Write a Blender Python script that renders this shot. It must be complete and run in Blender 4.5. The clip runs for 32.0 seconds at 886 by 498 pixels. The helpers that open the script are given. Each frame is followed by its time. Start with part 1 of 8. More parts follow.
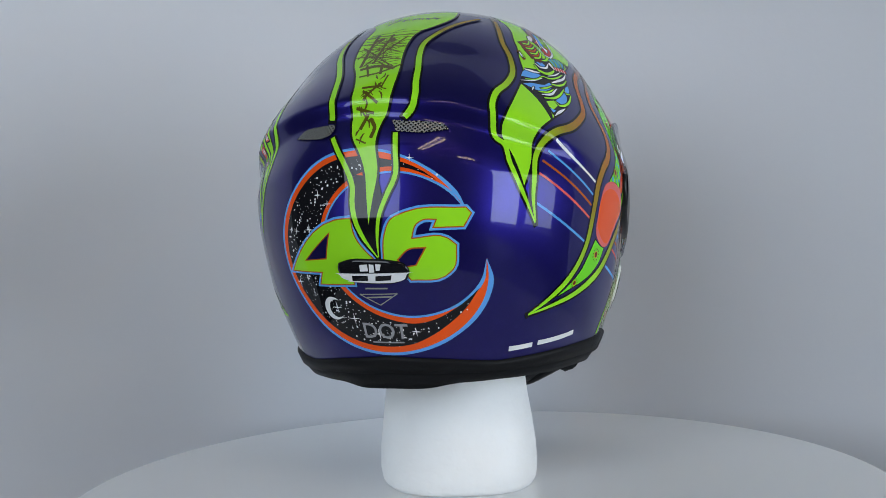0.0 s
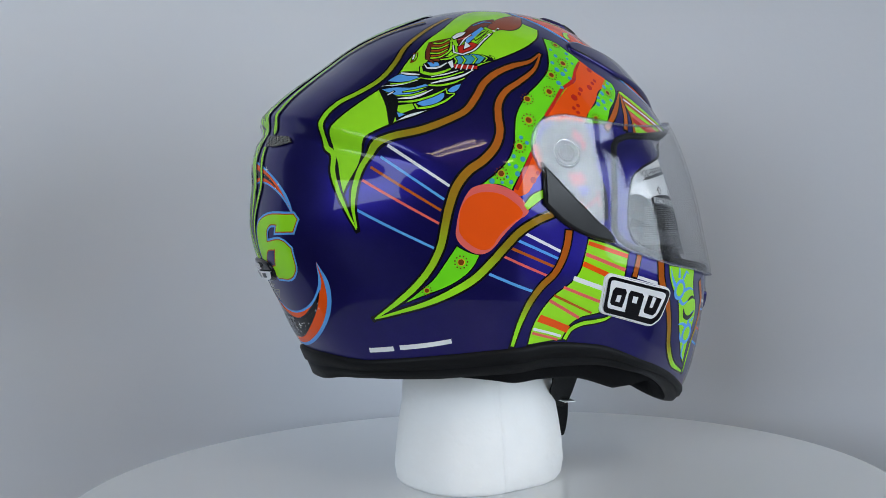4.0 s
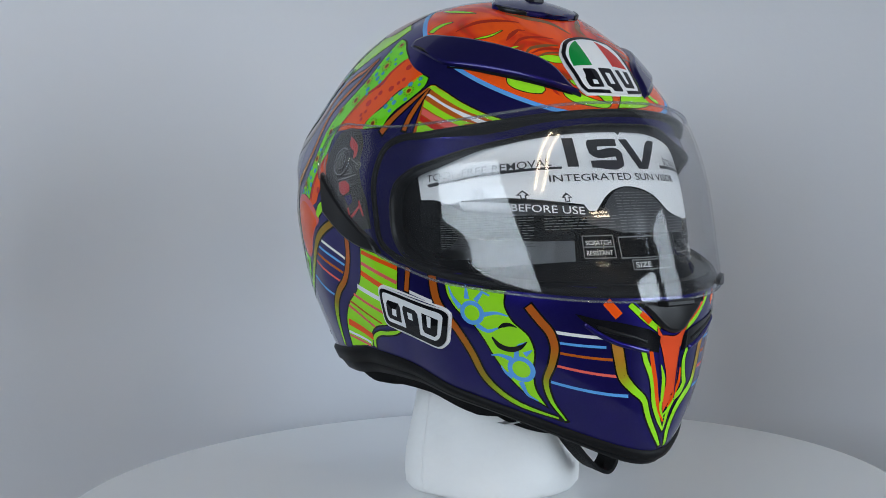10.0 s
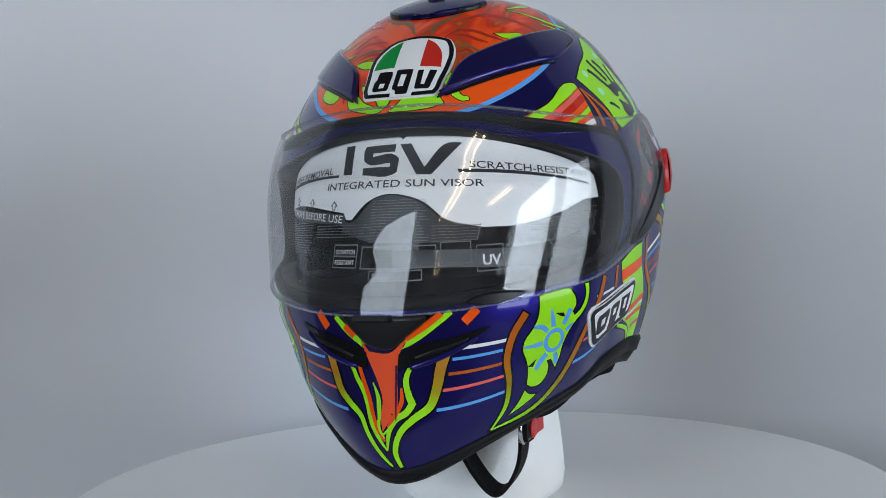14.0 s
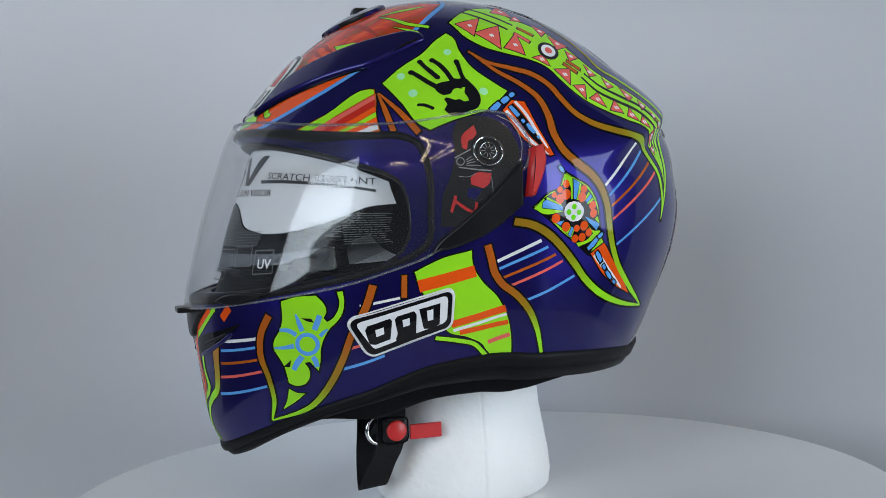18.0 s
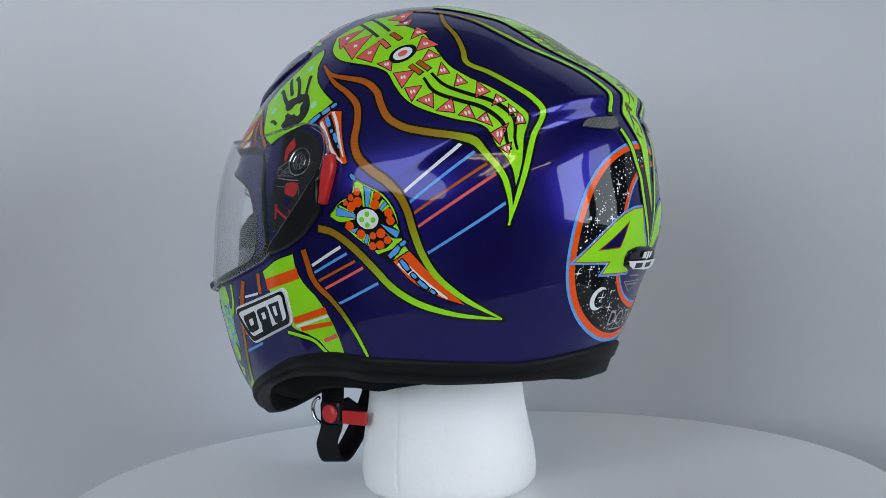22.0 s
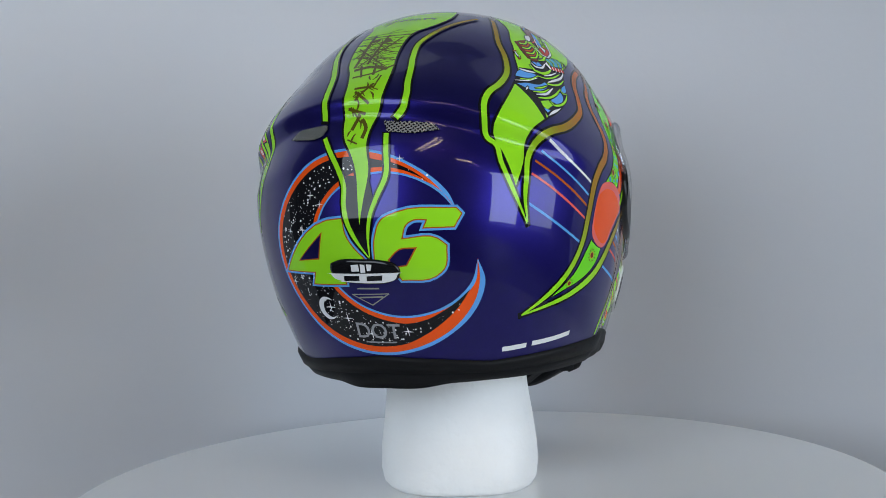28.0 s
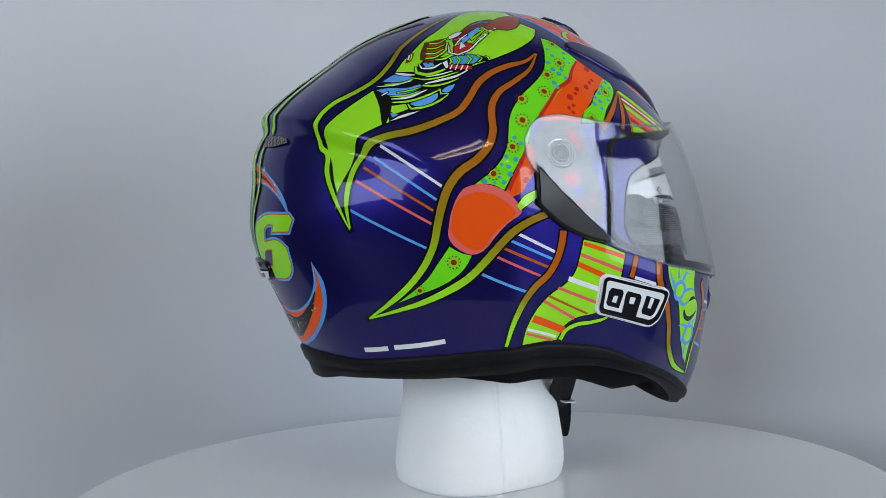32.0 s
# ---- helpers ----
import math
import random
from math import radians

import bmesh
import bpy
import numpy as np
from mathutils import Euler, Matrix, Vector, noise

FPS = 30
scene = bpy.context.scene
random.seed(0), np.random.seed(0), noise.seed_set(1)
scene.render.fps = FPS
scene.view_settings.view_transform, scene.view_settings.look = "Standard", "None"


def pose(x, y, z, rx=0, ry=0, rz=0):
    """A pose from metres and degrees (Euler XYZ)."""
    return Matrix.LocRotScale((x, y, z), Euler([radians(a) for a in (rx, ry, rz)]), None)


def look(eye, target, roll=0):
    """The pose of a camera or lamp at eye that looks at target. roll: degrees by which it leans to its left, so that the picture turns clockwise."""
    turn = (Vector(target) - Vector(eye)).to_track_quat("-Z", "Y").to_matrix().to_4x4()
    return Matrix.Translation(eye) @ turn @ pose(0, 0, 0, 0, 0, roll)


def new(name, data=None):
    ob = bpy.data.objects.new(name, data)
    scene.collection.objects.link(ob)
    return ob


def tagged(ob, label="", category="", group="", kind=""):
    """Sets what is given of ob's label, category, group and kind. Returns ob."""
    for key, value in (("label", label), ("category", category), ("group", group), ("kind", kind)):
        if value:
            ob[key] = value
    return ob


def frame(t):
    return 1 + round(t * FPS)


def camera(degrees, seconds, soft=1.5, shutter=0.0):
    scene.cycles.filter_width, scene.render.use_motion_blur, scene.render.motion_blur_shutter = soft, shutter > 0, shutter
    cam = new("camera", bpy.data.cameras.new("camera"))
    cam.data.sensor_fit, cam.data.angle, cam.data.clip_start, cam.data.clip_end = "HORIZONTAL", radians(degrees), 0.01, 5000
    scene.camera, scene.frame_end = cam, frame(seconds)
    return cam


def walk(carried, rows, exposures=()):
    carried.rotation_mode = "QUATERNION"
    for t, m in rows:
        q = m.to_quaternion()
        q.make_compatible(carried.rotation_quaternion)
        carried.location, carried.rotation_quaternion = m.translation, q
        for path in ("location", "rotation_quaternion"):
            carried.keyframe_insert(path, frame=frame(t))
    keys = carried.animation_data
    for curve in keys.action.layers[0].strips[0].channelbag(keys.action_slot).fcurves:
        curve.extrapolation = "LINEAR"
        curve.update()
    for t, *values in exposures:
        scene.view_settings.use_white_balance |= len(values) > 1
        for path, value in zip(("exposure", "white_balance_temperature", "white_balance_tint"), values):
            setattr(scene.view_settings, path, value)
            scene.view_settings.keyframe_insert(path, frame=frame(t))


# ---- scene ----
HEAD0, RATE = 72.2, 360 / 27.818      # heading at the start, degrees turned per second

# ---- camera ----
EYE = (0.0, -0.73, 0.1774)
cam = camera(44.51, 32.0, soft=0.6)
_p, _y = radians(-1.688), radians(1.080)
AIM = (EYE[0] - math.sin(_y) * math.cos(_p), EYE[1] + math.cos(_y) * math.cos(_p), EYE[2] + math.sin(_p))
walk(cam, [(0.0, look(EYE, AIM, -2.107)), (32.0, look(EYE, AIM, -2.107))])

# ---- world, daylight through the windows, warm tubes ----
world = bpy.data.worlds.new("world")
scene.world = world
world.use_nodes = True
_sky = world.node_tree.nodes.new("ShaderNodeTexSky")
_sky.sky_type, _sky.sun_disc = "NISHITA", False
_sky.sun_elevation, _sky.sun_rotation = radians(38), radians(150)
world.node_tree.links.new(_sky.outputs[0], world.node_tree.nodes["Background"].inputs[0])
world.node_tree.nodes["Background"].inputs[1].default_value = 0.1
scene.view_settings.exposure = -1.80

# the room: back wall behind the table, windows in the two walls behind and beside the camera
WALL_Y, FRONT_Y, LEFT_X, RIGHT_X, FLOOR_Z, CEIL_Z = 0.36, -3.40, -5.1, 2.4, -0.75, 2.50
WIN_A = (-4.60, -0.95, 0.14, 2.44)      # x0, x1, z0, z1 in the front wall
WIN_B = (-2.55, -1.30, -0.45, 1.22)     # y0, y1, z0, z1 in the right wall
WIN_ADDED = (-1.12, -0.22, -0.40, 1.15)     # a dimmer one added beside it, to widen the visor's reflection


def area(name, eye, target, w, h, watts, colour):
    lamp = bpy.data.lights.new(name, "AREA")
    lamp.shape, lamp.size, lamp.size_y, lamp.energy, lamp.color = "RECTANGLE", w, h, watts, colour
    ob = new(name, lamp)
    ob.matrix_world = look(eye, target)
    return ob


area("window_light", ((WIN_A[0] + WIN_A[1]) / 2, FRONT_Y - 0.02, (WIN_A[2] + WIN_A[3]) / 2), ((WIN_A[0] + WIN_A[1]) / 2, 0, (WIN_A[2] + WIN_A[3]) / 2),
     WIN_A[1] - WIN_A[0], WIN_A[3] - WIN_A[2], 445, (0.77, 0.885, 1.0))
# The second lamp here belongs to the added window, not a known one.
for _w, _watts in ((WIN_B, 180), (WIN_ADDED, 66)):
    area("window_light", (RIGHT_X + 0.02, (_w[0] + _w[1]) / 2, (_w[2] + _w[3]) / 2), (0, (_w[0] + _w[1]) / 2, (_w[2] + _w[3]) / 2),
         _w[1] - _w[0], _w[3] - _w[2], _watts, (0.77, 0.885, 1.0))


# ---- materials ----
def material(name, colour, rough=0.5, metal=0.0, coat=0.0, vary=0.06, grain=40.0, bump=0.0, bump_scale=300.0, glow=None, spec=0.5):
    m = bpy.data.materials.new(name)
    m.use_nodes = True
    nt = m.node_tree
    b = nt.nodes["Principled BSDF"]
    b.inputs["Roughness"].default_value, b.inputs["Metallic"].default_value = rough, metal
    b.inputs["Coat Weight"].default_value, b.inputs["Coat Roughness"].default_value = coat, 0.03
    b.inputs["Specular IOR Level"].default_value = 0.0 if coat >= 1 else spec
    b.inputs["Coat IOR"].default_value = 1.37
    tc = nt.nodes.new("ShaderNodeTexCoord")
    if vary:
        n1, n2 = nt.nodes.new("ShaderNodeTexNoise"), nt.nodes.new("ShaderNodeTexNoise")
        n1.inputs["Scale"].default_value, n2.inputs["Scale"].default_value = grain, grain * 0.13
        mix, ramp = nt.nodes.new("ShaderNodeMath"), nt.nodes.new("ShaderNodeMix")
        mix.operation, ramp.data_type = "MULTIPLY", "RGBA"
        for n in (n1, n2):
            nt.links.new(tc.outputs["Object"], n.inputs["Vector"])
        nt.links.new(n1.outputs[0], mix.inputs[0])
        nt.links.new(n2.outputs[0], mix.inputs[1])
        nt.links.new(mix.outputs[0], ramp.inputs["Factor"])
        ramp.inputs["A"].default_value = (*[c * (1 - vary) for c in colour], 1)
        ramp.inputs["B"].default_value = (*[min(1, c * (1 + 2 * vary)) for c in colour], 1)
        nt.links.new(ramp.outputs["Result"], b.inputs["Base Color"])
    else:
        b.inputs["Base Color"].default_value = (*colour, 1)
    if bump:
        n3, bp = nt.nodes.new("ShaderNodeTexNoise"), nt.nodes.new("ShaderNodeBump")
        n3.inputs["Scale"].default_value, bp.inputs["Strength"].default_value, bp.inputs["Distance"].default_value = bump_scale, bump, 0.001
        nt.links.new(tc.outputs["Object"], n3.inputs["Vector"])
        nt.links.new(n3.outputs[0], bp.inputs["Height"])
        nt.links.new(bp.outputs[0], b.inputs["Normal"])
    if glow:
        b.inputs["Emission Color"].default_value, b.inputs["Emission Strength"].default_value = (*glow[:3], 1), glow[3]
    return m


def gradient(name, stops, rough=0.35):
    """Paint that fades from colour to colour along a stripe (attribute 'along')."""
    m = material(name, stops[0][1], rough, coat=1.0, vary=0)
    nt = m.node_tree
    at, ramp = nt.nodes.new("ShaderNodeAttribute"), nt.nodes.new("ShaderNodeValToRGB")
    at.attribute_name = "along"
    while len(ramp.color_ramp.elements) < len(stops):
        ramp.color_ramp.elements.new(0.5)
    for e, (p, c) in zip(ramp.color_ramp.elements, stops):
        e.position, e.color = p, (*c, 1)
    nt.links.new(at.outputs["Fac"], ramp.inputs[0])
    nt.links.new(ramp.outputs[0], nt.nodes["Principled BSDF"].inputs["Base Color"])
    return m


def clear(name, tint, rough=0.0, base=0.03, haze=0.0):
    """Clear plastic sheet: light passes straight, gloss by Fresnel, a little haze."""
    m = bpy.data.materials.new(name)
    m.use_nodes = True
    nt = m.node_tree
    for n in list(nt.nodes):
        if n.type == "BSDF_PRINCIPLED":
            nt.nodes.remove(n)
    out = nt.nodes["Material Output"]
    tr, gl, lw, pw, fr, mx = (nt.nodes.new("ShaderNode" + k) for k in ("BsdfTransparent", "BsdfGlossy", "LayerWeight", "Math", "MapRange", "MixShader"))
    tr.inputs[0].default_value, gl.inputs["Roughness"].default_value = (*tint, 1), rough
    lw.inputs["Blend"].default_value, pw.operation, pw.inputs[1].default_value = 0.5, "POWER", 4.0
    fr.inputs["To Min"].default_value, fr.inputs["To Max"].default_value = base, 0.6
    nt.links.new(lw.outputs["Facing"], pw.inputs[0])
    nt.links.new(pw.outputs[0], fr.inputs["Value"])
    nt.links.new(fr.outputs[0], mx.inputs[0])
    nt.links.new(tr.outputs[0], mx.inputs[1])
    nt.links.new(gl.outputs[0], mx.inputs[2])
    last = mx
    if haze:
        df, mh = nt.nodes.new("ShaderNodeBsdfDiffuse"), nt.nodes.new("ShaderNodeMixShader")
        df.inputs[0].default_value, mh.inputs[0].default_value = (0.8, 0.82, 0.85, 1), haze
        nt.links.new(mx.outputs[0], mh.inputs[1])
        nt.links.new(df.outputs[0], mh.inputs[2])
        last = mh
    nt.links.new(last.outputs[0], out.inputs[0])
    return m


BLUE = material("blue_pearl_paint", (0.016, 0.012, 0.150), 0.34, 0.80, 1.0, 0.15, 900)
LIME = material("lime_paint", (0.33, 0.78, 0.02), 0.4, 0, 1.0, 0.03, 60)
GREEN = material("bright_green_paint", (0.17, 0.74, 0.015), 0.4, 0, 1.0, 0.03, 60)
ORANGE = material("orange_paint", (0.88, 0.095, 0.008), 0.4, 0, 1.0, 0.06, 60)
RED = material("red_paint", (0.55, 0.025, 0.015), 0.4, 0, 1.0, 0.05, 60)
SALMON = material("salmon_paint", (0.78, 0.13, 0.11), 0.4, 0, 1.0, 0.03, 60)
BROWN = material("rust_orange_paint", (0.47, 0.105, 0.012), 0.4, 0, 1.0, 0.05, 60)
FLAMERED = material("deep_red_paint", (0.40, 0.03, 0.012), 0.4, 0, 1.0, 0.08, 60)
SMOKE = material("smoke_brown_paint", (0.21, 0.10, 0.035), 0.4, 0, 1.0, 0.08, 60)
WHITE = material("white_paint", (0.82, 0.82, 0.83), 0.4, 0, 1.0, 0.02, 60)
SKY = material("light_blue_paint", (0.11, 0.36, 0.80), 0.4, 0, 1.0, 0.03, 60)
BLACK = material("black_paint", (0.006, 0.006, 0.008), 0.35, 0, 1.0, 0.05, 60)
NAVY = material("navy_paint", (0.016, 0.012, 0.115), 0.40, 0.75, 1.0, 0.1, 600)
GREY = material("grey_paint", (0.30, 0.30, 0.31), 0.4, 0, 1.0, 0.03, 60)
MAROON = material("maroon_paint", (0.16, 0.03, 0.015), 0.4, 0, 1.0, 0.05, 60)
FLAGGREEN = material("dark_green_paint", (0.008, 0.26, 0.05), 0.4, 0, 1.0, 0.03, 60)
FLAME = gradient("rust_to_lime_paint", [(0.0, (0.45, 0.10, 0.012)), (0.35, (0.45, 0.11, 0.012)), (0.62, (0.30, 0.21, 0.012)), (0.85, (0.33, 0.78, 0.02))])
GOLDLIME = gradient("copper_to_lime_paint", [(0.0, (0.55, 0.22, 0.05)), (0.2, (0.42, 0.20, 0.02)), (0.35, (0.36, 0.30, 0.015)), (0.5, (0.33, 0.78, 0.02))])
FLAME2 = gradient("gold_to_lime_paint", [(0.0, (0.32, 0.16, 0.012)), (0.3, (0.30, 0.22, 0.012)), (0.6, (0.33, 0.78, 0.02))])
RUBBER = material("black_rubber", (0.007, 0.007, 0.008), 0.5, 0, 0, 0.2, 120, 0.15, 700, spec=0.14)
PLASTIC = material("black_satin_plastic", (0.008, 0.008, 0.009), 0.30, 0, 0, 0.15, 150, 0.05, 900, spec=0.3)
LINER = material("black_fabric", (0.006, 0.006, 0.007), 0.9, 0, 0, 0.25, 300, 0.6, 900, spec=0.12)
WEB = material("black_webbing", (0.007, 0.007, 0.008), 0.7, 0, 0, 0.3, 400, 0.8, 1500, spec=0.2)
REDPLASTIC = material("red_plastic", (0.55, 0.02, 0.02), 0.35, 0, 0, 0.05, 80)
CHROME = material("chrome", (0.65, 0.65, 0.67), 0.12, 1.0, 0, 0.03, 80)
STEEL = material("grey_wire_mesh", (0.34, 0.34, 0.33), 0.5, 0.6, 0, 0.1, 200)
FOAM = material("white_polystyrene_foam", (0.93, 0.93, 0.92), 0.55, 0, 0, 0.05, 45, 0.8, 170)
TABLE = material("white_laminate", (0.92, 0.93, 0.94), 0.30, 0, 0.3, 0.02, 12, 0.03, 200)
WALLM = material("white_wall_paint", (0.63, 0.64, 0.68), 0.75, 0, 0, 0.03, 5, 0.12, 160)
ROOMM = material("grey_wall_paint", (0.10, 0.102, 0.11), 0.8, 0, 0, 0.05, 5, 0.1, 120)
CEILM = material("grey_ceiling_paint", (0.19, 0.195, 0.205), 0.85, 0, 0, 0.03, 5)
FLOORM = material("dark_grey_floor", (0.08, 0.077, 0.075), 0.5, 0, 0, 0.1, 8)
FRAMEM = material("white_window_frame", (0.7, 0.7, 0.7), 0.4, 0, 0, 0.03, 20)
TUBE = material("warm_tube_glow", (0.9, 0.8, 0.6), 0.4, glow=(1.0, 0.76, 0.48, 46), vary=0)
VISOR = clear("clear_visor", (0.97, 0.972, 0.975), 0.0, 0.042, 0.006)
# White haze and extra gloss put in for light caught by the visor's rim.
EDGE = clear("clear_edge_glare", (0.72, 0.73, 0.78), 0.08, 0.10, 0.10)
SUNVISOR = clear("clear_film", (0.60, 0.61, 0.63), 0.03, 0.018, 0.006)
FILMWHITE = material("white_film", (0.90, 0.91, 0.92), 0.35, 0, 0.3, 0.02, 40)
FILMINK = material("dark_film_ink", (0.035, 0.036, 0.04), 0.35, 0, 0.3, 0.05, 60)
FILMSMOKE = clear("smoky_film", (0.10, 0.10, 0.11), 0.03, 0.03, 0.01)
FILMGREY = material("pale_grey_ink", (0.15, 0.153, 0.157), 0.4, 0, 0.2, 0.03, 60)


# ---- helpers for meshes ----
def mesh(name, verts, faces, mat, parent=None, label="", smooth=True, normals=None, along=None):
    me = bpy.data.meshes.new(name)
    me.from_pydata([tuple(map(float, v)) for v in verts], [], [tuple(int(i) for i in f) for f in faces])
    me.materials.append(mat)
    if smooth:
        me.shade_smooth()
    if along is not None:
        a = me.attributes.new("along", "FLOAT", "POINT")
        a.data.foreach_set("value", np.asarray(along, dtype=np.float32))
    if normals is not None:
        me.normals_split_custom_set_from_vertices([tuple(map(float, n)) for n in normals])
    me.update()
    ob = new(name, me)
    if parent:
        ob.parent = parent
    if label:
        ob["label"] = label
    return ob


def part(name, bm, mat, parent=None, label="", smooth=False):
    me = bpy.data.meshes.new(name)
    bm.to_mesh(me)
    bm.free()
    me.materials.append(mat)
    if smooth:
        me.shade_smooth()
    ob = new(name, me)
    if parent:
        ob.parent = parent
    if label:
        ob["label"] = label
    return ob


def box_bm(lo, hi, bevel=0.0, bm=None):
    b = bm or bmesh.new()
    r = bmesh.ops.create_cube(b, size=1)
    bmesh.ops.transform(b, matrix=Matrix.LocRotScale([(l + h) / 2 for l, h in zip(lo, hi)], None, [h - l for l, h in zip(lo, hi)]), verts=r["verts"])
    if bevel:
        bmesh.ops.bevel(b, geom=b.edges[:], offset=bevel, segments=2, affect="EDGES", profile=0.5)
    return b


def turned(profile, n=48):
    """A solid of revolution about z from (radius, z) pairs."""
    v, f = [], []
    for r, z in profile:
        for k in range(n):
            a = 2 * math.pi * k / n
            v.append((r * math.cos(a), r * math.sin(a), z))
    for i in range(len(profile) - 1):
        for k in range(n):
            f.append((i * n + k, i * n + (k + 1) % n, (i + 1) * n + (k + 1) % n, (i + 1) * n + k))
    f.append(tuple(range(n))[::-1])
    f.append(tuple((len(profile) - 1) * n + k for k in range(n)))
    return v, f


def tube(path, radius, n=8, flat=1.0, up=(0, 0, 1)):
    """A tube or flat band along a path."""
    path = [Vector(p) for p in path]
    v, f = [], []
    for i, p in enumerate(path):
        d = (path[min(i + 1, len(path) - 1)] - path[max(i - 1, 0)]).normalized()
        s = d.cross(Vector(up)).normalized()
        u = s.cross(d).normalized()
        for k in range(n):
            a = 2 * math.pi * k / n
            v.append(p + s * (radius * math.cos(a)) + u * (radius * flat * math.sin(a)))
    for i in range(len(path) - 1):
        for k in range(n):
            f.append((i * n + k, i * n + (k + 1) % n, (i + 1) * n + (k + 1) % n, (i + 1) * n + k))
    f.append(tuple(range(n))[::-1])
    f.append(tuple((len(path) - 1) * n + k for k in range(n)))
    return v, f


# ---- the room ----
def slab(name, lo, hi, mat):
    return tagged(part(name, box_bm(lo, hi), mat), kind="structure")


T = 0.12
SCUFF = material("grey_scuff", (0.40, 0.40, 0.42), 0.8)
slab("wall_back", (LEFT_X, WALL_Y, FLOOR_Z), (RIGHT_X, WALL_Y + T, CEIL_Z), ROOMM)
slab("wall_left", (LEFT_X - T, FRONT_Y, FLOOR_Z), (LEFT_X, WALL_Y, CEIL_Z), ROOMM)
slab("floor", (LEFT_X - T, FRONT_Y - T, FLOOR_Z - T), (RIGHT_X + T, WALL_Y + T, FLOOR_Z), FLOORM)
slab("ceiling", (LEFT_X - T, FRONT_Y - T, CEIL_Z), (RIGHT_X + T, WALL_Y + T, CEIL_Z + T), CEILM)


def backdrop_y(x):
    """How far back the gently bent white board behind the table lies."""
    return -0.40 + 0.685 * math.sqrt(1 - (x / 0.8) ** 2)


def backdrop():
    xs = [-0.64 + 1.28 * k / 64 for k in range(65)]
    ring = [(x, backdrop_y(x)) for x in xs] + [(x, backdrop_y(x) + 0.004) for x in reversed(xs)]
    n = len(ring)
    v = [(x, y, z) for z in (FLOOR_Z, 1.05) for x, y in ring]
    f = [(k, (k + 1) % n, n + (k + 1) % n, n + k) for k in range(n)]
    f += [(k, n - 1 - k, n - 2 - k, k + 1) for k in range(64)] + [(n + k, n + k + 1, 2 * n - 2 - k, 2 * n - 1 - k) for k in range(64)]
    tagged(mesh("backdrop", v, f, WALLM), kind="structure")


backdrop()
SCUFF_AT = (0.3886, backdrop_y(0.3886), 0.3427)


def scuff():
    """A short dark scratch on the wall."""
    x, y, z = SCUFF_AT
    v, f = tube([(x - 0.0014, y - 0.0004, z + 0.006), (x, y - 0.0005, z), (x - 0.0002, y - 0.0004, z - 0.004)], 0.0005, 6, up=(0, 1, 0))
    tagged(mesh("wall_mark", v, f, SCUFF), kind="structure")


scuff()


def wall_with_windows(name, along_x, fixed, lo, hi, wins):
    """A wall with openings side by side, and a framed window in each."""
    def bx(bm, s0, s1, q0, q1, d0=0.0, d1=T):
        if along_x:
            return box_bm((s0, fixed - d1, q0), (s1, fixed - d0, q1), bm=bm)
        return box_bm((fixed + d0, s0, q0), (fixed + d1, s1, q1), bm=bm)
    bm = bmesh.new()
    at = lo
    for (a0, a1, z0, z1), win_name in wins:
        for s in ((at, a0, FLOOR_Z, CEIL_Z), (a0, a1, FLOOR_Z, z0), (a0, a1, z1, CEIL_Z)):
            bx(bm, *s)
        at = a1
    bx(bm, at, hi, FLOOR_Z, CEIL_Z)
    tagged(part(name, bm, ROOMM), kind="structure")
    e = 0.05
    for (a0, a1, z0, z1), win_name in wins:
        win = tagged(new(win_name), kind="structure")
        bm = bmesh.new()
        for s in ((a0, a0 + e, z0, z1), (a1 - e, a1, z0, z1), (a0 + e, a1 - e, z0, z0 + e), (a0 + e, a1 - e, z1 - e, z1)):
            bx(bm, *s, 0.0, 0.018)
        part("window_frame", bm, FRAMEM, win)
        part("window_sill", bx(bmesh.new(), a0 - 0.05, a1 + 0.05, z0 - 0.03, z0 - 0.003, -0.1, -0.002), FRAMEM, win)


wall_with_windows("wall_front", True, FRONT_Y, LEFT_X - T, RIGHT_X + T, [(WIN_A, "window_1")])
wall_with_windows("wall_right", False, RIGHT_X, FRONT_Y, WALL_Y + T, [(WIN_B, "window_2"), (WIN_ADDED, "added_window")])


def tube_light(x, y, z, length, turn):
    """A pendant fitting: slim housing on two rods, two bare tubes below it."""
    lamp = tagged(new("tube_light"), "white pendant fitting with two warm glowing tubes", "light", "pendant lights")
    lamp.location, lamp.rotation_euler = (x, y, z), (0, 0, radians(turn))
    h = length / 2
    part("housing", box_bm((-0.12, -h - 0.03, 0.03), (0.12, h + 0.03, 0.075), 0.006), FRAMEM, lamp)
    for dy in (-h * 0.7, h * 0.7):
        mesh("rod", *tube([(0, dy, 0.07), (0, dy, CEIL_Z - z - 0.001)], 0.005, 10, up=(0, 1, 0)), FRAMEM, lamp)
    for dx in (-0.085, 0.085):
        mesh("tube", *tube([(dx, -h, -0.012), (dx, h, -0.012)], 0.022, 16), TUBE, lamp)
        for dy in (-h, h):
            part("end_cap", box_bm((dx - 0.032, dy - 0.015, -0.044), (dx + 0.032, dy + 0.015, 0.032), 0.004), FRAMEM, lamp)
    return lamp


tube_light(0.36, -2.45, 1.80, 1.80, -20)
tube_light(1.93, -3.00, 1.80, 0.75, -40)

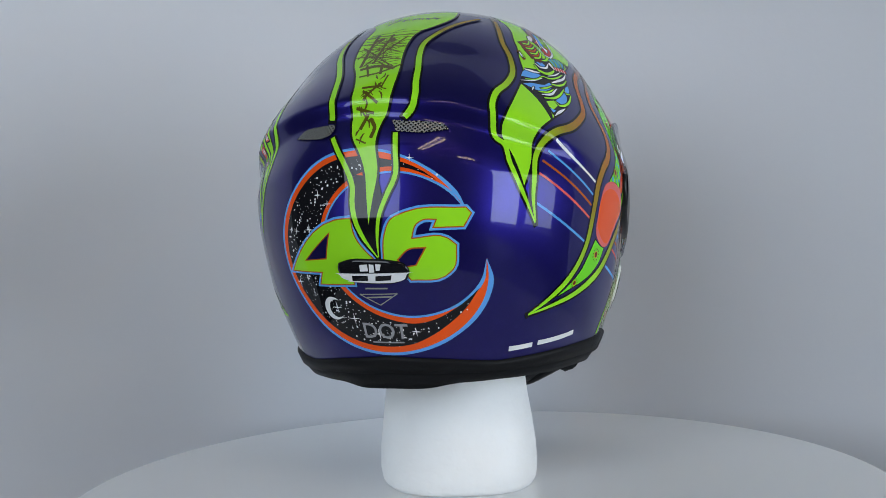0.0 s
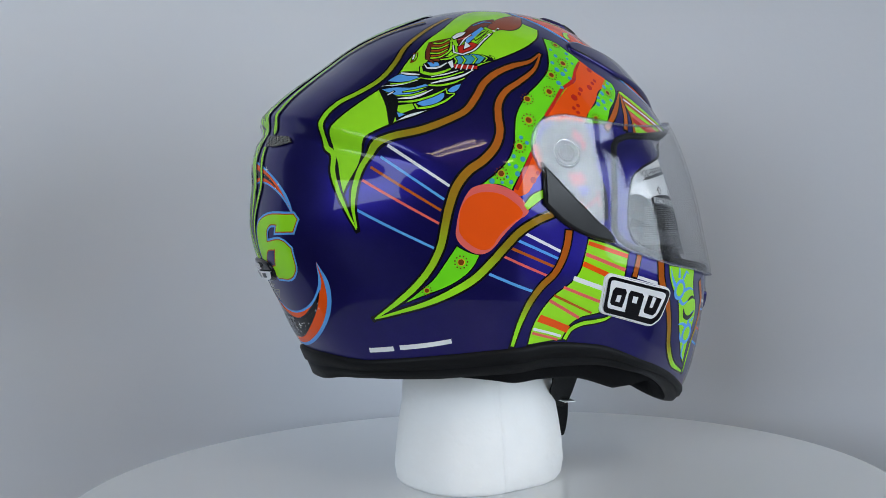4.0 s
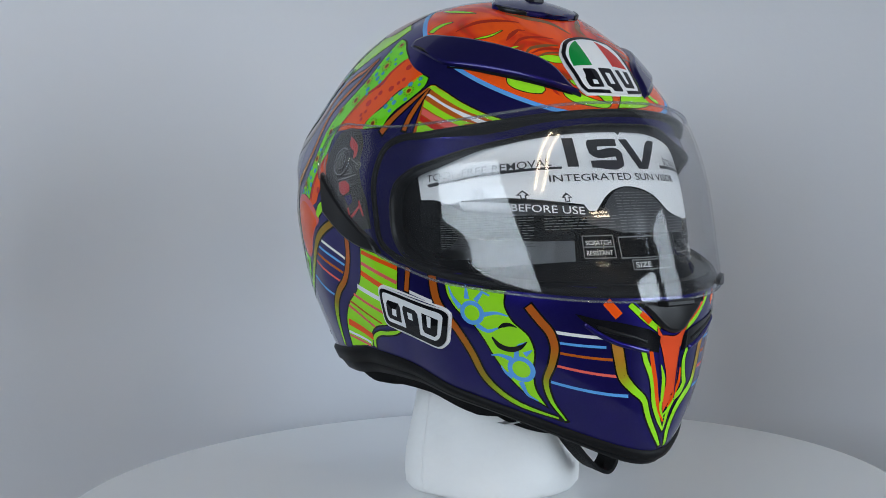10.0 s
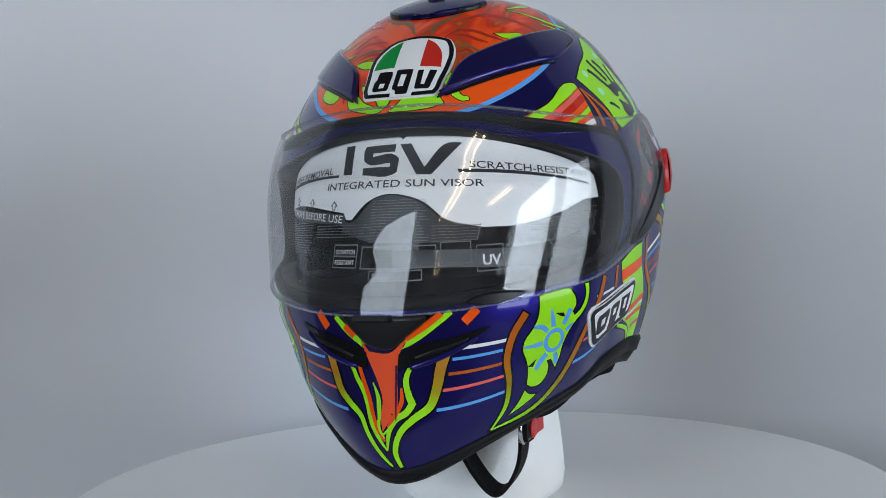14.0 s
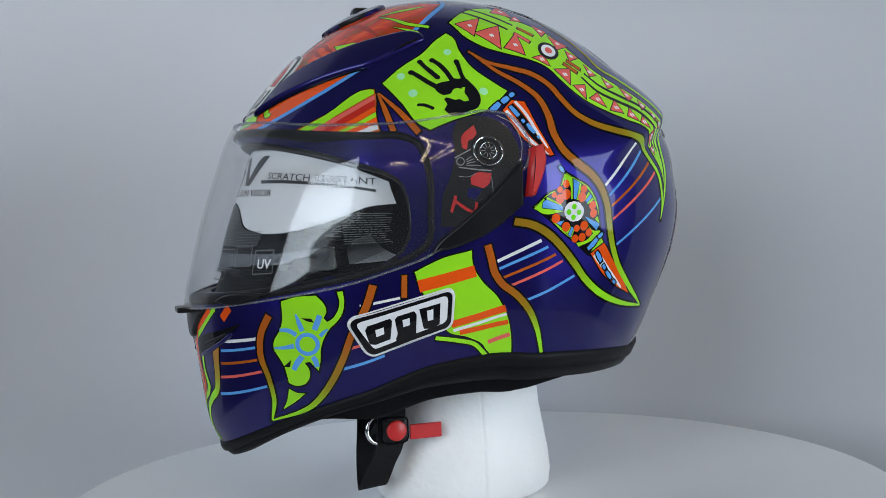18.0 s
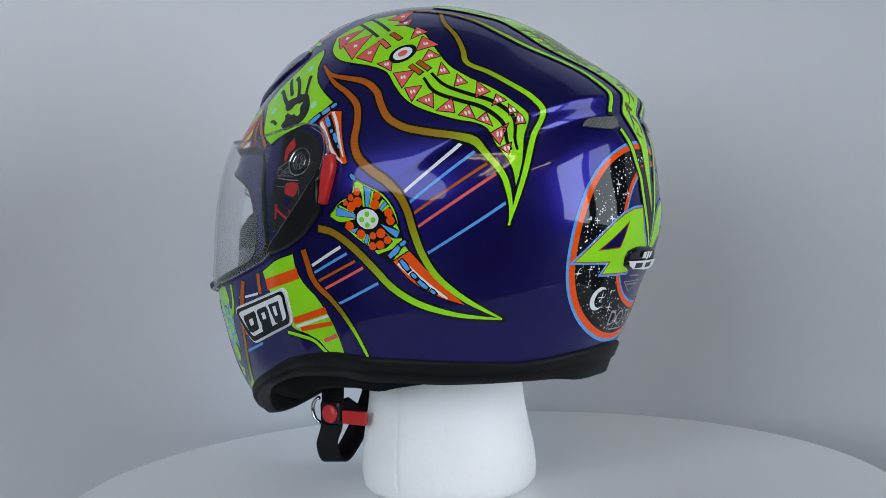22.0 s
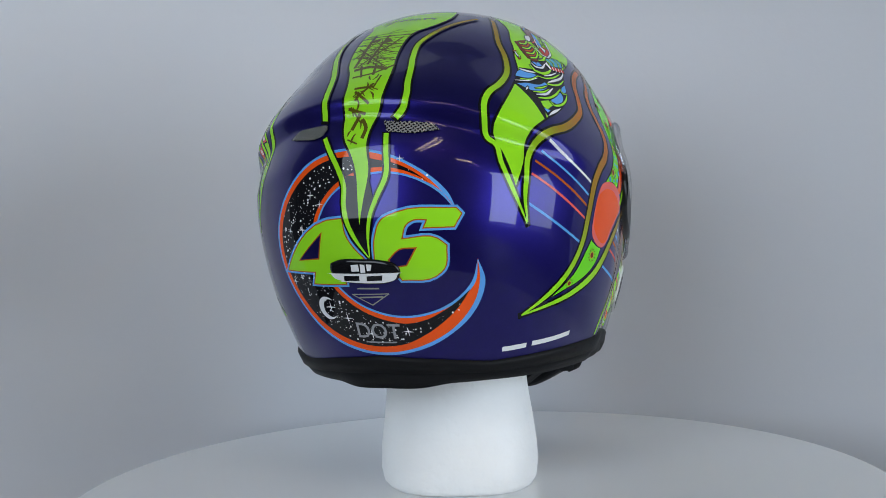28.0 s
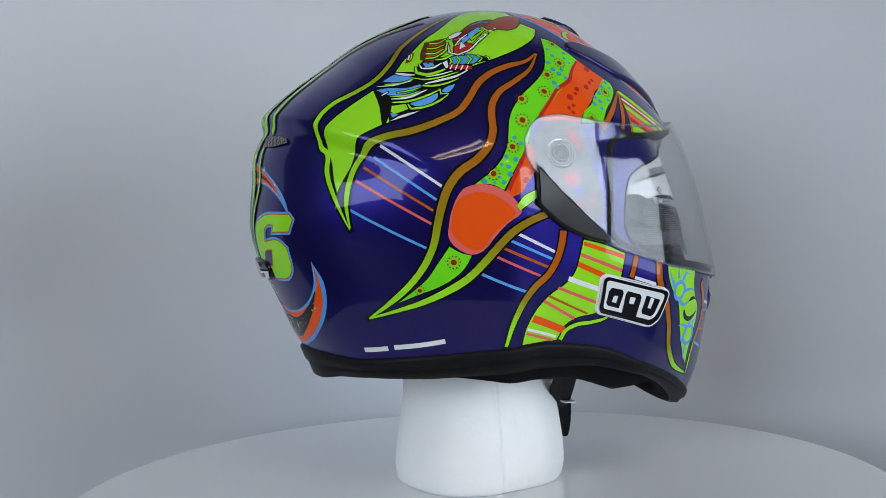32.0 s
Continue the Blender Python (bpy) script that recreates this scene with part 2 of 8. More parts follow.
# ---- the round table ----
TABLE_Z = -0.003
TC, TR = (0.0045, -0.0080), 0.2735
table = tagged(new("round_table"), "round white laminate table in front of a plain wall", "table")
table.location = (*TC, FLOOR_Z)
H = TABLE_Z - FLOOR_Z
v, f = turned([(TR - 0.006, H - 0.024), (TR - 0.0015, H - 0.0225), (TR, H - 0.020), (TR, H - 0.0035), (TR - 0.001, H - 0.001), (TR - 0.0035, H)], 160)
mesh("tabletop", v, f, TABLE, table, smooth=False)
v, f = turned([(0.03, 0.03), (0.03, H - 0.024)], 32)
mesh("column", v, f, FRAMEM, table, smooth=True)
v, f = turned([(0.2, 0.0), (0.2, 0.012), (0.05, 0.03)], 64)
mesh("foot", v, f, FRAMEM, table, smooth=False)

# ---- the white foam head ----
HC = (0.0105, 0.0125)


def foam_head():
    """Neck with a flared foot, and the head that fills the helmet: one plain form."""
    rows = [(0.0, 0.0500, 0.0480), (0.0008, 0.0545, 0.052), (0.004, 0.0572, 0.0545), (0.012, 0.0585, 0.0556), (0.025, 0.0578, 0.055), (0.04, 0.0555, 0.053),
            (0.055, 0.0530, 0.0508), (0.07, 0.0515, 0.0490), (0.085, 0.0510, 0.0480), (0.10, 0.0530, 0.049)]
    seams = (1.51, 4.65)

    def lobe(t, at, wide):
        off = (math.degrees(t) - at + 180) % 360 - 180
        return math.exp(-(off / wide) ** 2)
    turn = sorted([2 * math.pi * k / 72 for k in range(72)] + [q + e for q in seams for e in (-0.010, 0, 0.010)])
    n, vs = len(turn), []
    for z, a, b in rows:
        for t in turn:
            w = 1 + 0.008 * math.sin(3 * t + 40 * z) + 0.005 * math.sin(7 * t - 60 * z) + 0.003 * math.sin(17 * t + 230 * z)
            if t in seams:
                w -= 0.012
            g = (0.006 * lobe(t, -122, 24) * max(0, 1 - z / 0.06) - 0.003 * lobe(t, 121, 30) - 0.002 * lobe(t, -80, 16))
            vs.append((HC[0] + (a * w + g) * math.cos(t), HC[1] + (b * w + g) * math.sin(t), TABLE_Z + z * (0.1 - TABLE_Z) / 0.1))
    for i in range(1, 15):
        u = i / 14
        z = 0.10 + 0.165 * u
        s = math.sin(math.pi * (0.30 + 0.70 * u)) if u < 1 else 0.02
        a, b = 0.056 * max(s, 0.02) ** 0.6, 0.052 * max(s, 0.02) ** 0.6
        for t in turn:
            nose = 0.010 * math.exp(-(t if t < math.pi else t - 2 * math.pi) ** 2 / 0.02) * math.exp(-((z - 0.155) / 0.014) ** 2)
            vs.append((HC[0] + 0.008 + (a + nose) * math.cos(t), HC[1] + b * math.sin(t), z))
    m = len(rows) + 14
    fs = [(i * n + k, i * n + (k + 1) % n, (i + 1) * n + (k + 1) % n, (i + 1) * n + k) for i in range(m - 1) for k in range(n)]
    fs += [tuple(range(n))[::-1], tuple((m - 1) * n + k for k in range(n))]
    return mesh("foam_head", vs, fs, FOAM)


head = tagged(foam_head(), "white polystyrene display head standing on a round table", "mannequin head")

# ---- the helmet's form ----
helmet = tagged(new("helmet"), "glossy blue full-face helmet with lime, orange and white tribal graphics", "helmet")
XM, YM, ZM = 0.02, 0.0135, 0.17       # its middle
ZTOP, NF, NB = 0.3162, 1.950, 2.071
ZK = [0.02, 0.05, 0.08, 0.105, 0.13, 0.155, 0.18, 0.205, 0.23, 0.255, 0.275, 0.292, 0.305, ZTOP]
FRONT = [0.1261, 0.1502, 0.1568, 0.1603, 0.1621, 0.1563, 0.1495, 0.1408, 0.1311, 0.1136, 0.0958, 0.0750, 0.0552, 0.0000]
REAR = [0.0932, 0.1063, 0.1191, 0.1330, 0.1439, 0.1549, 0.1590, 0.1565, 0.1540, 0.1349, 0.1107, 0.0865, 0.0595, 0.0000]
SIDE = [0.0300, 0.0648, 0.0950, 0.1062, 0.1146, 0.1186, 0.1219, 0.1223, 0.1139, 0.1006, 0.0881, 0.0716, 0.0514, 0.0000]


def spline_of(values):
    zk, v = np.array(ZK), np.array(values) ** 2
    n, h = len(zk), np.diff(ZK)
    a, b = np.eye(n), np.zeros(n)
    for i in range(1, n - 1):
        a[i, i - 1], a[i, i], a[i, i + 1] = h[i - 1], 2 * (h[i - 1] + h[i]), h[i]
        b[i] = 6 * ((v[i + 1] - v[i]) / h[i] - (v[i] - v[i - 1]) / h[i - 1])
    m = np.linalg.solve(a, b)

    def at(z):
        z = np.clip(z, zk[0] - 0.02, zk[-1] + 0.02)
        i = np.clip(np.searchsorted(zk, z) - 1, 0, n - 2)
        w = zk[i + 1] - zk[i]
        p, q = (zk[i + 1] - z) / w, (z - zk[i]) / w
        return np.sqrt(np.maximum(p * v[i] + q * v[i + 1] + ((p ** 3 - p) * m[i] + (q ** 3 - q) * m[i + 1]) * w * w / 6, 1e-7))
    return at


_front, _rear, _side = spline_of(FRONT), spline_of(REAR), spline_of(SIDE)


def smoothstep(a, b, x):
    u = np.clip((x - a) / (b - a), 0, 1)
    return u * u * (3 - 2 * u)


def radius(d):
    """How far the outer form lies from the middle, along unit vectors d."""
    lo, hi = np.full(len(d), 0.02), np.full(len(d), 0.26)
    for _ in range(26):
        r = (lo + hi) / 2
        x, y, z = d[:, 0] * r, d[:, 1] * r, ZM + d[:, 2] * r
        fw = x > 0
        e, n = np.where(fw, _front(z), _rear(z)), np.where(fw, NF, NB)
        inside = (z < ZTOP) & (np.abs(x / e) ** n + np.abs(y / _side(z)) ** n < 1)
        lo, hi = np.where(inside, r, lo), np.where(inside, hi, r)
    return lo


def crease(az):
    """Elevation of the rear spoiler's edge."""
    a = np.abs(az)
    return np.interp(a, [100, 113, 122, 132, 140, 153, 161, 173, 180], [8, 12.2, 15.7, 19.0, 20.4, 22.9, 24.4, 25.5, 25.7])


def relief(az, el):
    """Raised rear spoiler, the hollow under its lip, and the hollowed cheeks."""
    a = np.abs(az)
    k = smoothstep(112, 150, a)
    c = crease(az)
    lip = smoothstep(-2.4, 2.0, el - c) * (1 - smoothstep(0, 22, el - c))
    under = (1 - smoothstep(-2.4, 2.0, el - c)) * smoothstep(-11, -2.4, el - c)
    pinch = smoothstep(46, 66, a) * (1 - smoothstep(86, 104, a)) * (1 - smoothstep(22, 31, el))
    return k * (0.0038 * lip - 0.0032 * under) - 0.0042 * pinch


def recess(az, el):
    """The sill above the eye port lies deeper than the visor in front of it."""
    a = np.abs(az)
    return -0.009 * smoothstep(25.2, 22.8, el) * smoothstep(10, 20, el) * smoothstep(56, 30, a)


def unit(az, el):
    az, el = np.radians(np.asarray(az, float)), np.radians(np.asarray(el, float))
    return np.stack([np.cos(el) * np.cos(az), np.cos(el) * np.sin(az), np.sin(el)], -1)


def skin(d, lift=0.0, deep=True):
    """Points of the helmet's skin along directions d, lifted by some metres."""
    d = np.atleast_2d(d)
    az, el = np.degrees(np.arctan2(d[:, 1], d[:, 0])), np.degrees(np.arcsin(np.clip(d[:, 2], -1, 1)))
    r = radius(d) + relief(az, el) + (recess(az, el) if deep else 0) + lift
    return d * r[:, None] + np.array([XM, YM, ZM])


def skin_normals(d, deep=True):
    d = np.atleast_2d(d)
    a = np.where(np.abs(d[:, 2:3]) < 0.9, np.array([[0, 0, 1.0]]), np.array([[1.0, 0, 0]]))
    t1 = np.cross(a, d)
    t1 /= np.linalg.norm(t1, axis=1, keepdims=True)
    t2 = np.cross(d, t1)
    e = 0.006

    def at(v):
        return skin(v / np.linalg.norm(v, axis=1, keepdims=True), 0.0, deep)
    n = np.cross(at(d + e * t1) - at(d - e * t1), at(d + e * t2) - at(d - e * t2))
    return n / np.linalg.norm(n, axis=1, keepdims=True)


PAINT_AZ = [0, 20, 35, 50, 68, 95, 120, 150, 165, 180]
PAINT_EL = [-40.5, -40.3, -39.6, -38.6, -36.6, -35.0, -34.4, -33.2, -30.8, -29.3]
RIM_AZ = [0, 7, 23, 35, 47, 87, 128, 150, 165, 180]
RIM_EL = [-43.4, -43.6, -43.2, -42.8, -42.6, -43.4, -41.0, -38.6, -37.6, -37.3]


def paint_line(az):
    return np.interp(np.abs(az), PAINT_AZ, PAINT_EL)


def rim_line(az):
    return np.interp(np.abs(az), RIM_AZ, RIM_EL)


# half outlines (azimuth, elevation), mirrored to the other side
VISOR_TOP = [(0, 27.4), (10, 27.5), (20, 27.2), (43, 26.0), (58, 26.6), (68, 27.6), (77, 28.9), (88, 29.8), (93, 28.4), (96, 25), (97, 20), (95.3, 15.5)]
VISOR_LOW = [(0, -14.2), (20, -14.0), (36, -13.1), (50, -11.6), (58, -9.8), (68, -6.7), (74, -3.2), (80, 2.3), (87.5, 9), (95.3, 15.5)]
PORT_TOP = [(0, 23.6), (20, 23.2), (36, 21.2), (50, 17.2), (58, 15.0), (62, 12.5), (63.5, 9), (64, 5)]
PORT_LOW = [(0, -12.4), (20, -12.2), (36, -11.4), (50, -9.6), (58, -7.6), (61.5, -5.2), (63.5, -1.5), (64, 5)]
GASKET_TOP = [(0, 25.6), (20, 25.3), (40, 24.2), (54, 24.0), (61, 24.4), (66.5, 22.6), (69, 17), (69.5, 5)]
GASKET_LOW = [(0, -12.9), (20, -12.7), (36, -11.9), (50, -10.1), (58, -8.3), (64, -6.4), (68.5, -3.0), (69.5, 5)]


def both_sides(top, low):
    """A closed outline from its right half."""
    half = top + low[-2::-1]
    ring = [(-a, e) for a, e in half]
    return ring + [(a, e) for a, e in half[-2:0:-1]]


def in_outline(az, el, ring):
    """Which points lie inside a closed (azimuth, elevation) outline."""
    inside = np.zeros(np.shape(az), bool)
    for (x0, y0), (x1, y1) in zip(ring, ring[1:] + ring[:1]):
        c = (y0 > el) != (y1 > el)
        with np.errstate(divide="ignore", invalid="ignore"):
            inside ^= c & (az < (x1 - x0) * (el - y0) / (y1 - y0 + 1e-12) + x0)
    return inside


def rounded(ring, steps=6, closed=True):
    """A smooth curve through points; turns sharper than 48 degrees stay corners."""
    p = np.array(ring, float)
    n = len(p)
    sharp = []
    for i in range(n):
        if not closed and i in (0, n - 1):
            sharp.append(True)
            continue
        a, b = p[i] - p[i - 1], p[(i + 1) % n] - p[i]
        c = a @ b / (np.linalg.norm(a) * np.linalg.norm(b) + 1e-12)
        sharp.append(c < math.cos(radians(48)))
    out = []
    for i in range(n if closed else n - 1):
        j = (i + 1) % n
        d = np.linalg.norm(p[j] - p[i])

        def tangent(k):
            a, b = p[k] - p[k - 1], p[(k + 1) % n] - p[k]
            la, lb = np.linalg.norm(a) + 1e-9, np.linalg.norm(b) + 1e-9
            return (a / la * lb + b / lb * la) / (la + lb)
        t0 = (p[j] - p[i]) / d if sharp[i] else tangent(i)
        t1 = (p[j] - p[i]) / d if sharp[j] else tangent(j)
        m = 1 if (sharp[i] and sharp[j]) else steps
        for k in range(m):
            s = k / m
            out.append((2 * s ** 3 - 3 * s ** 2 + 1) * p[i] + (s ** 3 - 2 * s * s + s) * d * t0 + (-2 * s ** 3 + 3 * s * s) * p[j] + (s ** 3 - s * s) * d * t1)
    if not closed:
        out.append(p[-1])
    return np.array(out)


# ---- the shell ----
def grid_shell():
    """Outer skin and inner face of the shell, open at the eyes and below."""
    az = np.arange(-180, 180, 1.0)
    el = np.concatenate([np.arange(-46, 4, 0.9), np.arange(4, 34, 0.5), np.arange(34, 88.6, 0.9), [89.2]])
    A, E = np.meshgrid(az, el)
    d = unit(A.ravel(), E.ravel())
    outer = skin(d)
    n = skin_normals(d)
    ring = both_sides(PORT_TOP, PORT_LOW)
    nz, na = A.shape
    fs = []
    for i in range(nz - 1):
        for k in range(na):
            j = (k + 1) % na
            ac, ec = az[k] + 0.5, (el[i] + el[i + 1]) / 2
            if ec < paint_line(ac) - 1.4 or in_outline(np.array([ac]), np.array([ec]), ring)[0]:
                continue
            fs.append((i * na + k, i * na + j, (i + 1) * na + j, (i + 1) * na + k))
    fs.append(tuple((nz - 1) * na + k for k in range(na)))
    return outer, fs, n


_v, _f, _n = grid_shell()
shell = mesh("shell", _v, _f, BLUE, helmet, "glossy pearl blue outer shell", normals=_n)


def inner_shell():
    """Dark lining 22 mm inside the skin."""
    az, el = np.arange(-180, 180, 5.0), np.arange(-44, 90, 5.0)
    A, E = np.meshgrid(az, el)
    v = skin(unit(A.ravel(), E.ravel()), -0.024)
    ring = both_sides(GASKET_TOP, GASKET_LOW)
    na, fs = len(az), []
    for i in range(len(el) - 1):
        for k in range(na):
            if in_outline(np.array([az[k] + 2.5]), np.array([el[i] + 2.5]), ring)[0]:
                continue
            if el[i] < rim_line(az[k]) - 1:
                continue
            fs.append((i * na + k, (i + 1) * na + k, (i + 1) * na + (k + 1) % na, i * na + (k + 1) % na))
    return v, fs


mesh("lining", *inner_shell(), LINER, helmet, "black fabric lining")


def swept(name, rings, mat, parent, label="", closed=True, capped=False):
    """Skin between equal rings of points."""
    n = len(rings[0])
    v = [p for r in rings for p in r]
    f = [(i * n + k, i * n + (k + 1) % n, (i + 1) * n + (k + 1) % n, (i + 1) * n + k) for i in range(len(rings) - 1) for k in range(n if closed else n - 1)]
    return mesh(name, v, f, mat, parent, label)


def rim():
    """Black rubber skirt round the lower edge, turned inwards below."""
    az = np.arange(-180, 180, 2.0)
    p, r = paint_line(az), rim_line(az)
    out = 0.0035 * smoothstep(160, 172, np.abs(az))
    rows = [skin(unit(az, p + 0.15), -0.0015), skin(unit(az, p), 0.0012), skin(unit(az, p - 0.5), 0.0022), skin(unit(az, p * 0.52 + r * 0.48), 0.0024 + out * 0.3), skin(unit(az, p * 0.47 + r * 0.53), 0.0002 + out * 0.3), skin(unit(az, p * 0.40 + r * 0.60), 0.0012 + out * 0.4), skin(unit(az, r), 0.0004 + out),
            skin(unit(az, r - 0.9), -0.004), skin(unit(az, r - 0.8), -0.014), skin(unit(az, r + 0.8), -0.024), skin(unit(az, r + 5), -0.028)]
    return swept("rubber_rim", rows, RUBBER, helmet, "black rubber lower rim")


rim()


def neck_roll():
    """Soft black padding that hangs a little below the rim."""
    az = np.arange(-180, 180, 4.0)
    r = rim_line(az)
    dip = 6.0 * smoothstep(140, 90, np.abs(az)) * smoothstep(25, 45, np.abs(az))
    rows = [skin(unit(az, r + 1), -0.006), skin(unit(az, r - 1 - dip * 0.6), -0.006), skin(unit(az, r - 1 - dip), -0.010), skin(unit(az, r - 1.4 - dip), -0.018), skin(unit(az, r - dip), -0.027), skin(unit(az, r + 6), -0.032)]
    sag = (0.0055 * dip / 6.0)[:, None] * np.array([[0, 0, -1.0]])
    rows = [q + sag * k for q, k in zip(rows, (0, 0.8, 1, 1, 0.9, 0))]
    return swept("neck_roll", rows, LINER, helmet, "black padded neck roll")


neck_roll()


def band(name, ring, w_out, w_in, lift0, lift1, mat, parent, label="", closed=True):
    """A raised strip that follows an outline on the skin."""
    c = rounded(ring, 5, closed)
    t = np.roll(c, -1, 0) - np.roll(c, 1, 0)
    if not closed:
        t[0], t[-1] = c[1] - c[0], c[-1] - c[-2]
    k = np.cos(np.radians(c[:, 1]))
    nrm = np.stack([-t[:, 1], t[:, 0] * k], 1)
    nrm /= np.linalg.norm(nrm, axis=1, keepdims=True) + 1e-9

    def off(w, lift):
        q = c + np.stack([nrm[:, 0] / k, nrm[:, 1]], 1) * w
        return skin(unit(q[:, 0], q[:, 1]), lift)
    m = (w_out - w_in) / 2
    rows = [off(w_out, lift0), off(w_out - 0.3, lift1 * 0.8), off(w_out - m, lift1), off(w_in + 0.3, lift1 * 0.8), off(w_in, lift0)]
    return swept(name, rows, mat, parent, label, closed)


PORT = both_sides(PORT_TOP, PORT_LOW)
band("eye_port_gasket", both_sides(GASKET_TOP, GASKET_LOW), 1.1, -1.1, -0.003, 0.0014, RUBBER, helmet, "black rubber gasket round the eye port")
_c = rounded(PORT, 5)
swept("eye_port_lip", [skin(unit(_c[:, 0], _c[:, 1]), z) for z in (0.0006, 0.0, -0.006, -0.012)], PLASTIC, helmet, "black edge of the eye port")
band("eye_port_trim", PORT, 0.55, -0.55, -0.003, 0.0008, PLASTIC, helmet, "thin black trim of the eye port")


# ---- the clear visor ----
def flat_frame(mid):
    m = np.asarray(mid, float)
    m = m / np.linalg.norm(m)
    a = np.array([0, 0, 1.0]) if abs(m[2]) < 0.95 else np.array([1.0, 0, 0])
    u = np.cross(a, m)
    u /= np.linalg.norm(u)
    return m, u, np.cross(m, u)


def to_flat(d, fr):
    m, u, v = fr
    c = np.clip(d @ m, -1, 1)
    th = np.degrees(np.arccos(c))
    x, y = d @ u, d @ v
    r = np.hypot(x, y) + 1e-12
    return np.stack([th * x / r, th * y / r], 1)


def from_flat(q, fr):
    m, u, v = fr
    th = np.radians(np.hypot(q[:, 0], q[:, 1]))
    s = np.where(th > 1e-9, np.sin(th) / np.maximum(np.hypot(q[:, 0], q[:, 1]), 1e-9), math.pi / 180)
    return np.cos(th)[:, None] * m + s[:, None] * (q[:, :1] * u + q[:, 1:] * v)


from mathutils.geometry import delaunay_2d_cdt


def triangulated(poly, step):
    """Triangles that fill a flat polygon, fine enough to follow the skin."""
    poly = np.asarray(poly)
    nxt = np.roll(poly, -1, 0)
    cuts = np.maximum(1, np.ceil(np.linalg.norm(nxt - poly, axis=1) / (step * 0.75))).astype(int)
    poly = np.concatenate([[a + (b - a) * k / c for k in range(c)] for a, b, c in zip(poly, nxt, cuts)])
    lo, hi = poly.min(0), poly.max(0)
    gx, gy = np.arange(lo[0], hi[0], step) + step * 0.5, np.arange(lo[1], hi[1], step) + step * 0.5
    inner = []
    if len(gx) and len(gy):
        X, Y = np.meshgrid(gx, gy)
        X[1::2] += step * 0.5
        ok = in_outline(X.ravel(), Y.ravel(), [tuple(p) for p in poly])
        inner = list(zip(X.ravel()[ok], Y.ravel()[ok]))
    n = len(poly)
    pts = [Vector((float(a), float(b))) for a, b in poly] + [Vector((float(a), float(b))) for a, b in inner]
    r = delaunay_2d_cdt(pts, [(i, (i + 1) % n) for i in range(n)], [], 1, 1e-5)
    v = np.array([(p.x, p.y) for p in r[0]])
    out = []
    for fc in r[2]:
        a, b, c = v[fc[0]], v[fc[1]], v[fc[2]]
        k = (b[0] - a[0]) * (c[1] - a[1]) - (b[1] - a[1]) * (c[0] - a[0])
        out.append(tuple(fc) if k > 0 else tuple(fc)[::-1])
    return v, out


def visor_lift(az):
    """How far the sheet stands off the form: close to it at the pivots."""
    return np.interp(np.abs(az), [40, 66, 80, 98], [0.0042, 0.0036, 0.0028, 0.0026])


def flat_plate(side):
    """The way the flat plate over a pivot faces: outwards and a little up."""
    n = skin_normals(unit([side * 84.0], [12.0]))[0]
    n[2] = 0
    n = n / np.linalg.norm(n) * math.cos(radians(5.5))
    n[2] = math.sin(radians(5.5))
    return n[None]


def visor():
    top, low = VISOR_TOP, VISOR_LOW
    xs = np.linspace(0, 1, 49)

    def along(line):
        p = rounded(line, 6, False)
        s = np.concatenate([[0], np.cumsum(np.hypot(*np.diff(p, axis=0).T))])
        q = np.interp(xs, s / s[-1], p[:, 0]), np.interp(xs, s / s[-1], p[:, 1])
        return np.stack(q, 1)
    a, b = along(top), along(low)
    rows = []
    for u in np.linspace(0, 1, 25):
        h = a * (1 - u) + b * u
        full = np.concatenate([np.stack([-h[::-1, 0], h[::-1, 1]], 1), h[1:]])
        rows.append(full)
    g = np.array(rows)
    nr, nc = g.shape[:2]
    d = unit(g[..., 0].ravel(), g[..., 1].ravel())
    off = visor_lift(g[..., 0].ravel())
    o, i = skin(d, off, False), skin(d, off - 0.0016, False)
    N = nr * nc
    v = np.concatenate([o, i])
    n = skin_normals(d, False)
    az = g[..., 0].ravel()
    for side in (-1, 1):        # the plates over the pivots are flat
        w = (smoothstep(66, 78, az * side) * 0.95)[:, None]
        n = n * (1 - w) + flat_plate(side) * w
    n = n / np.linalg.norm(n, axis=1, keepdims=True)
    n = np.concatenate([n, -n])
    f = []
    for r in range(nr - 1):
        for c in range(nc - 1):
            q = (r * nc + c, (r + 1) * nc + c, (r + 1) * nc + c + 1, r * nc + c + 1)
            f.append(q)
            f.append(tuple(k + N for k in q[::-1]))
    edge = [c for c in range(nc)] + [r * nc + nc - 1 for r in range(1, nr)] + [(nr - 1) * nc + c for c in range(nc - 2, -1, -1)] + [r * nc for r in range(nr - 2, 0, -1)]
    for k in range(len(edge)):
        p, q = edge[k], edge[(k + 1) % len(edge)]
        f.append((p, q, q + N, p + N))
    ob = mesh("visor", v, f, VISOR, helmet, "clear scratch-free visor, closed", normals=n)
    ob.visible_shadow = False
    return ob


visor()


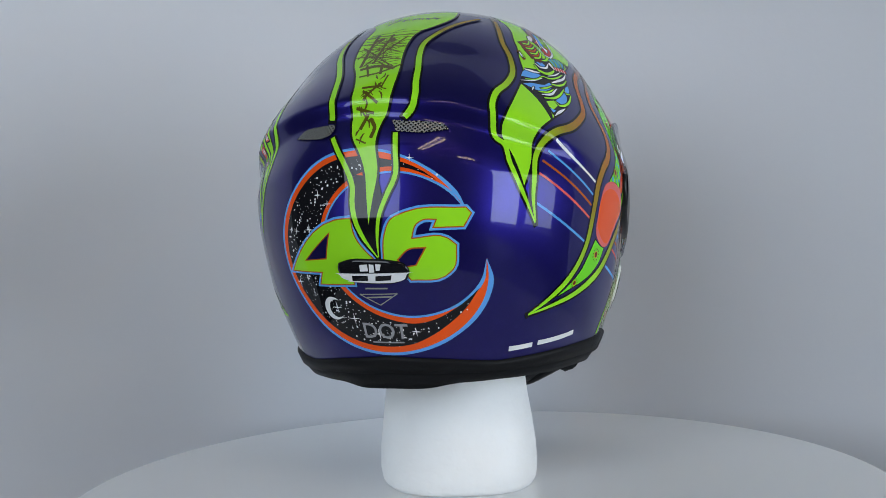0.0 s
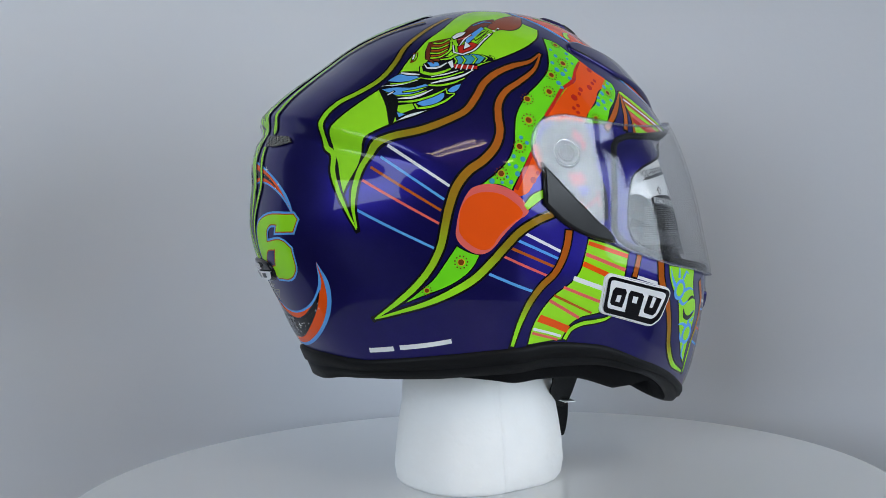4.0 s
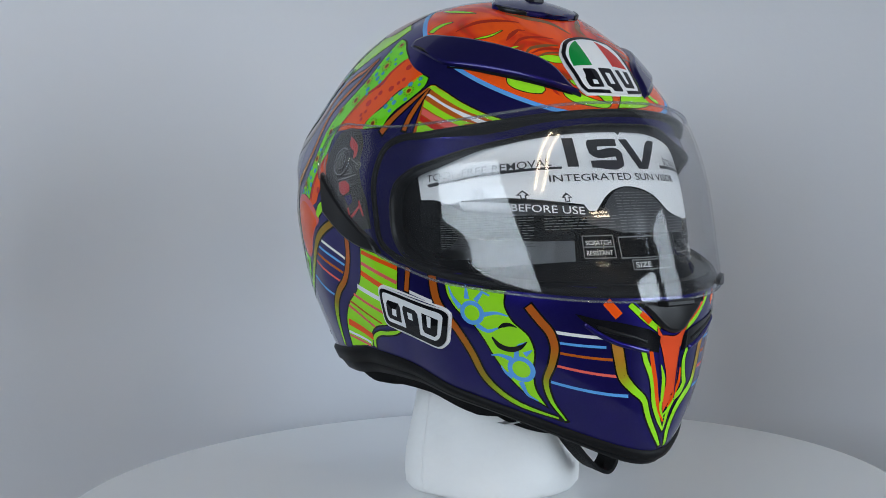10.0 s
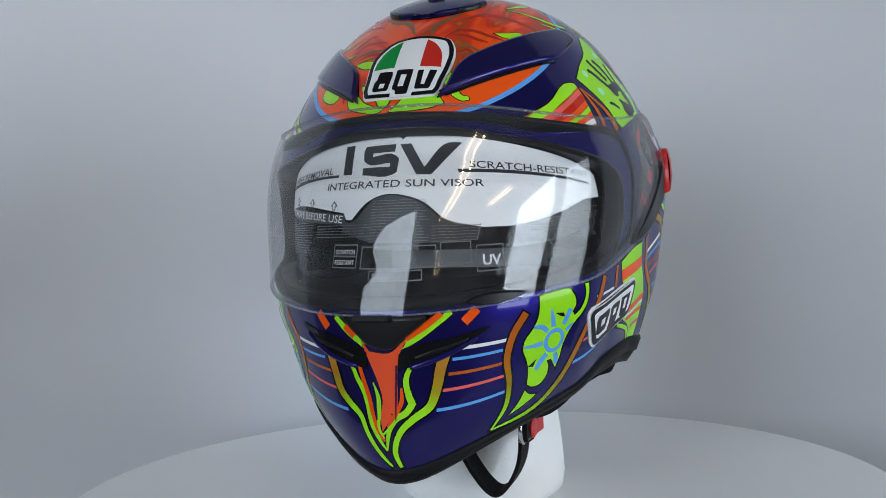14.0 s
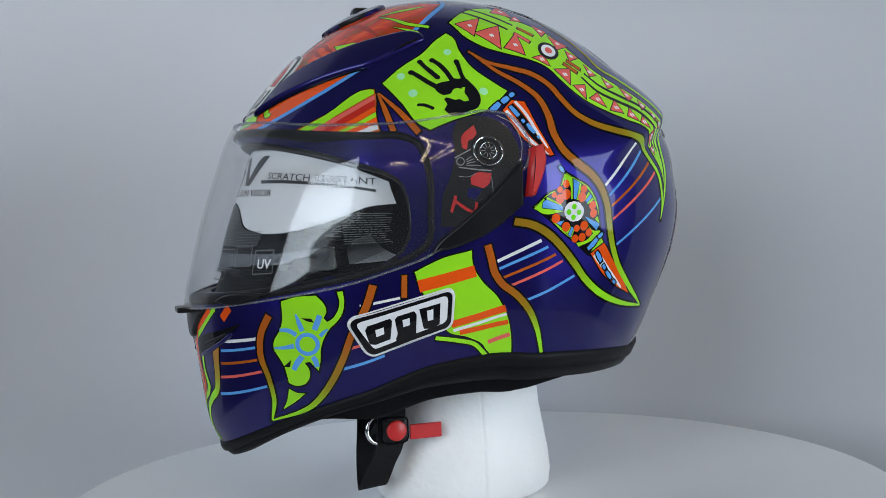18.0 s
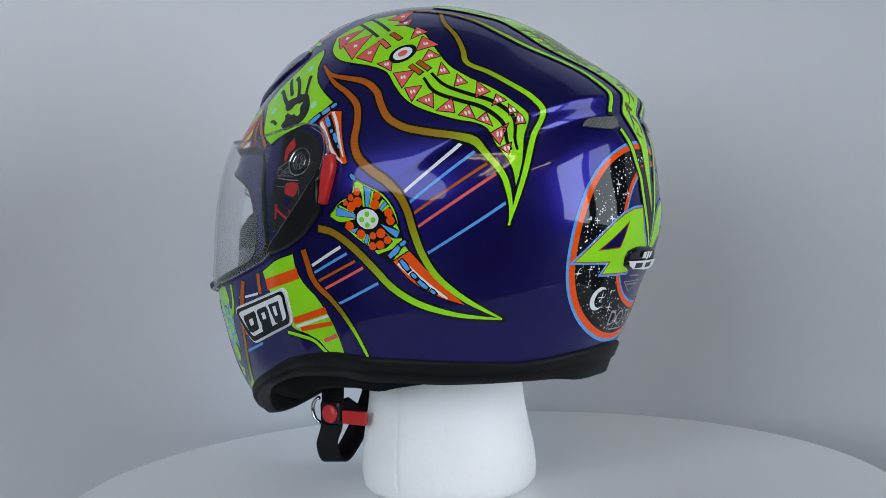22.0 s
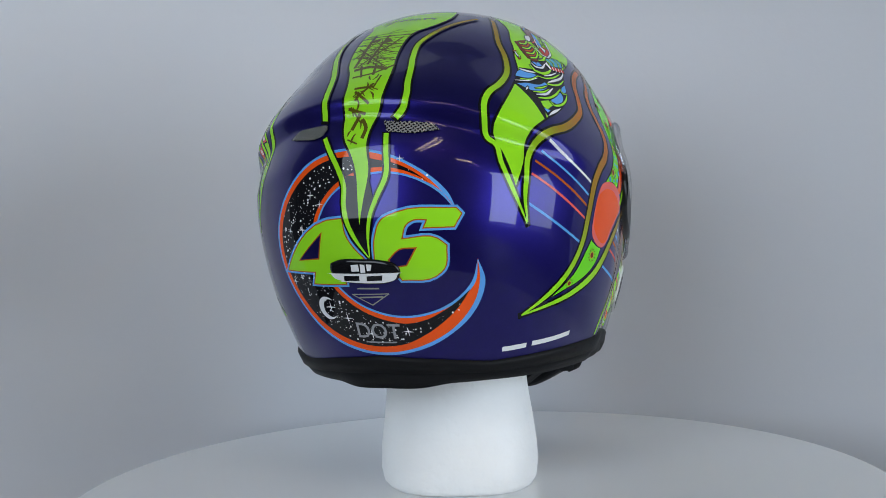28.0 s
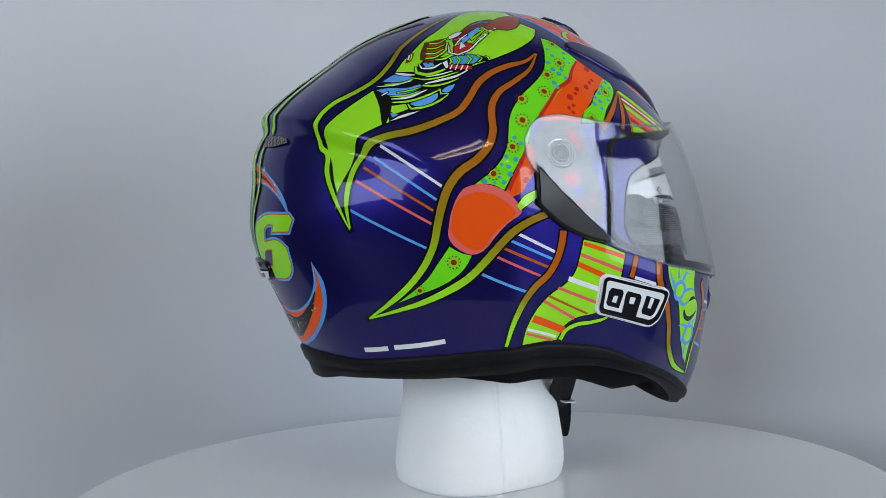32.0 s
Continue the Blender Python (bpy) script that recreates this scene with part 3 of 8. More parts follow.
def visor_edge():
    """The rim of the sheet, whitened by EDGE for the light it catches."""
    top, low = rounded(VISOR_TOP, 6, False), rounded(VISOR_LOW, 6, False)
    half = np.concatenate([top, low[-2::-1]])
    ring = np.concatenate([half, np.stack([-half[::-1, 0], half[::-1, 1]], 1)])
    path = skin(unit(ring[:, 0], ring[:, 1]), visor_lift(ring[:, 0]) - 0.0008, False)
    n = skin_normals(unit(ring[:, 0], ring[:, 1]), False)
    t = np.roll(path, -1, 0) - np.roll(path, 1, 0)
    t /= np.linalg.norm(t, axis=1, keepdims=True) + 1e-9
    s = np.cross(t, n)
    rows = [path + n * (0.0012 * math.cos(a)) + s * (0.0007 * math.sin(a)) for a in (k * math.pi / 3 for k in range(7))]
    ob = swept("visor_edge", rows, EDGE, helmet, "edge of the clear visor, whitened for the light it catches")
    ob.visible_shadow = False
    return ob


visor_edge()


# ---- painted graphics: thin films of paint that follow the skin ----
LAYER = 0.00009


def film_mesh(name, pieces, parent, lift0=0.0, label="", surface=None):
    """One mesh from flat polygons given as (outline in degrees, frame, material, layer, along)."""
    V, Fs, N, M, A, mats = [], [], [], [], [], []
    for poly, fr, mat, layer, along in pieces:
        q, tri = triangulated(poly, fineness(from_flat(np.asarray(poly), fr)))
        d = from_flat(q, fr)
        base = sum(len(x) for x in V)
        if surface is None:
            V.append(skin(d, lift0 + layer * LAYER))
            N.append(skin_normals(d))
        else:
            V.append(skin(d, surface + layer * 0.00012, False))
            N.append(skin_normals(d))
        if mat not in mats:
            mats.append(mat)
        for t in tri:
            Fs.append(tuple(base + k for k in t))
            M.append(mats.index(mat))
        A.append(np.full(len(q), 0.5) if along is None else along(q))
    me = bpy.data.meshes.new(name)
    me.from_pydata([tuple(map(float, p)) for p in np.concatenate(V)], [], Fs)
    for m in mats:
        me.materials.append(m)
    me.polygons.foreach_set("material_index", M)
    me.shade_smooth()
    at = me.attributes.new("along", "FLOAT", "POINT")
    at.data.foreach_set("value", np.concatenate(A).astype(np.float32))
    me.normals_split_custom_set_from_vertices([tuple(map(float, p)) for p in np.concatenate(N)])
    ob = new(name, me)
    ob.parent = parent
    if label:
        ob["label"] = label
    return ob


def fineness(d):
    """Smaller triangles where paint runs over the spoiler's edge or the brow."""
    az, el = np.degrees(np.arctan2(d[:, 1], d[:, 0])), np.degrees(np.arcsin(np.clip(d[:, 2], -1, 1)))
    a = np.abs(az)
    if a.max() > 108 and el.min() < 31 and el.max() > 8:
        return 0.40
    if a.min() < 106 and el.min() < 34 and el.max() > 16:
        return 0.8
    return 1.7


def raised(name, mat, h, pts, parent, label="", both=False, round_off=0.5, sink=-0.0015, steps=5, mirror=1):
    """A solid piece standing h metres proud of the skin, with rounded edges."""
    q, fr = flat_points(pts, mirror)
    p = rounded(q, steps)
    top = grown(p, -round_off * 1.6)
    t, tri = triangulated(top, 1.6)
    nxt = [grown(p, -round_off * 1.6), grown(p, -round_off * 0.6), p, p]

    def height(d):
        """Level, or falling off towards the side where two heights are given."""
        if isinstance(h, tuple):
            a = np.abs(np.degrees(np.arctan2(d[:, 1], d[:, 0])))
            return np.interp(a, [12, 35, 62], [h[0], (h[0] + h[1]) * 0.55, h[1]])
        return np.full(len(d), h)

    def lifted(q, share, low=None):
        d = from_flat(q, fr)
        h = height(d)
        return skin(d, np.where(h > 0, h * share, h + (sink - h) * (1 - share)) if low is None else low)
    V, Fc = [lifted(t, 1.0)], list(tri)
    base = len(t)
    n = len(p)
    for r, share, low in zip(nxt, (1.0, 0.88, 0.5, 0), (None, None, None, sink)):
        V.append(lifted(r, share, low))
    flip = np.sum(p[:, 0] * np.roll(p[:, 1], -1) - np.roll(p[:, 0], -1) * p[:, 1]) > 0
    for k in range(3):
        for i in range(n):
            j = (i + 1) % n
            a = (base + k * n + i, base + (k + 1) * n + i, base + (k + 1) * n + j, base + k * n + j)
            Fc.append(a if flip else a[::-1])
    ob = mesh(name, np.concatenate(V), Fc, mat, parent, label)
    if both:
        raised(name, mat, h, pts, parent, label, False, round_off, sink, steps, -1)
    return ob


def grille(name, pts, parent, pitch=0.62):
    """Woven wire mesh over a flat black film painted for the opening's shade."""
    q, fr = flat_points(pts)
    p = rounded(q, 5)
    film_mesh("opening_shade", [(p, fr, BLACK, 10, None)], parent)
    V, Fc = [], []
    ring = [tuple(a) for a in p]
    lo, hi = p.min(0), p.max(0)
    c0, span = (lo + hi) / 2, np.linalg.norm(hi - lo)
    for ang in (0.6, 2.3):
        d, n = np.array([math.cos(ang), math.sin(ang)]), np.array([-math.sin(ang), math.cos(ang)])
        for k in np.arange(-span / 2, span / 2, pitch):
            s = np.arange(-span / 2, span / 2, 0.22)
            pt = c0 + n * k + s[:, None] * d
            ok = in_outline(pt[:, 0], pt[:, 1], ring)
            for i in range(len(s) - 1):
                if ok[i] and ok[i + 1]:
                    w = 0.13
                    quad = np.array([pt[i] - n * w, pt[i + 1] - n * w, pt[i + 1] + n * w, pt[i] + n * w])
                    wave = 0.0012 + 0.0003 * math.sin(s[i] / pitch * math.pi + (ang > 1) * math.pi)
                    Fc.append(tuple(len(V) + m for m in range(4)))
                    V.extend(skin(from_flat(quad, fr), wave))
    tagged(mesh(name, V, Fc, STEEL, parent, "grey woven wire mesh"), kind="stuff")


def grown(poly, e):
    """A polygon moved outwards by e, with blunted spikes."""
    p = np.asarray(poly)
    s = np.sign(np.sum(p[:, 0] * np.roll(p[:, 1], -1) - np.roll(p[:, 0], -1) * p[:, 1]))
    a, b = p - np.roll(p, 1, 0), np.roll(p, -1, 0) - p
    a /= np.linalg.norm(a, axis=1, keepdims=True) + 1e-9
    b /= np.linalg.norm(b, axis=1, keepdims=True) + 1e-9
    na, nb = np.stack([a[:, 1], -a[:, 0]], 1) * s, np.stack([b[:, 1], -b[:, 0]], 1) * s
    n = na + nb
    n /= np.maximum(np.linalg.norm(n, axis=1, keepdims=True), 1e-6)
    k = np.clip(1 / np.maximum(np.sum(n * nb, 1), 0.35), 1, 2.4)
    return p + n * (e * k)[:, None]


def flat_points(pts, mirror=1):
    d = unit([mirror * pts[i] for i in range(0, len(pts), 2)], pts[1::2])
    fr = flat_frame(d.mean(0))
    return to_flat(d, fr), fr


def fill_piece(mat, layer, edge, pts, mirror=1, steps=5, edge_mat=None):
    q, fr = flat_points(pts, mirror)
    p = rounded(q, steps)
    out = [(p, fr, mat, layer, None)]
    if edge:
        out.insert(0, (grown(p, edge), fr, edge_mat or BLACK, layer - 0.5, None))
    return out


def line_piece(mat, layer, edge, widths, pts, mirror=1, edge_mat=None):
    q, fr = flat_points(pts, mirror)
    c = rounded(q, 5, False) if len(q) > 2 else np.array([q[0] * (1 - s) + q[1] * s for s in np.linspace(0, 1, 6)])
    t = np.gradient(c, axis=0)
    t /= np.linalg.norm(t, axis=1, keepdims=True) + 1e-9
    n = np.stack([-t[:, 1], t[:, 0]], 1)
    s = np.concatenate([[0], np.cumsum(np.linalg.norm(np.diff(c, axis=0), axis=1))])
    s /= s[-1]
    w = np.interp(s, np.linspace(0, 1, len(widths)), widths)[:, None] / 2

    def along(v):
        return s[np.argmin(((v[:, None] - c[None]) ** 2).sum(-1), axis=1)]
    out = [(np.concatenate([c + n * w, (c - n * w)[::-1]]), fr, mat, layer, along)]
    if edge:
        g = c.copy()
        g[0] -= t[0] * edge * 0.8
        g[-1] += t[-1] * edge * 1.6
        out.insert(0, (np.concatenate([g + n * (w + edge), (g - n * (w + edge))[::-1]]), fr, edge_mat or BLACK, layer - 0.5, None))
    return out


def dot_piece(mat, layer, az, el, r, ry=None, turn=0.0, n=14, edge=0.0):
    fr = flat_frame(unit(az, el))
    a = np.linspace(0, 2 * math.pi, n, endpoint=False)
    x, y = r * np.cos(a), (ry or r) * np.sin(a)
    c, s = math.cos(turn), math.sin(turn)
    p = np.stack([x * c - y * s, x * s + y * c], 1)
    out = [(p, fr, mat, layer, None)]
    if edge:
        out.insert(0, (grown(p, edge), fr, BLACK, layer - 0.5, None))
    return out


def soft(pts, r=1.1):
    """An outline with every corner turned into a short curve."""
    p = np.array(pts, float).reshape(-1, 2)
    out = []
    for i in range(len(p)):
        a, b, c = p[i - 1], p[i], p[(i + 1) % len(p)]
        u, v = a - b, c - b
        la, lc = np.linalg.norm(u), np.linalg.norm(v)
        s0, s1 = b + u / la * min(r, la * 0.45), b + v / lc * min(r, lc * 0.45)
        for t in (0, 0.33, 0.67, 1):
            out += list((1 - t) ** 2 * s0 + 2 * t * (1 - t) * b + t * t * s1)
    return out


def fill(name, mat, layer, edge, pts, both=False, steps=5):
    film_mesh(name, fill_piece(mat, layer, edge, pts, 1, steps), shell)
    if both:
        film_mesh(name, fill_piece(mat, layer, edge, pts, -1, steps), shell)


def line(name, mat, layer, edge, widths, pts, both=False):
    film_mesh(name, line_piece(mat, layer, edge, widths, pts), shell)
    if both:
        film_mesh(name, line_piece(mat, layer, edge, widths, pts, -1), shell)


def flower(az, el, r):
    """A brown dot in a yellow ring with a wreath of small dots."""
    ps = dot_piece(OCHRE, 4, az, el, r * 0.62) + dot_piece(UMBER, 5, az, el, r * 0.46)
    k = math.cos(radians(el))
    for i in range(11):
        a = 2 * math.pi * i / 11
        ps += dot_piece(MAROON, 5, az + r * math.cos(a) / k, el + r * math.sin(a), r * 0.14, n=7)
    film_mesh("painted_flower", ps, shell)


def spots(name, mat, layer, triples, edge=0.0):
    """A group of small dots of paint: azimuth, elevation, radius."""
    ps = []
    for i in range(0, len(triples), 3):
        ps += dot_piece(mat, layer, *triples[i:i + 3], n=10, edge=edge)
    return tagged(film_mesh(name, ps, shell), kind="stuff")


UMBER = material("umber_paint", (0.20, 0.045, 0.008), 0.4, 0, 1.0, 0.05, 60)
VERMILION = material("vermilion_paint", (0.85, 0.095, 0.03), 0.4, 0, 1.0, 0.05, 60)
OCHRE = material("ochre_paint", (0.62, 0.42, 0.02), 0.4, 0, 1.0, 0.05, 60)
PALE = material("pale_mint_paint", (0.40, 0.85, 0.45), 0.4, 0, 1.0, 0.05, 60)
TEAL = material("blue_green_paint", (0.06, 0.33, 0.45), 0.4, 0, 1.0, 0.03, 60)
SCRIBBLE = material("dark_olive_ink", (0.10, 0.085, 0.01), 0.4, 0, 1.0, 0.05, 60)


def smoky():
    """Orange paint with airbrushed streaks of red and olive."""
    m = material("smoky_orange_paint", (0.88, 0.095, 0.008), 0.4, 0, 1.0, 0)
    nt = m.node_tree
    tc, mp, nz, ramp = (nt.nodes.new("ShaderNode" + k) for k in ("TexCoord", "Mapping", "TexNoise", "ValToRGB"))
    mp.inputs["Scale"].default_value = (14, 34, 30)
    mp.inputs["Rotation"].default_value = (0, 0, 0.5)
    nz.inputs["Scale"].default_value, nz.inputs["Detail"].default_value, nz.inputs["Distortion"].default_value = 1.0, 2.0, 1.6
    cols = [(0.40, (0.88, 0.095, 0.008)), (0.54, (0.66, 0.035, 0.012)), (0.64, (0.34, 0.06, 0.012)), (0.74, (0.80, 0.12, 0.02))]
    while len(ramp.color_ramp.elements) < len(cols):
        ramp.color_ramp.elements.new(0.5)
    for e, (q, c) in zip(ramp.color_ramp.elements, cols):
        e.position, e.color = q, (*c, 1)
    nt.links.new(tc.outputs["Object"], mp.inputs["Vector"])
    nt.links.new(mp.outputs[0], nz.inputs["Vector"])
    nt.links.new(nz.outputs[0], ramp.inputs[0])
    nt.links.new(ramp.outputs[0], nt.nodes["Principled BSDF"].inputs["Base Color"])
    return m


SMOKY = smoky()


def digit(pts, hole, s):
    """A lime numeral with a brown and a sky-blue border."""
    q = fill_piece(LIME, 5.9, 2.2 * s, pts, edge_mat=BROWN)
    p = rounded(flat_points(pts)[0], 5)
    fr = flat_points(pts)[1]
    h = fill_piece(BLUE, 6.6, 2.4 * s, hole, edge_mat=BROWN)
    film_mesh("painted_numeral", [(grown(p, 6 * s), fr, SKY, 4.9, None)] + q + h, shell, label="lime numeral with brown and blue border")


def tooth(pts, az, el, s):
    """A salmon tooth with two pale marks."""
    ps = fill_piece(SALMON, 2, 1.6 * s, pts)
    for k in (-3.2, 3.2):
        ps += dot_piece(WHITE, 3, az + k * s, el, 2.0 * s, 4.4 * s, 0.2, 8)
    film_mesh("painted_tooth", ps, shell)


def letters(words, bold=0.0, reach=10.0):
    """The built-in font's letters as a fine flat mesh: points with x from 0 to 1, y in cap heights, and triangles."""
    cu = bpy.data.curves.new("text", "FONT")
    cu.body, cu.size, cu.resolution_u, cu.offset = words, 1.0, 3, bold
    ob = bpy.data.objects.new("text", cu)
    scene.collection.objects.link(ob)
    me = bpy.data.meshes.new_from_object(ob.evaluated_get(bpy.context.evaluated_depsgraph_get()))
    bpy.data.objects.remove(ob)
    bm = bmesh.new()
    bm.from_mesh(me)
    bmesh.ops.triangulate(bm, faces=bm.faces[:])
    xs = [v.co.x for v in bm.verts]
    x0, x1 = min(xs), max(xs)
    for _ in range(2):
        long = [e for e in bm.edges if e.calc_length() * reach / (x1 - x0) > 2.0]
        if long:
            bmesh.ops.subdivide_edges(bm, edges=long, cuts=2)
            bmesh.ops.triangulate(bm, faces=bm.faces[:])
    co = np.array([v.co for v in bm.verts])
    tri = [[v.index for v in f.verts] for f in bm.faces]
    bm.free()
    return (co[:, 0] - x0) / (x1 - x0), co[:, 1] / 0.72, tri


def film_text(words, mat, size, az0, el0, az1, el1):
    """Printed words on the inner film, from one place to another."""
    u, y, tri = letters(words, 0.018 if len(words) < 4 else 0.004, az1 - az0)
    pts = skin(unit(az0 + (az1 - az0) * u, el0 + (el1 - el0) * u + y * size), -0.013 + 0.0004, False)
    return mesh("printed_words", pts, tri, mat, visor_film, "printed words " + words.lower(), smooth=False)


def skin_text(words, mat, size, az0, el0, az1, el1, layer):
    """Painted words on the shell."""
    u, y, tri = letters(words, 0.012, az1 - az0)
    d = unit(az0 + (az1 - az0) * u, el0 + (el1 - el0) * u + y * size)
    return mesh("painted_lettering", skin(d, layer * LAYER), tri, mat, shell, "painted letters " + words.lower(), normals=skin_normals(d))


def film_lines():
    """Rows of fine print too small to read, as thin bars."""
    rng = random.Random(3)
    ps = []
    for a0, a1, e0, e1, step in ((-50, -38.5, 4.2, -5.5, 0.62), (-37.5, -26, 3.0, -4.5, 0.62), (-23, -6, 2.0, -1.2, 0.66), (-5, 8, 7.4, -2.0, 0.66), (9.5, 20, 1.2, -2.2, 0.66), (33, 44, 3.2, -1.0, 0.62), (45, 57, 5.4, -3.0, 0.62)):
        e = e0
        while e > e1:
            a = a0
            while a < a1:
                w = rng.uniform(0.7, 2.4)
                if a + w < a1 + 1:
                    ps += line_piece(FILMGREY, 3, 0, [0.17, 0.17], [a, e, a + w, e])
                a += w + 0.35
            e -= step
    tagged(film_mesh("fine_print", ps, visor_film, surface=-0.013), kind="stuff")
    for a0, a1, e0, e1 in ((-14.8, -7.7, -2.4, -7.2), (-6.4, 10.4, -2.9, -7.3), (11.5, 18.0, -2.4, -7.0), (19.3, 25.4, -3.4, -8.9), (-4.0, 7.6, -7.8, -9.7), (-14.8, -7.7, -4.8, -4.9)):
        ps = []
        for q in ([a0, e0, a1, e0], [a1, e0, a1, e1], [a1, e1, a0, e1], [a0, e1, a0, e0]):
            ps += line_piece(FILMGREY, 3, 0, [0.25, 0.25], q)
        film_mesh("print_frame", ps, visor_film, surface=-0.013)


def inner_visor():
    """The drop-down inner visor that carries the printed film."""
    az = np.linspace(-56, 56, 57)
    low = np.interp(np.abs(az), [0, 6, 14, 21, 45, 56], [-8.0, -8.3, -9.6, -10.2, -9, -5])
    rows = []
    for u in np.linspace(0, 1, 14):
        rows.append(skin(unit(az, 24 * (1 - u) + low * u), -0.0135, False))
    ob = swept("inner_visor", rows, SUNVISOR, helmet, "clear inner visor with printed film", closed=False)
    ob.visible_shadow = False
    return ob


visor_film = inner_visor()


def petals(az, el, s):
    """A round flower: pale middle, orange petals and blue wedges on black."""
    film_mesh("painted_flower_middle", dot_piece(BLACK, 3, az, el, 46 * s, 50 * s, n=26), shell)
    k = math.cos(radians(el))
    for ring_r, n, size in ((32, 10, 8.5), (45, 14, 8.0)):
        for i in range(n):
            a = 2 * math.pi * (i + 0.3 * (n > 10)) / n
            u, v = ring_r * math.cos(a), ring_r * math.sin(a) * 1.05
            wedge = (i * 5) % n in (0, 1, 2) and n == 10
            film_mesh("painted_petal", dot_piece(SKY if wedge else ORANGE, 5, az + u * s / k, el + v * s, (12 if wedge else size) * s, (4 if wedge else size * 0.8) * s, a, 10, edge=1.5 * s), shell)
    film_mesh("painted_flower_middle", dot_piece(WHITE, 6, az, el, 21 * s, n=20), shell)
    for u, v in ((0, 0), (8, 0), (-8, 0), (0, 8), (0, -8)):
        film_mesh("painted_dot", dot_piece(GREEN, 7, az + u * s / k, el + v * s, 4.2 * s, n=9), shell)

REDBROWN = material("brick_red_paint", (0.30, 0.06, 0.02), 0.4, 0, 1.0, 0.05, 60)

# ---- right side ----
fill("painted_panel", LIME, 1, 0.46, [-120.1, 71.2, -98.1, 77.5, -84.3, 71.9, -83.8, 63.6, -77.8, 60.5, -81.6, 57.1, -89.1, 53.3, -98.4, 49.8, -104.7, 47.6, -111.6, 45, -119.1, 40.2, -122.9, 34.5, -127.6, 29.3, -133.9, 25.8, -135.3, 31.5, -139.7, 34.9, -137.1, 40.2, -135.8, 45.3, -133.6, 50, -132.7, 52.5, -127.8, 59.2])
line("painted_stripe", FLAME2, 2, 0.53, [0.8, 1.07, 1.2, 1.33, 1.33, 1.33, 1.2, 1.2, 1.07, 0.27], [-128.9, 67, -136.7, 57.4, -139.8, 50.4, -140.1, 44.4, -142, 38.5, -146.1, 33.5, -149.8, 30.1, -151.6, 26.4, -151.8, 23.3, -150.9, 19.6, -149.5, 18.8, -148.3, 14.2, -146.4, 9.5, -144.3, 4.8, -142.5, 0.8])
fill("painted_panel", LIME, 2, 0.54, [-140.7, 34.9, -145.1, 29.1, -148.4, 24.3, -149.6, 22.1, -147.1, 15.5, -145.2, 9.2, -142.4, 15.5, -141.2, 20.3, -134.9, 25.3, -137, 30.2])
line("painted_stripe", FLAME, 2, 0.56, [0.42, 1.41, 1.69, 1.69, 1.69, 1.83, 1.69, 1.41, 1.27, 0.42], [-85.4, 50.3, -90.2, 47.8, -99.2, 45.6, -105.3, 43.1, -109.4, 39.9, -112.2, 35.4, -115.1, 31.2, -120.4, 27.8, -127.5, 24.3, -133.8, 22.2, -138.1, 19.9, -141.1, 15.9, -142.2, 11.5, -142.9, 6.1, -142.4, 1.1])
line("painted_stripe", FLAME, 2, 0.58, [0.44, 1.31, 1.75, 1.89, 2.04, 2.04, 1.89, 1.75, 1.6, 0.44], [-85.2, 50.1, -90.2, 45, -97.3, 40.8, -102.7, 37.5, -105.3, 33.7, -105.8, 29.8, -105.7, 25.6, -106.8, 22, -110.5, 17.6, -114.7, 14.6, -117.8, 10.8, -119.8, 5.9, -121, 1.6, -122.6, -4.3, -125.5, -9.5, -129.4, -13.8, -136.2, -18.6, -142.5, -21.9])
line("painted_stripe", FLAME2, 2, 0.6, [1.97, 2.12, 2.12, 1.97, 1.21, 0.45], [-90.9, 3.4, -96.7, 1.3, -101.5, -1.5, -105.3, -5.1, -109.6, -9.5, -114.3, -13.5, -119.7, -16.3, -127.3, -19, -134.4, -20.5, -142.5, -21.9])
fill("painted_panel", GREEN, 2, 0.36, [-118.5, -4.5, -115.1, -6.5, -112.8, -7.2, -114.6, -10.2, -118.4, -13.3, -122.9, -15.3, -127.5, -16.6, -133.2, -18.3, -129, -15.7, -124.9, -12.7, -121.8, -8.9])
fill("painted_disc", SALMON, 1.6, 0, [-118.3, 0.8, -117.7, 3.7, -116.7, 6.4, -115.4, 8.8, -113.9, 10.4, -112.1, 11.1, -110.1, 11.4, -107.9, 11.3, -105.6, 10.7, -103.4, 9.7, -101.5, 8.3, -99.9, 6.6, -98.9, 5.2, -98.7, 4.2, -99.4, 3.2, -101.1, 2.2, -102.9, 0.9, -104.7, -0.8, -106.5, -2.7, -108.4, -5, -110.2, -6.4, -111.9, -6.9, -113.7, -6.7, -115.4, -5.8, -116.8, -4.7, -117.8, -3.6, -118.4, -2.4, -118.6, -1.3])
fill("painted_disc", ORANGE, 1.8, 0, [-117.5, 2.6, -117.1, 4.8, -116.2, 6.6, -115, 8, -113.2, 8.9, -111, 9.4, -108.7, 9.3, -106.5, 8.8, -104.5, 7.8, -102.7, 6.5, -101.3, 5.2, -100.4, 3.9, -100.9, 2.7, -102.7, 1.6, -104.4, 0.3, -106.1, -1.1, -107.6, -2.8, -108.9, -4.7, -110.3, -5.7, -111.9, -5.8, -113.5, -5.2, -115.2, -4, -116.4, -2.8, -117.2, -1.7, -117.7, -0.5, -117.7, 0.8])
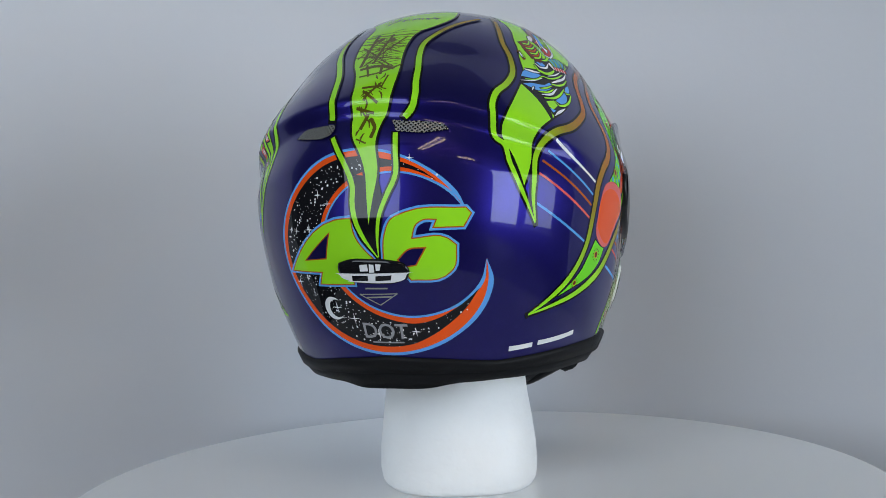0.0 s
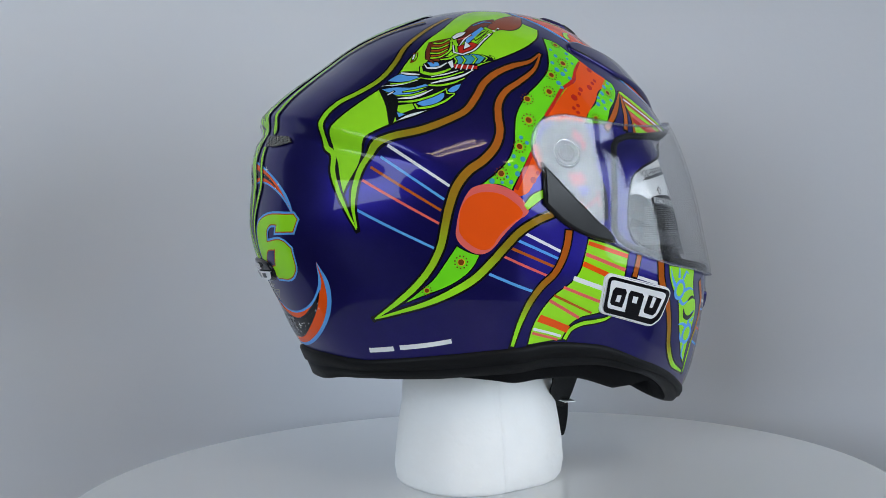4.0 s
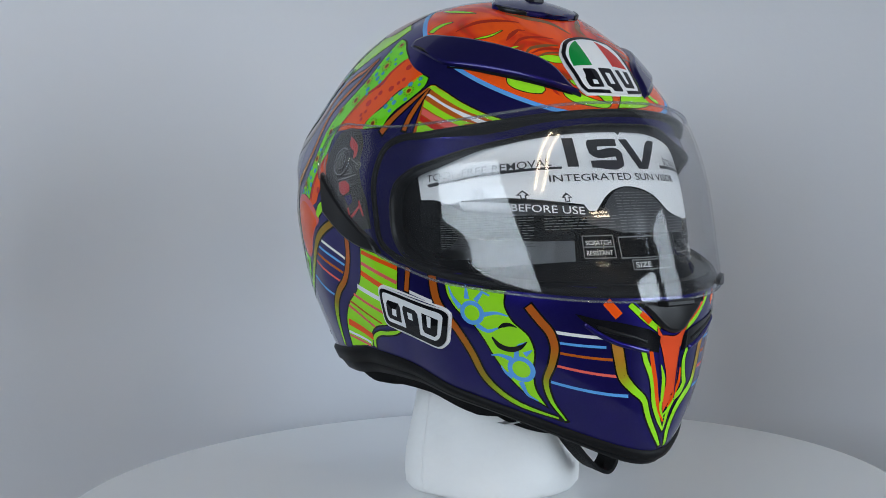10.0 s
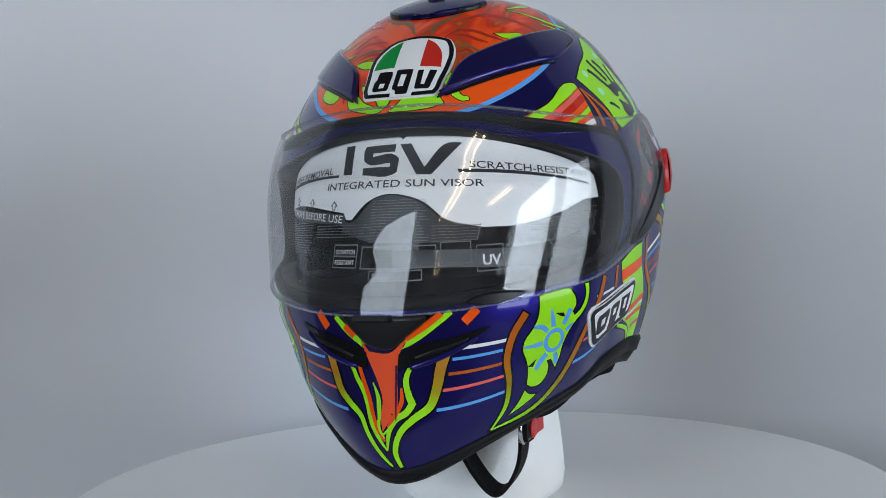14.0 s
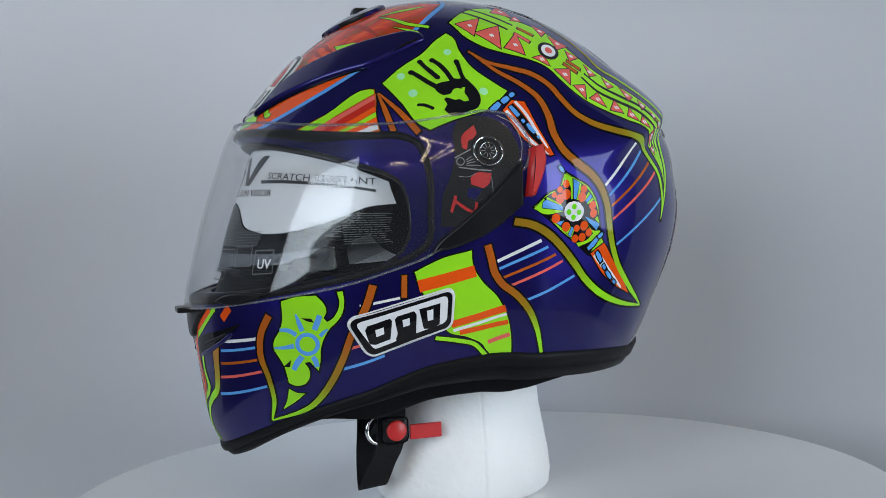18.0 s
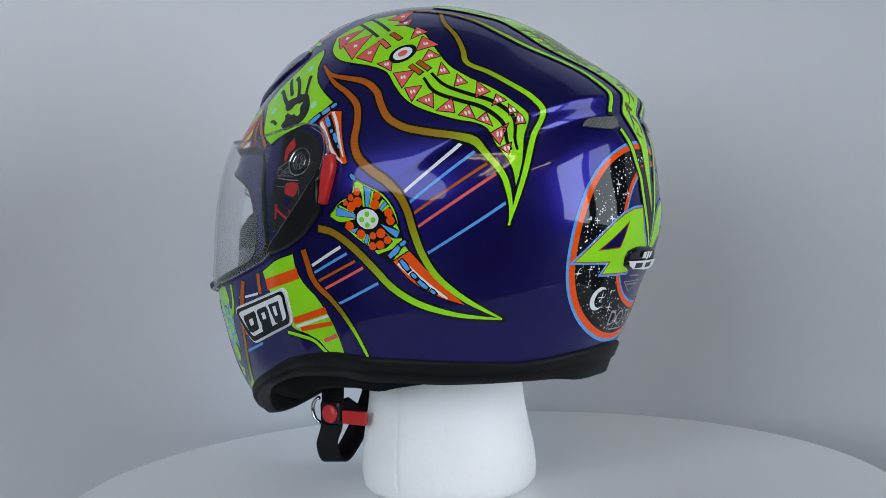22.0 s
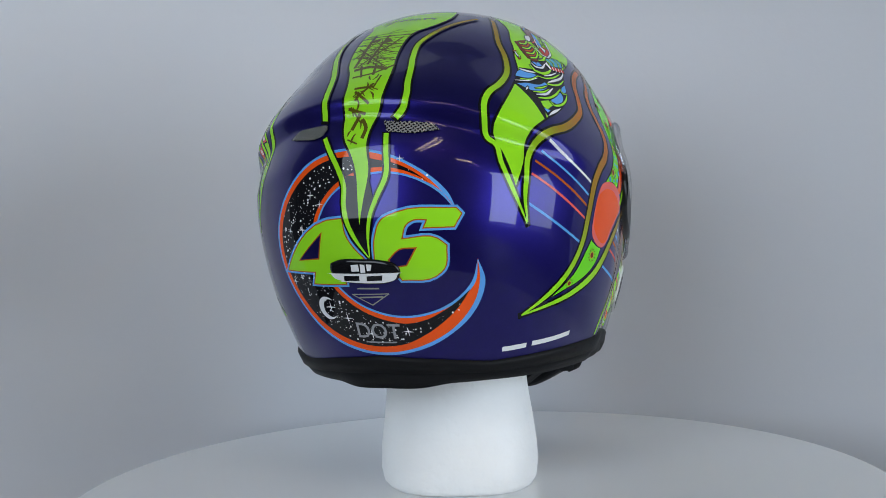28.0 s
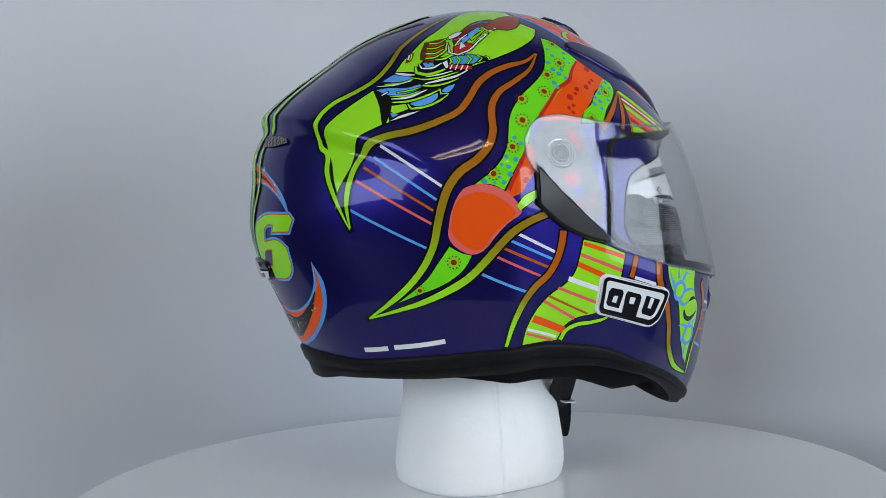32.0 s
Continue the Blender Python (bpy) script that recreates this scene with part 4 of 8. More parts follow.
fill("painted_panel", GREEN, 1, 0.47, [-78.5, 56.4, -81.7, 49.6, -84.7, 44.7, -90, 40.5, -94.8, 37.1, -98.4, 33.2, -100.3, 29.8, -101.2, 25.6, -101.8, 22, -103.7, 17.9, -107.1, 14.3, -111.2, 11.3, -106.7, 11.3, -103.5, 9.9, -101.4, 13.5, -98.3, 18.5, -95.6, 23.1, -93.6, 28, -91.5, 30.1, -87.6, 31.2, -84.5, 35.4, -81.4, 37.9, -77.1, 40.4, -72.8, 44.7, -66.6, 48.4, -70.1, 51.5, -74.5, 55.4])
fill("painted_band", ORANGE, 2, 0, [-66.8, 48.4, -61.7, 44.5, -57.6, 42.2, -61.5, 39.6, -65.7, 38.3, -69.2, 35.4, -73.4, 32.3, -76.2, 30, -77.2, 28.4, -91.6, 28.9, -88.4, 32, -84.5, 35.4, -79.3, 39.3, -74.9, 41.2, -71.6, 45.1])
line("painted_line", RED, 3, 0, [0.59, 1.03, 1.03, 0.88], [-67.6, 47.8, -72.4, 44.7, -75.6, 41.6, -81.9, 38.6, -85.8, 35.1, -90.9, 30.1])
fill("painted_band", ORANGE, 2, 0, [-94.9, 23.1, -93.6, 16.9, -94.6, 14.8, -96.9, 11.9, -98.9, 9.1, -101.2, 8.1, -103.1, 9.5, -99.1, 15.6])
line("painted_line", RED, 3, 0, [0.88, 1.17], [-95.6, 21.9, -102.3, 9.9])
fill("painted_panel", LIME, 2, 0.36, [-94, 10, -94.1, 7.9, -99.1, 4.5, -100.1, 5.8, -97.9, 8.3])
fill("painted_panel", GREEN, 2, 0.36, [-58.1, 42.3, -55.2, 40.7, -55.6, 38.9, -59.7, 35.4, -65.1, 32, -68.6, 28, -76.9, 28.4, -74.5, 31.5, -70.2, 34, -67.4, 36.6, -63.3, 39.1])
line("painted_stripe", BROWN, 2, 0.36, [0.44, 1.48, 1.63], [-54.3, 37.6, -62.2, 31.9, -68.9, 26.7])
line("painted_stripe", BROWN, 2, 0.36, [0.45, 1.34, 1.34], [-53.6, 37.6, -56.9, 32.6, -60.3, 26.3])
fill("painted_panel", BROWN, 1, 0.35, [-54.6, 38, -53, 38.3, -50, 36.7, -42.7, 31.5, -35.8, 27.3, -30.9, 25, -34.7, 24.4, -48.1, 24.3, -57.1, 24.7, -55.6, 30])
fill("painted_stripe", LIME, 2, 0, [-54.5, 37.8, -53, 38.1, -50, 36.5, -42.7, 31.4, -35.8, 27.2, -31, 25, -33.2, 25.1, -36.6, 26.6, -41.8, 29.2, -47.6, 33])
fill("painted_stripe", WHITE, 2, 0, [-54.6, 35.5, -53.5, 35.7, -46.9, 31.3, -39.3, 27.1, -34.7, 24.8, -36.6, 24.8, -40.1, 26.3, -46.2, 30])
fill("painted_stripe", LIME, 2, 0, [-54.8, 34.1, -50.1, 31, -43, 26.7, -37.8, 24.7, -41.2, 24.4, -44.7, 26, -50.4, 29.2, -54.7, 32])
fill("painted_stripe", SALMON, 2, 0, [-54.8, 31.6, -49.9, 28.6, -44.5, 25.8, -41.6, 24.4, -45, 24.4, -49.6, 26.6, -54.9, 29.9])
fill("painted_stripe", RED, 2, 0, [-55, 29.7, -49.7, 26.4, -45.6, 24.4, -48.6, 24.4, -55.2, 28.4])
fill("painted_stripe", LIME, 2, 0, [-55.4, 28, -49.4, 24.5, -55.9, 24.9])
flower(-74.7, 53.8, 1.16)
flower(-76.7, 47, 1.46)
flower(-84.1, 43.1, 1.47)
flower(-87.2, 37.8, 1.62)
flower(-95.7, 35.4, 1.62)
flower(-96.6, 28.9, 1.76)
flower(-100.5, 21.2, 1.6)
flower(-106.2, 14, 1.59)
flower(-61.4, 37.6, 1.34)
flower(-72.7, 29.4, 1.33)
flower(-117.6, -8.7, 1.66)
flower(-127.1, -15.5, 1.19)
spots("painted_dot_field", TEAL, 4, [-71.8, 50.5, 0.58, -78.4, 49.5, 0.58, -73.2, 48.7, 0.44, -80.8, 44.9, 0.73, -79, 43.5, 0.73, -76.7, 42.2, 0.59, -77, 44.8, 0.59, -82.3, 40.6, 0.74, -81.6, 39.2, 0.59, -79.1, 51.8, 0.43, -72, 47.1, 0.44, -81.6, 47.1, 0.58, -58, 40.8, 0.59, -61.5, 39.6, 0.74, -64.6, 37.4, 0.74, -66.1, 34.7, 0.74, -67.6, 36, 0.59, -69.2, 33.9, 0.74, -66.9, 32.4, 0.59, -57.9, 39, 0.45, -61.9, 35.1, 0.59, -102.5, 18.5, 0.58, -99.9, 17.8, 0.73, -102.1, 15.8, 0.58, -101.7, 13.9, 0.73, -103.9, 16.3, 0.43, -104.6, 13.1, 0.44, -106, 11.7, 0.44, -108.7, 12.1, 0.73, -99.7, 23.8, 0.58, -98.1, 22.4, 0.58, -103.6, 11.8, 0.59])
spots("painted_mark_field", RED, 4, [-64.5, 45.1, 0.88, -65, 41.5, 0.59, -66.9, 40.7, 0.59, -69.4, 39.3, 0.89, -74, 38.6, 0.74, -75.4, 37.2, 0.59, -78.2, 36, 1.03, -78, 33.4, 0.59, -80, 32.6, 0.59, -79, 31.2, 0.59, -97.2, 12.4, 0.88, -95.7, 14.3, 0.59])
line("painted_line", WHITE, 1, 0, [0.7, 0.7], [-134.6, 20.2, -119.4, 10.8])
line("painted_line", SKY, 1, 0, [0.63, 0.63], [-136.8, 17.9, -121, 7.6])
line("painted_line", BROWN, 1, 0, [0.63, 0.63], [-139.1, 15.4, -121.9, 4.9])
line("painted_line", SALMON, 1, 0, [0.63, 0.63], [-140.7, 12.2, -122.5, 1.6])
line("painted_line", SKY, 1, 0, [0.64, 0.64], [-142.5, 5.6, -124, -4.7])
line("painted_line", WHITE, 1, 0, [0.85, 0.85], [-99.9, -1.8, -87.9, -7.8])
line("painted_line", SKY, 1, 0, [0.78, 0.78], [-102.1, -3.6, -88.4, -10])
line("painted_line", BROWN, 1, 0, [0.78, 0.78], [-104.1, -5.6, -89.3, -12.5])
line("painted_line", SALMON, 1, 0, [0.7, 0.7], [-106.4, -7.7, -91.1, -15.2])
line("painted_line", SKY, 1, 0, [0.77, 0.77], [-110.2, -12.5, -96, -19.1])
line("painted_stripe", FLAME, 2, 0.5, [2.17, 2.17, 2.02, 2.02, 1.86, 1.4, 0.93], [-85.4, -1.6, -85.9, -5.8, -87.5, -10.5, -90, -14.2, -94.3, -17.4, -97.8, -21.3, -100.9, -27.1, -103.4, -34.1])
fill("painted_panel", LIME, 1, 0.49, [-78.5, -4.5, -71, -6.3, -63.2, -9, -63.8, -12.6, -64.6, -17.2, -66.6, -25.1, -72.5, -26.9, -79.3, -28.3, -82.8, -30.6, -84.5, -34.7, -97.8, -34.4, -96.6, -29.8, -94, -25.2, -89.7, -20.9, -83.9, -17.3, -80.9, -13.9, -79.5, -9.2])
line("painted_line", ORANGE, 2, 0, [1.24, 1.24], [-78.5, -5.6, -63.4, -10])
line("painted_line", SALMON, 2, 0, [1.08, 1.08], [-79.3, -8.9, -64.1, -14])
line("painted_line", ORANGE, 2, 0, [1.55, 1.55], [-80.1, -11.7, -70.1, -15.6])
line("painted_line", WHITE, 2, 0, [1.39, 1.39], [-83.2, -15.9, -72, -19.4])
line("painted_line", SALMON, 2, 0, [0.93, 0.93], [-86.5, -18.5, -71.6, -23.6])
line("painted_line", BROWN, 2, 0, [0.77, 0.62], [-89.7, -20.7, -74.7, -26.9])
line("painted_line", SALMON, 2, 0, [0.93, 0.93], [-91.2, -22.1, -79.3, -28.3])
line("painted_line", ORANGE, 2, 0, [2.16, 2.16], [-94.5, -27, -82.7, -31.8])
line("painted_line", WHITE, 3, 0, [0.77, 0.77], [-96.3, -30, -85.2, -33.7])
line("painted_line", SALMON, 3, 0, [0.77, 0.77], [-96.6, -31.2, -86.3, -34.7])
line("painted_stripe", LIME, 2, 0.49, [1.22, 1.22, 1.07, 0.46], [-83.5, -34.7, -81.8, -31.9, -78.3, -30.3, -72.2, -29.5, -67.1, -28.1, -64.8, -25.9])
line("painted_stripe", BROWN, 2, 0.36, [1.51, 1.51], [-59.1, -9.6, -60.5, -15.9])
line("painted_line", WHITE, 1, 0, [0.89, 0.89], [-59.7, -15.8, -51.6, -17.4])
line("painted_stripe", FLAME, 2, 0.44, [2.19, 2.06, 1.65, 1.51, 1.37, 1.1, 0.41], [-51.1, -10.9, -50.3, -16.4, -45.2, -23.1, -41.9, -27.9, -38.4, -33.6, -31.6, -37.4, -21.2, -38.3])
fill("painted_panel", LIME, 1, 0.39, [-47.4, -12.4, -33.2, -13.3, -33.5, -16.3, -32, -19.3, -28.3, -22.5, -27.3, -24.8, -27.4, -29.6, -26.7, -33.2, -24.3, -36.2, -28.3, -34.8, -32.5, -31.8, -35.9, -28, -38.6, -23.9, -40.5, -21.5, -45.1, -17.9, -47, -14.7])
film_mesh("painted_sun", dot_piece(SKY, 2, -40.9, -18.7, 2.78, n=24) + dot_piece(LIME, 2.5, -40.9, -18.7, 1.77, n=20), shell)
film_mesh("painted_sun", dot_piece(SKY, 2, -29.9, -29.5, 2.68, n=24) + dot_piece(LIME, 2.5, -29.9, -29.5, 1.75, n=20), shell)
line("painted_ray", SKY, 2, 0, [1.13, 0.38], [-39.9, -15.9, -38.2, -13.8, -36.6, -14.5])
line("painted_ray", SKY, 2, 0, [1.28, 0.26], [-42, -15.6, -42.1, -12.5])
line("painted_ray", SKY, 2, 0, [1.31, 0.26], [-43.7, -17.8, -45.7, -15.3, -46.5, -13.1])
line("painted_ray", SKY, 2, 0, [1.1, 0.24], [-38.6, -18.9, -35, -18.1, -32.6, -18.5])
line("painted_ray", SKY, 2, 0, [1.23, 0.37], [-39.9, -21.4, -37.3, -22.4, -34.9, -21.4])
line("painted_ray", SKY, 2, 0, [1.09, 0.24], [-32.1, -27.8, -34.6, -27.4, -36.8, -27.8])
line("painted_ray", SKY, 2, 0, [1.05, 0.23], [-29.2, -26.3, -27.6, -25.1])
line("painted_ray", SKY, 2, 0, [1.03, 0.23], [-29.9, -32.3, -28.3, -34.8, -25.9, -35.6])
line("painted_ray", SKY, 2, 0, [1.07, 0.24], [-31.8, -31.7, -33.6, -30.8, -34.5, -29.7])
line("painted_ray", SKY, 2, 0, [1.06, 0.24], [-31, -27.2, -30.5, -24.7, -28.8, -23.6])
line("painted_crescent", BLACK, 3, 0, [0.36, 1.19, 1.19, 0.96, 0.12], [-36.4, -23.6, -34.7, -25.3, -32.3, -25.7, -29.9, -24.7, -28.6, -23.4])
line("painted_crescent", BLACK, 3, 0, [0.24, 0.96, 0.72, 0.12], [-34.9, -21.4, -33.7, -20.6, -32.2, -20.3, -30.8, -20.7])
line("painted_stripe", FLAME, 2, 0.36, [1.58, 1.58, 1.36, 1.02, 0.79, 0.34], [-28.4, -16, -26.1, -18.7, -24.1, -20.9, -23.1, -23.7, -23.5, -27.2, -24.6, -30.9, -23.5, -34.3, -19.7, -38.3])
line("painted_line", WHITE, 1, 0, [0.67, 0.56], [-24.1, -20.7, -12.4, -21.1])
line("painted_line", SKY, 1, 0, [0.5, 0.5], [-23.1, -22.8, -13.2, -22.8])
line("painted_line", BROWN, 1, 0, [0.49, 0.49], [-22.4, -24.8, -11.4, -25])
line("painted_line", SALMON, 1, 0, [0.49, 0.49], [-22.7, -27.4, -10.8, -27.9])
line("painted_line", SKY, 1, 0, [0.54, 0.54], [-23.8, -30.8, -8.3, -31.1])

# ---- front, both sides alike ----
fill("painted_shade", NAVY, 1, 0, [-8, -23, -5.9, -22.8, -4.5, -27.5, -3.6, -31, -2.4, -33.6, -0.4, -36.2, 0.7, -37.2, 1.2, -39.5, -0.4, -38.3, -2.3, -35.8, -3.5, -33.2, -4.7, -31.1, -7, -28.6, -8.2, -25.9])
fill("painted_shade", NAVY, 1, 0, [7.5, -29.1, 6.1, -32.1, 3.5, -33.4, 2.2, -35, 1.6, -37.2, 0.7, -37.2, 0.2, -36.4, 1.3, -34, 3.6, -32.1, 5.8, -30.9, 7, -29.5])
line("painted_stripe", GOLDLIME, 2, 0.3, [1.88, 1.88, 1.78, 1.59, 1.22, 0.94, 0.84, 0.75, 0.38], [-11.5, -20.5, -10.4, -25.2, -9.5, -28, -7.5, -29.8, -5, -31.6, -4.1, -33.7, -3.1, -35.4, -1.5, -37.4, 0.4, -39.5])
line("painted_stripe", GOLDLIME, 2, 0.3, [1.89, 1.89, 1.7, 1.51, 1.32, 1.13, 0.94, 0.85, 0.57], [13, -20.9, 11.6, -24.1, 10.5, -27.8, 9.1, -30.4, 5.8, -32, 3.5, -33.4, 2.2, -35, 1.6, -36.8, 2.2, -39.8])
fill("painted_wedge", VERMILION, 1.5, 0.15, [-3, -18.7, -1.7, -20.6, 2.7, -20.7, 4.3, -19.5, 6.1, -18, 4, -21.6, 3.4, -24.9, 3.1, -28.5, 2.5, -31, 0.8, -32.3, -0.5, -33.7, -0.6, -31.4, 0.1, -28.8, -0.8, -25.1, -1.9, -22.3, -2.7, -20.3])
line("painted_stripe", LIME, 3, 0.22, [0.84, 0.93, 1.03, 0.93, 0.84, 0.75, 0.28], [-5.9, -22.8, -5, -25.2, -3.7, -27.5, -3.1, -29.7, -2.7, -32.3, -1.6, -34.4, 0, -36.6])
line("painted_stripe", LIME, 3, 0.22, [0.75, 0.94, 1.03, 1.22, 1.03, 0.84, 0.66, 0.28], [6.2, -23.1, 5, -25.5, 5.2, -27.9, 5.8, -29.6, 4.6, -30.8, 2.5, -31.7, 1.1, -33.2, 0, -36.6])
line("painted_stripe", ORANGE, 3.5, 0, [0.75, 0.84, 0.84, 0.75, 0.65, 0.37], [-4.2, -22.8, -3.5, -25.6, -2.7, -28.3, -2.1, -31.4, -1.4, -33.4, -0.2, -35.1])
line("painted_stripe", ORANGE, 3.5, 0, [0.37, 0.75, 0.75, 0.28], [4, -26.8, 3.8, -29.1, 2.5, -30.9, 0.6, -32.9])
line("painted_stripe", LIME, 4, 0, [0.19, 0.74, 0.83, 0.56, 0.28], [-1.5, -25.8, -0.7, -28.3, -0.9, -31, -1.1, -33.1, -0.2, -34.6])
line("painted_line", LIME, 4, 0, [0.27, 0.46, 0.36], [-0.7, -34.2, 0.4, -33.5, 2.6, -31.8])
line("painted_line", NAVY, 4, 0, [0.28, 0.28, 0.19], [-2.5, -22.7, -1.5, -27.4, -1.3, -31.8])
line("painted_line", NAVY, 4, 0, [0.28, 0.28, 0.19], [3.4, -23, 2.9, -27.6, 2.4, -32])
line("painted_stripe", LIME, 1, 0.16, [1, 1.2, 1], [-8.8, -14.9, -5.6, -17.5, -2.5, -19.6])
line("painted_stripe", LIME, 1, 0.16, [1, 1.3, 1], [14, -14.6, 10.1, -17, 6.2, -19.2, 4.1, -20])
line("painted_stripe", ORANGE, 2, 0, [1.1, 1.1], [-6.6, -16.4, -4.6, -18.1])
line("painted_stripe", ORANGE, 2, 0, [1.1, 1.2, 0.9], [12.2, -14.7, 9, -16.7, 5.6, -18.6])
line("painted_stripe", ORANGE, 2, 0, [1.7, 1.7], [-13.4, -14.4, -11, -17])
line("painted_stripe", ORANGE, 2, 0, [1.7, 1.7], [18.9, -14.6, 16.3, -16.7])
fill("painted_panel", ORANGE, 1, 0.21, [-46.7, 43.8, -36.2, 41.3, -26.8, 38.4, -18.4, 35, -12.2, 32, -8.3, 30.4, 3.3, 29.7, 2.9, 25.2, -4, 25.5, -9.4, 25.9, -16.7, 26.4, -22.8, 29, -29.6, 33, -38, 38.2], True)
line("painted_line", SKY, 2, 0, [1.06, 1.2, 1.2, 1.06], [-48.9, 44.5, -41, 39.4, -32.9, 34.2, -25.7, 30.1, -19.9, 27.4, -14.4, 25.7], True)
fill("painted_blob", LIME, 2, 0.21, [-28.8, 39.4, -29.6, 37.9, -29.8, 36, -28.7, 34.6, -26.4, 33.2, -23.3, 32.1, -21, 31.8, -19.9, 32.7, -20, 35.4, -23, 38])
fill("painted_blob", LIME, 2, 0.2, [-13.9, 32.9, -15, 32.2, -15, 31.1, -13.8, 29.4, -11.8, 28.3, -8.8, 27.5, -6, 26.9, -4, 27, -2.6, 28, -3.2, 28.3, -5.1, 28.6, -7.5, 29.4, -9.8, 30.6, -11.8, 32.2])
fill("painted_blob", LIME, 5, 0.2, [-6.8, 31.4, -1.3, 31.4, -2, 28.7, -2.9, 28.1, -4.3, 28.7, -5.1, 29.8])
fill("painted_blob", LIME, 5, 0.2, [2.4, 31.2, 10.9, 31.2, 12.6, 28.7, 9.8, 27.7, 5.5, 27, -1, 26.8, 0.4, 28.3])
fill("painted_blob", LIME, 2, 0.2, [14.2, 32.3, 15.9, 32.5, 17.2, 30.9, 18.7, 30.6, 18.8, 29.7, 17.1, 29.4, 15.7, 30, 14.3, 31.4])
fill("painted_flame", RED, 2, 0, [-18, 34.9, -17.4, 33.5, -16.2, 30.6, -17.3, 31.5, -18, 33.1])
fill("painted_panel", SMOKY, 1, 0.22, [-77.2, 70.8, -69, 62, -64.5, 55, -60, 54.2, -52.8, 52.8, -36.5, 48.2, -24.4, 43.2, -18.6, 40, -15, 37.6, -12, 33, -10.4, 30.4, -8.5, 29.2, 3.2, 28.2, 6.5, 51.3, 11.2, 64.9], True)
line("painted_line", SKY, 2, 0, [0.72, 1.15, 1.29, 1.15], [-77.6, 75.7, -79.7, 71.3, -70, 62.1, -63.3, 55.4], True)
line("painted_flame", LIME, 3, 0.2, [0.3, 1.3, 1, 0.2], [-66, 68.6, -58, 67.2, -50, 65.8, -42, 64.2], True)
line("painted_flame", LIME, 3, 0.2, [0.2, 0.75, 0.6, 0.15], [-40.2, 51.8, -34.2, 52.6, -29.5, 54.5])
line("painted_flame", LIME, 3, 0, [0.2, 0.7, 0.15], [-28.6, 47, -26.2, 47.2, -24.4, 47.6])
line("painted_flame", LIME, 3, 0.22, [1.5, 1.5, 1.1, 0.3], [-61.5, 57, -60, 58.6, -57, 60, -53, 60.6])
fill("painted_flame", LIME, 3, 0.2, [29.4, 51.8, 32.3, 50.3, 35.3, 49.8, 41.6, 51.8, 39, 52.5, 35.2, 52.1])
line("painted_flame", LIME, 3, 0.2, [0.15, 0.5, 0.8, 0.5], [53.9, 57.9, 60.1, 56.5, 65.7, 55.1])
line("painted_flame", LIME, 3, 0.22, [0.2, 0.8, 1.2, 1], [42, 63.4, 52, 61.5, 60, 59, 70, 57.2])
fill("painted_blob", LIME, 3, 0.15, [-19.6, 43.2, -15.9, 43.8, -11.8, 43.3, -11.7, 40.9, -14.1, 41.1, -16.9, 41.9])
fill("painted_blob", LIME, 3, 0.15, [13, 38.6, 14.4, 37.4, 13.1, 33.6, 12.3, 34.4])
fill("painted_blob", LIME, 3, 0.15, [-12, 35.4, -10.4, 35, -10, 33.2, -11.4, 34])
line("painted_flame", FLAMERED, 2, 0, [0.3, 1.3, 1.1, 0.3], [10.9, 50.3, 16.1, 53.3, 22.5, 52.6, 26.4, 51, 33.1, 48.7])
line("painted_flame", FLAMERED, 2, 0, [0.2, 0.9, 1.2, 0.4], [13.3, 51, 18.3, 51, 22.6, 49.2, 26.4, 48.1])
line("painted_flame", SMOKE, 2.5, 0, [0.3, 1.2, 0.9, 0.3], [15.2, 46, 18.8, 47, 21.5, 45.5, 23.7, 44.5])
line("painted_flame", FLAMERED, 2, 0, [0.3, 1.1, 0.5], [15.5, 44.5, 18.9, 45.5, 21.8, 43.6])
line("painted_flame", SMOKE, 2.5, 0, [0.3, 1, 0.4], [15.8, 43, 19, 44.1, 21.4, 43.4])
line("painted_flame", FLAMERED, 2, 0, [0.3, 1.5, 1.6, 1.1, 0.3], [19.6, 58.3, 26.1, 60.3, 35.2, 59.4, 44.4, 56.6, 50.1, 53.5])
line("painted_flame", FLAMERED, 2, 0, [0.3, 1.3, 1.1, 0.3], [-28.3, 50.1, -25.5, 52.8, -22.9, 54.4, -19.8, 54.1])
line("painted_flame", FLAMERED, 2, 0, [0.3, 1, 0.9, 0.2], [-26.1, 48, -22.5, 50.5, -16, 50.9, -10.4, 50])
line("painted_flame", SMOKE, 2.5, 0, [0.3, 1, 1.1, 0.4], [-23.2, 44, -20.8, 46.4, -16.3, 47.2, -10.3, 47.3])
line("painted_flame", FLAMERED, 2, 0, [0.3, 1, 0.6], [-20.8, 44.8, -16.6, 46, -10.5, 45.8])
line("painted_flame", SMOKE, 2.5, 0, [0.3, 0.8, 0.5], [-19.2, 43.4, -15.6, 44.5, -11.4, 44.4])
line("painted_flame", FLAMERED, 2, 0, [0.3, 1.5, 1.3, 0.3], [-49, 56, -40, 59.2, -31, 59.4, -21, 58])
line("painted_flame", SMOKE, 2.5, 0, [0.4, 1.7, 1.5, 0.5], [-26, 62.6, -15.7, 59.8, -6.5, 57.6, -1, 52.4])
line("painted_flame", SMOKE, 2.5, 0, [0.5, 1.6, 1.4, 0.5], [17, 61, 9.9, 57.6, 6.7, 55.4, 6.2, 51.4])

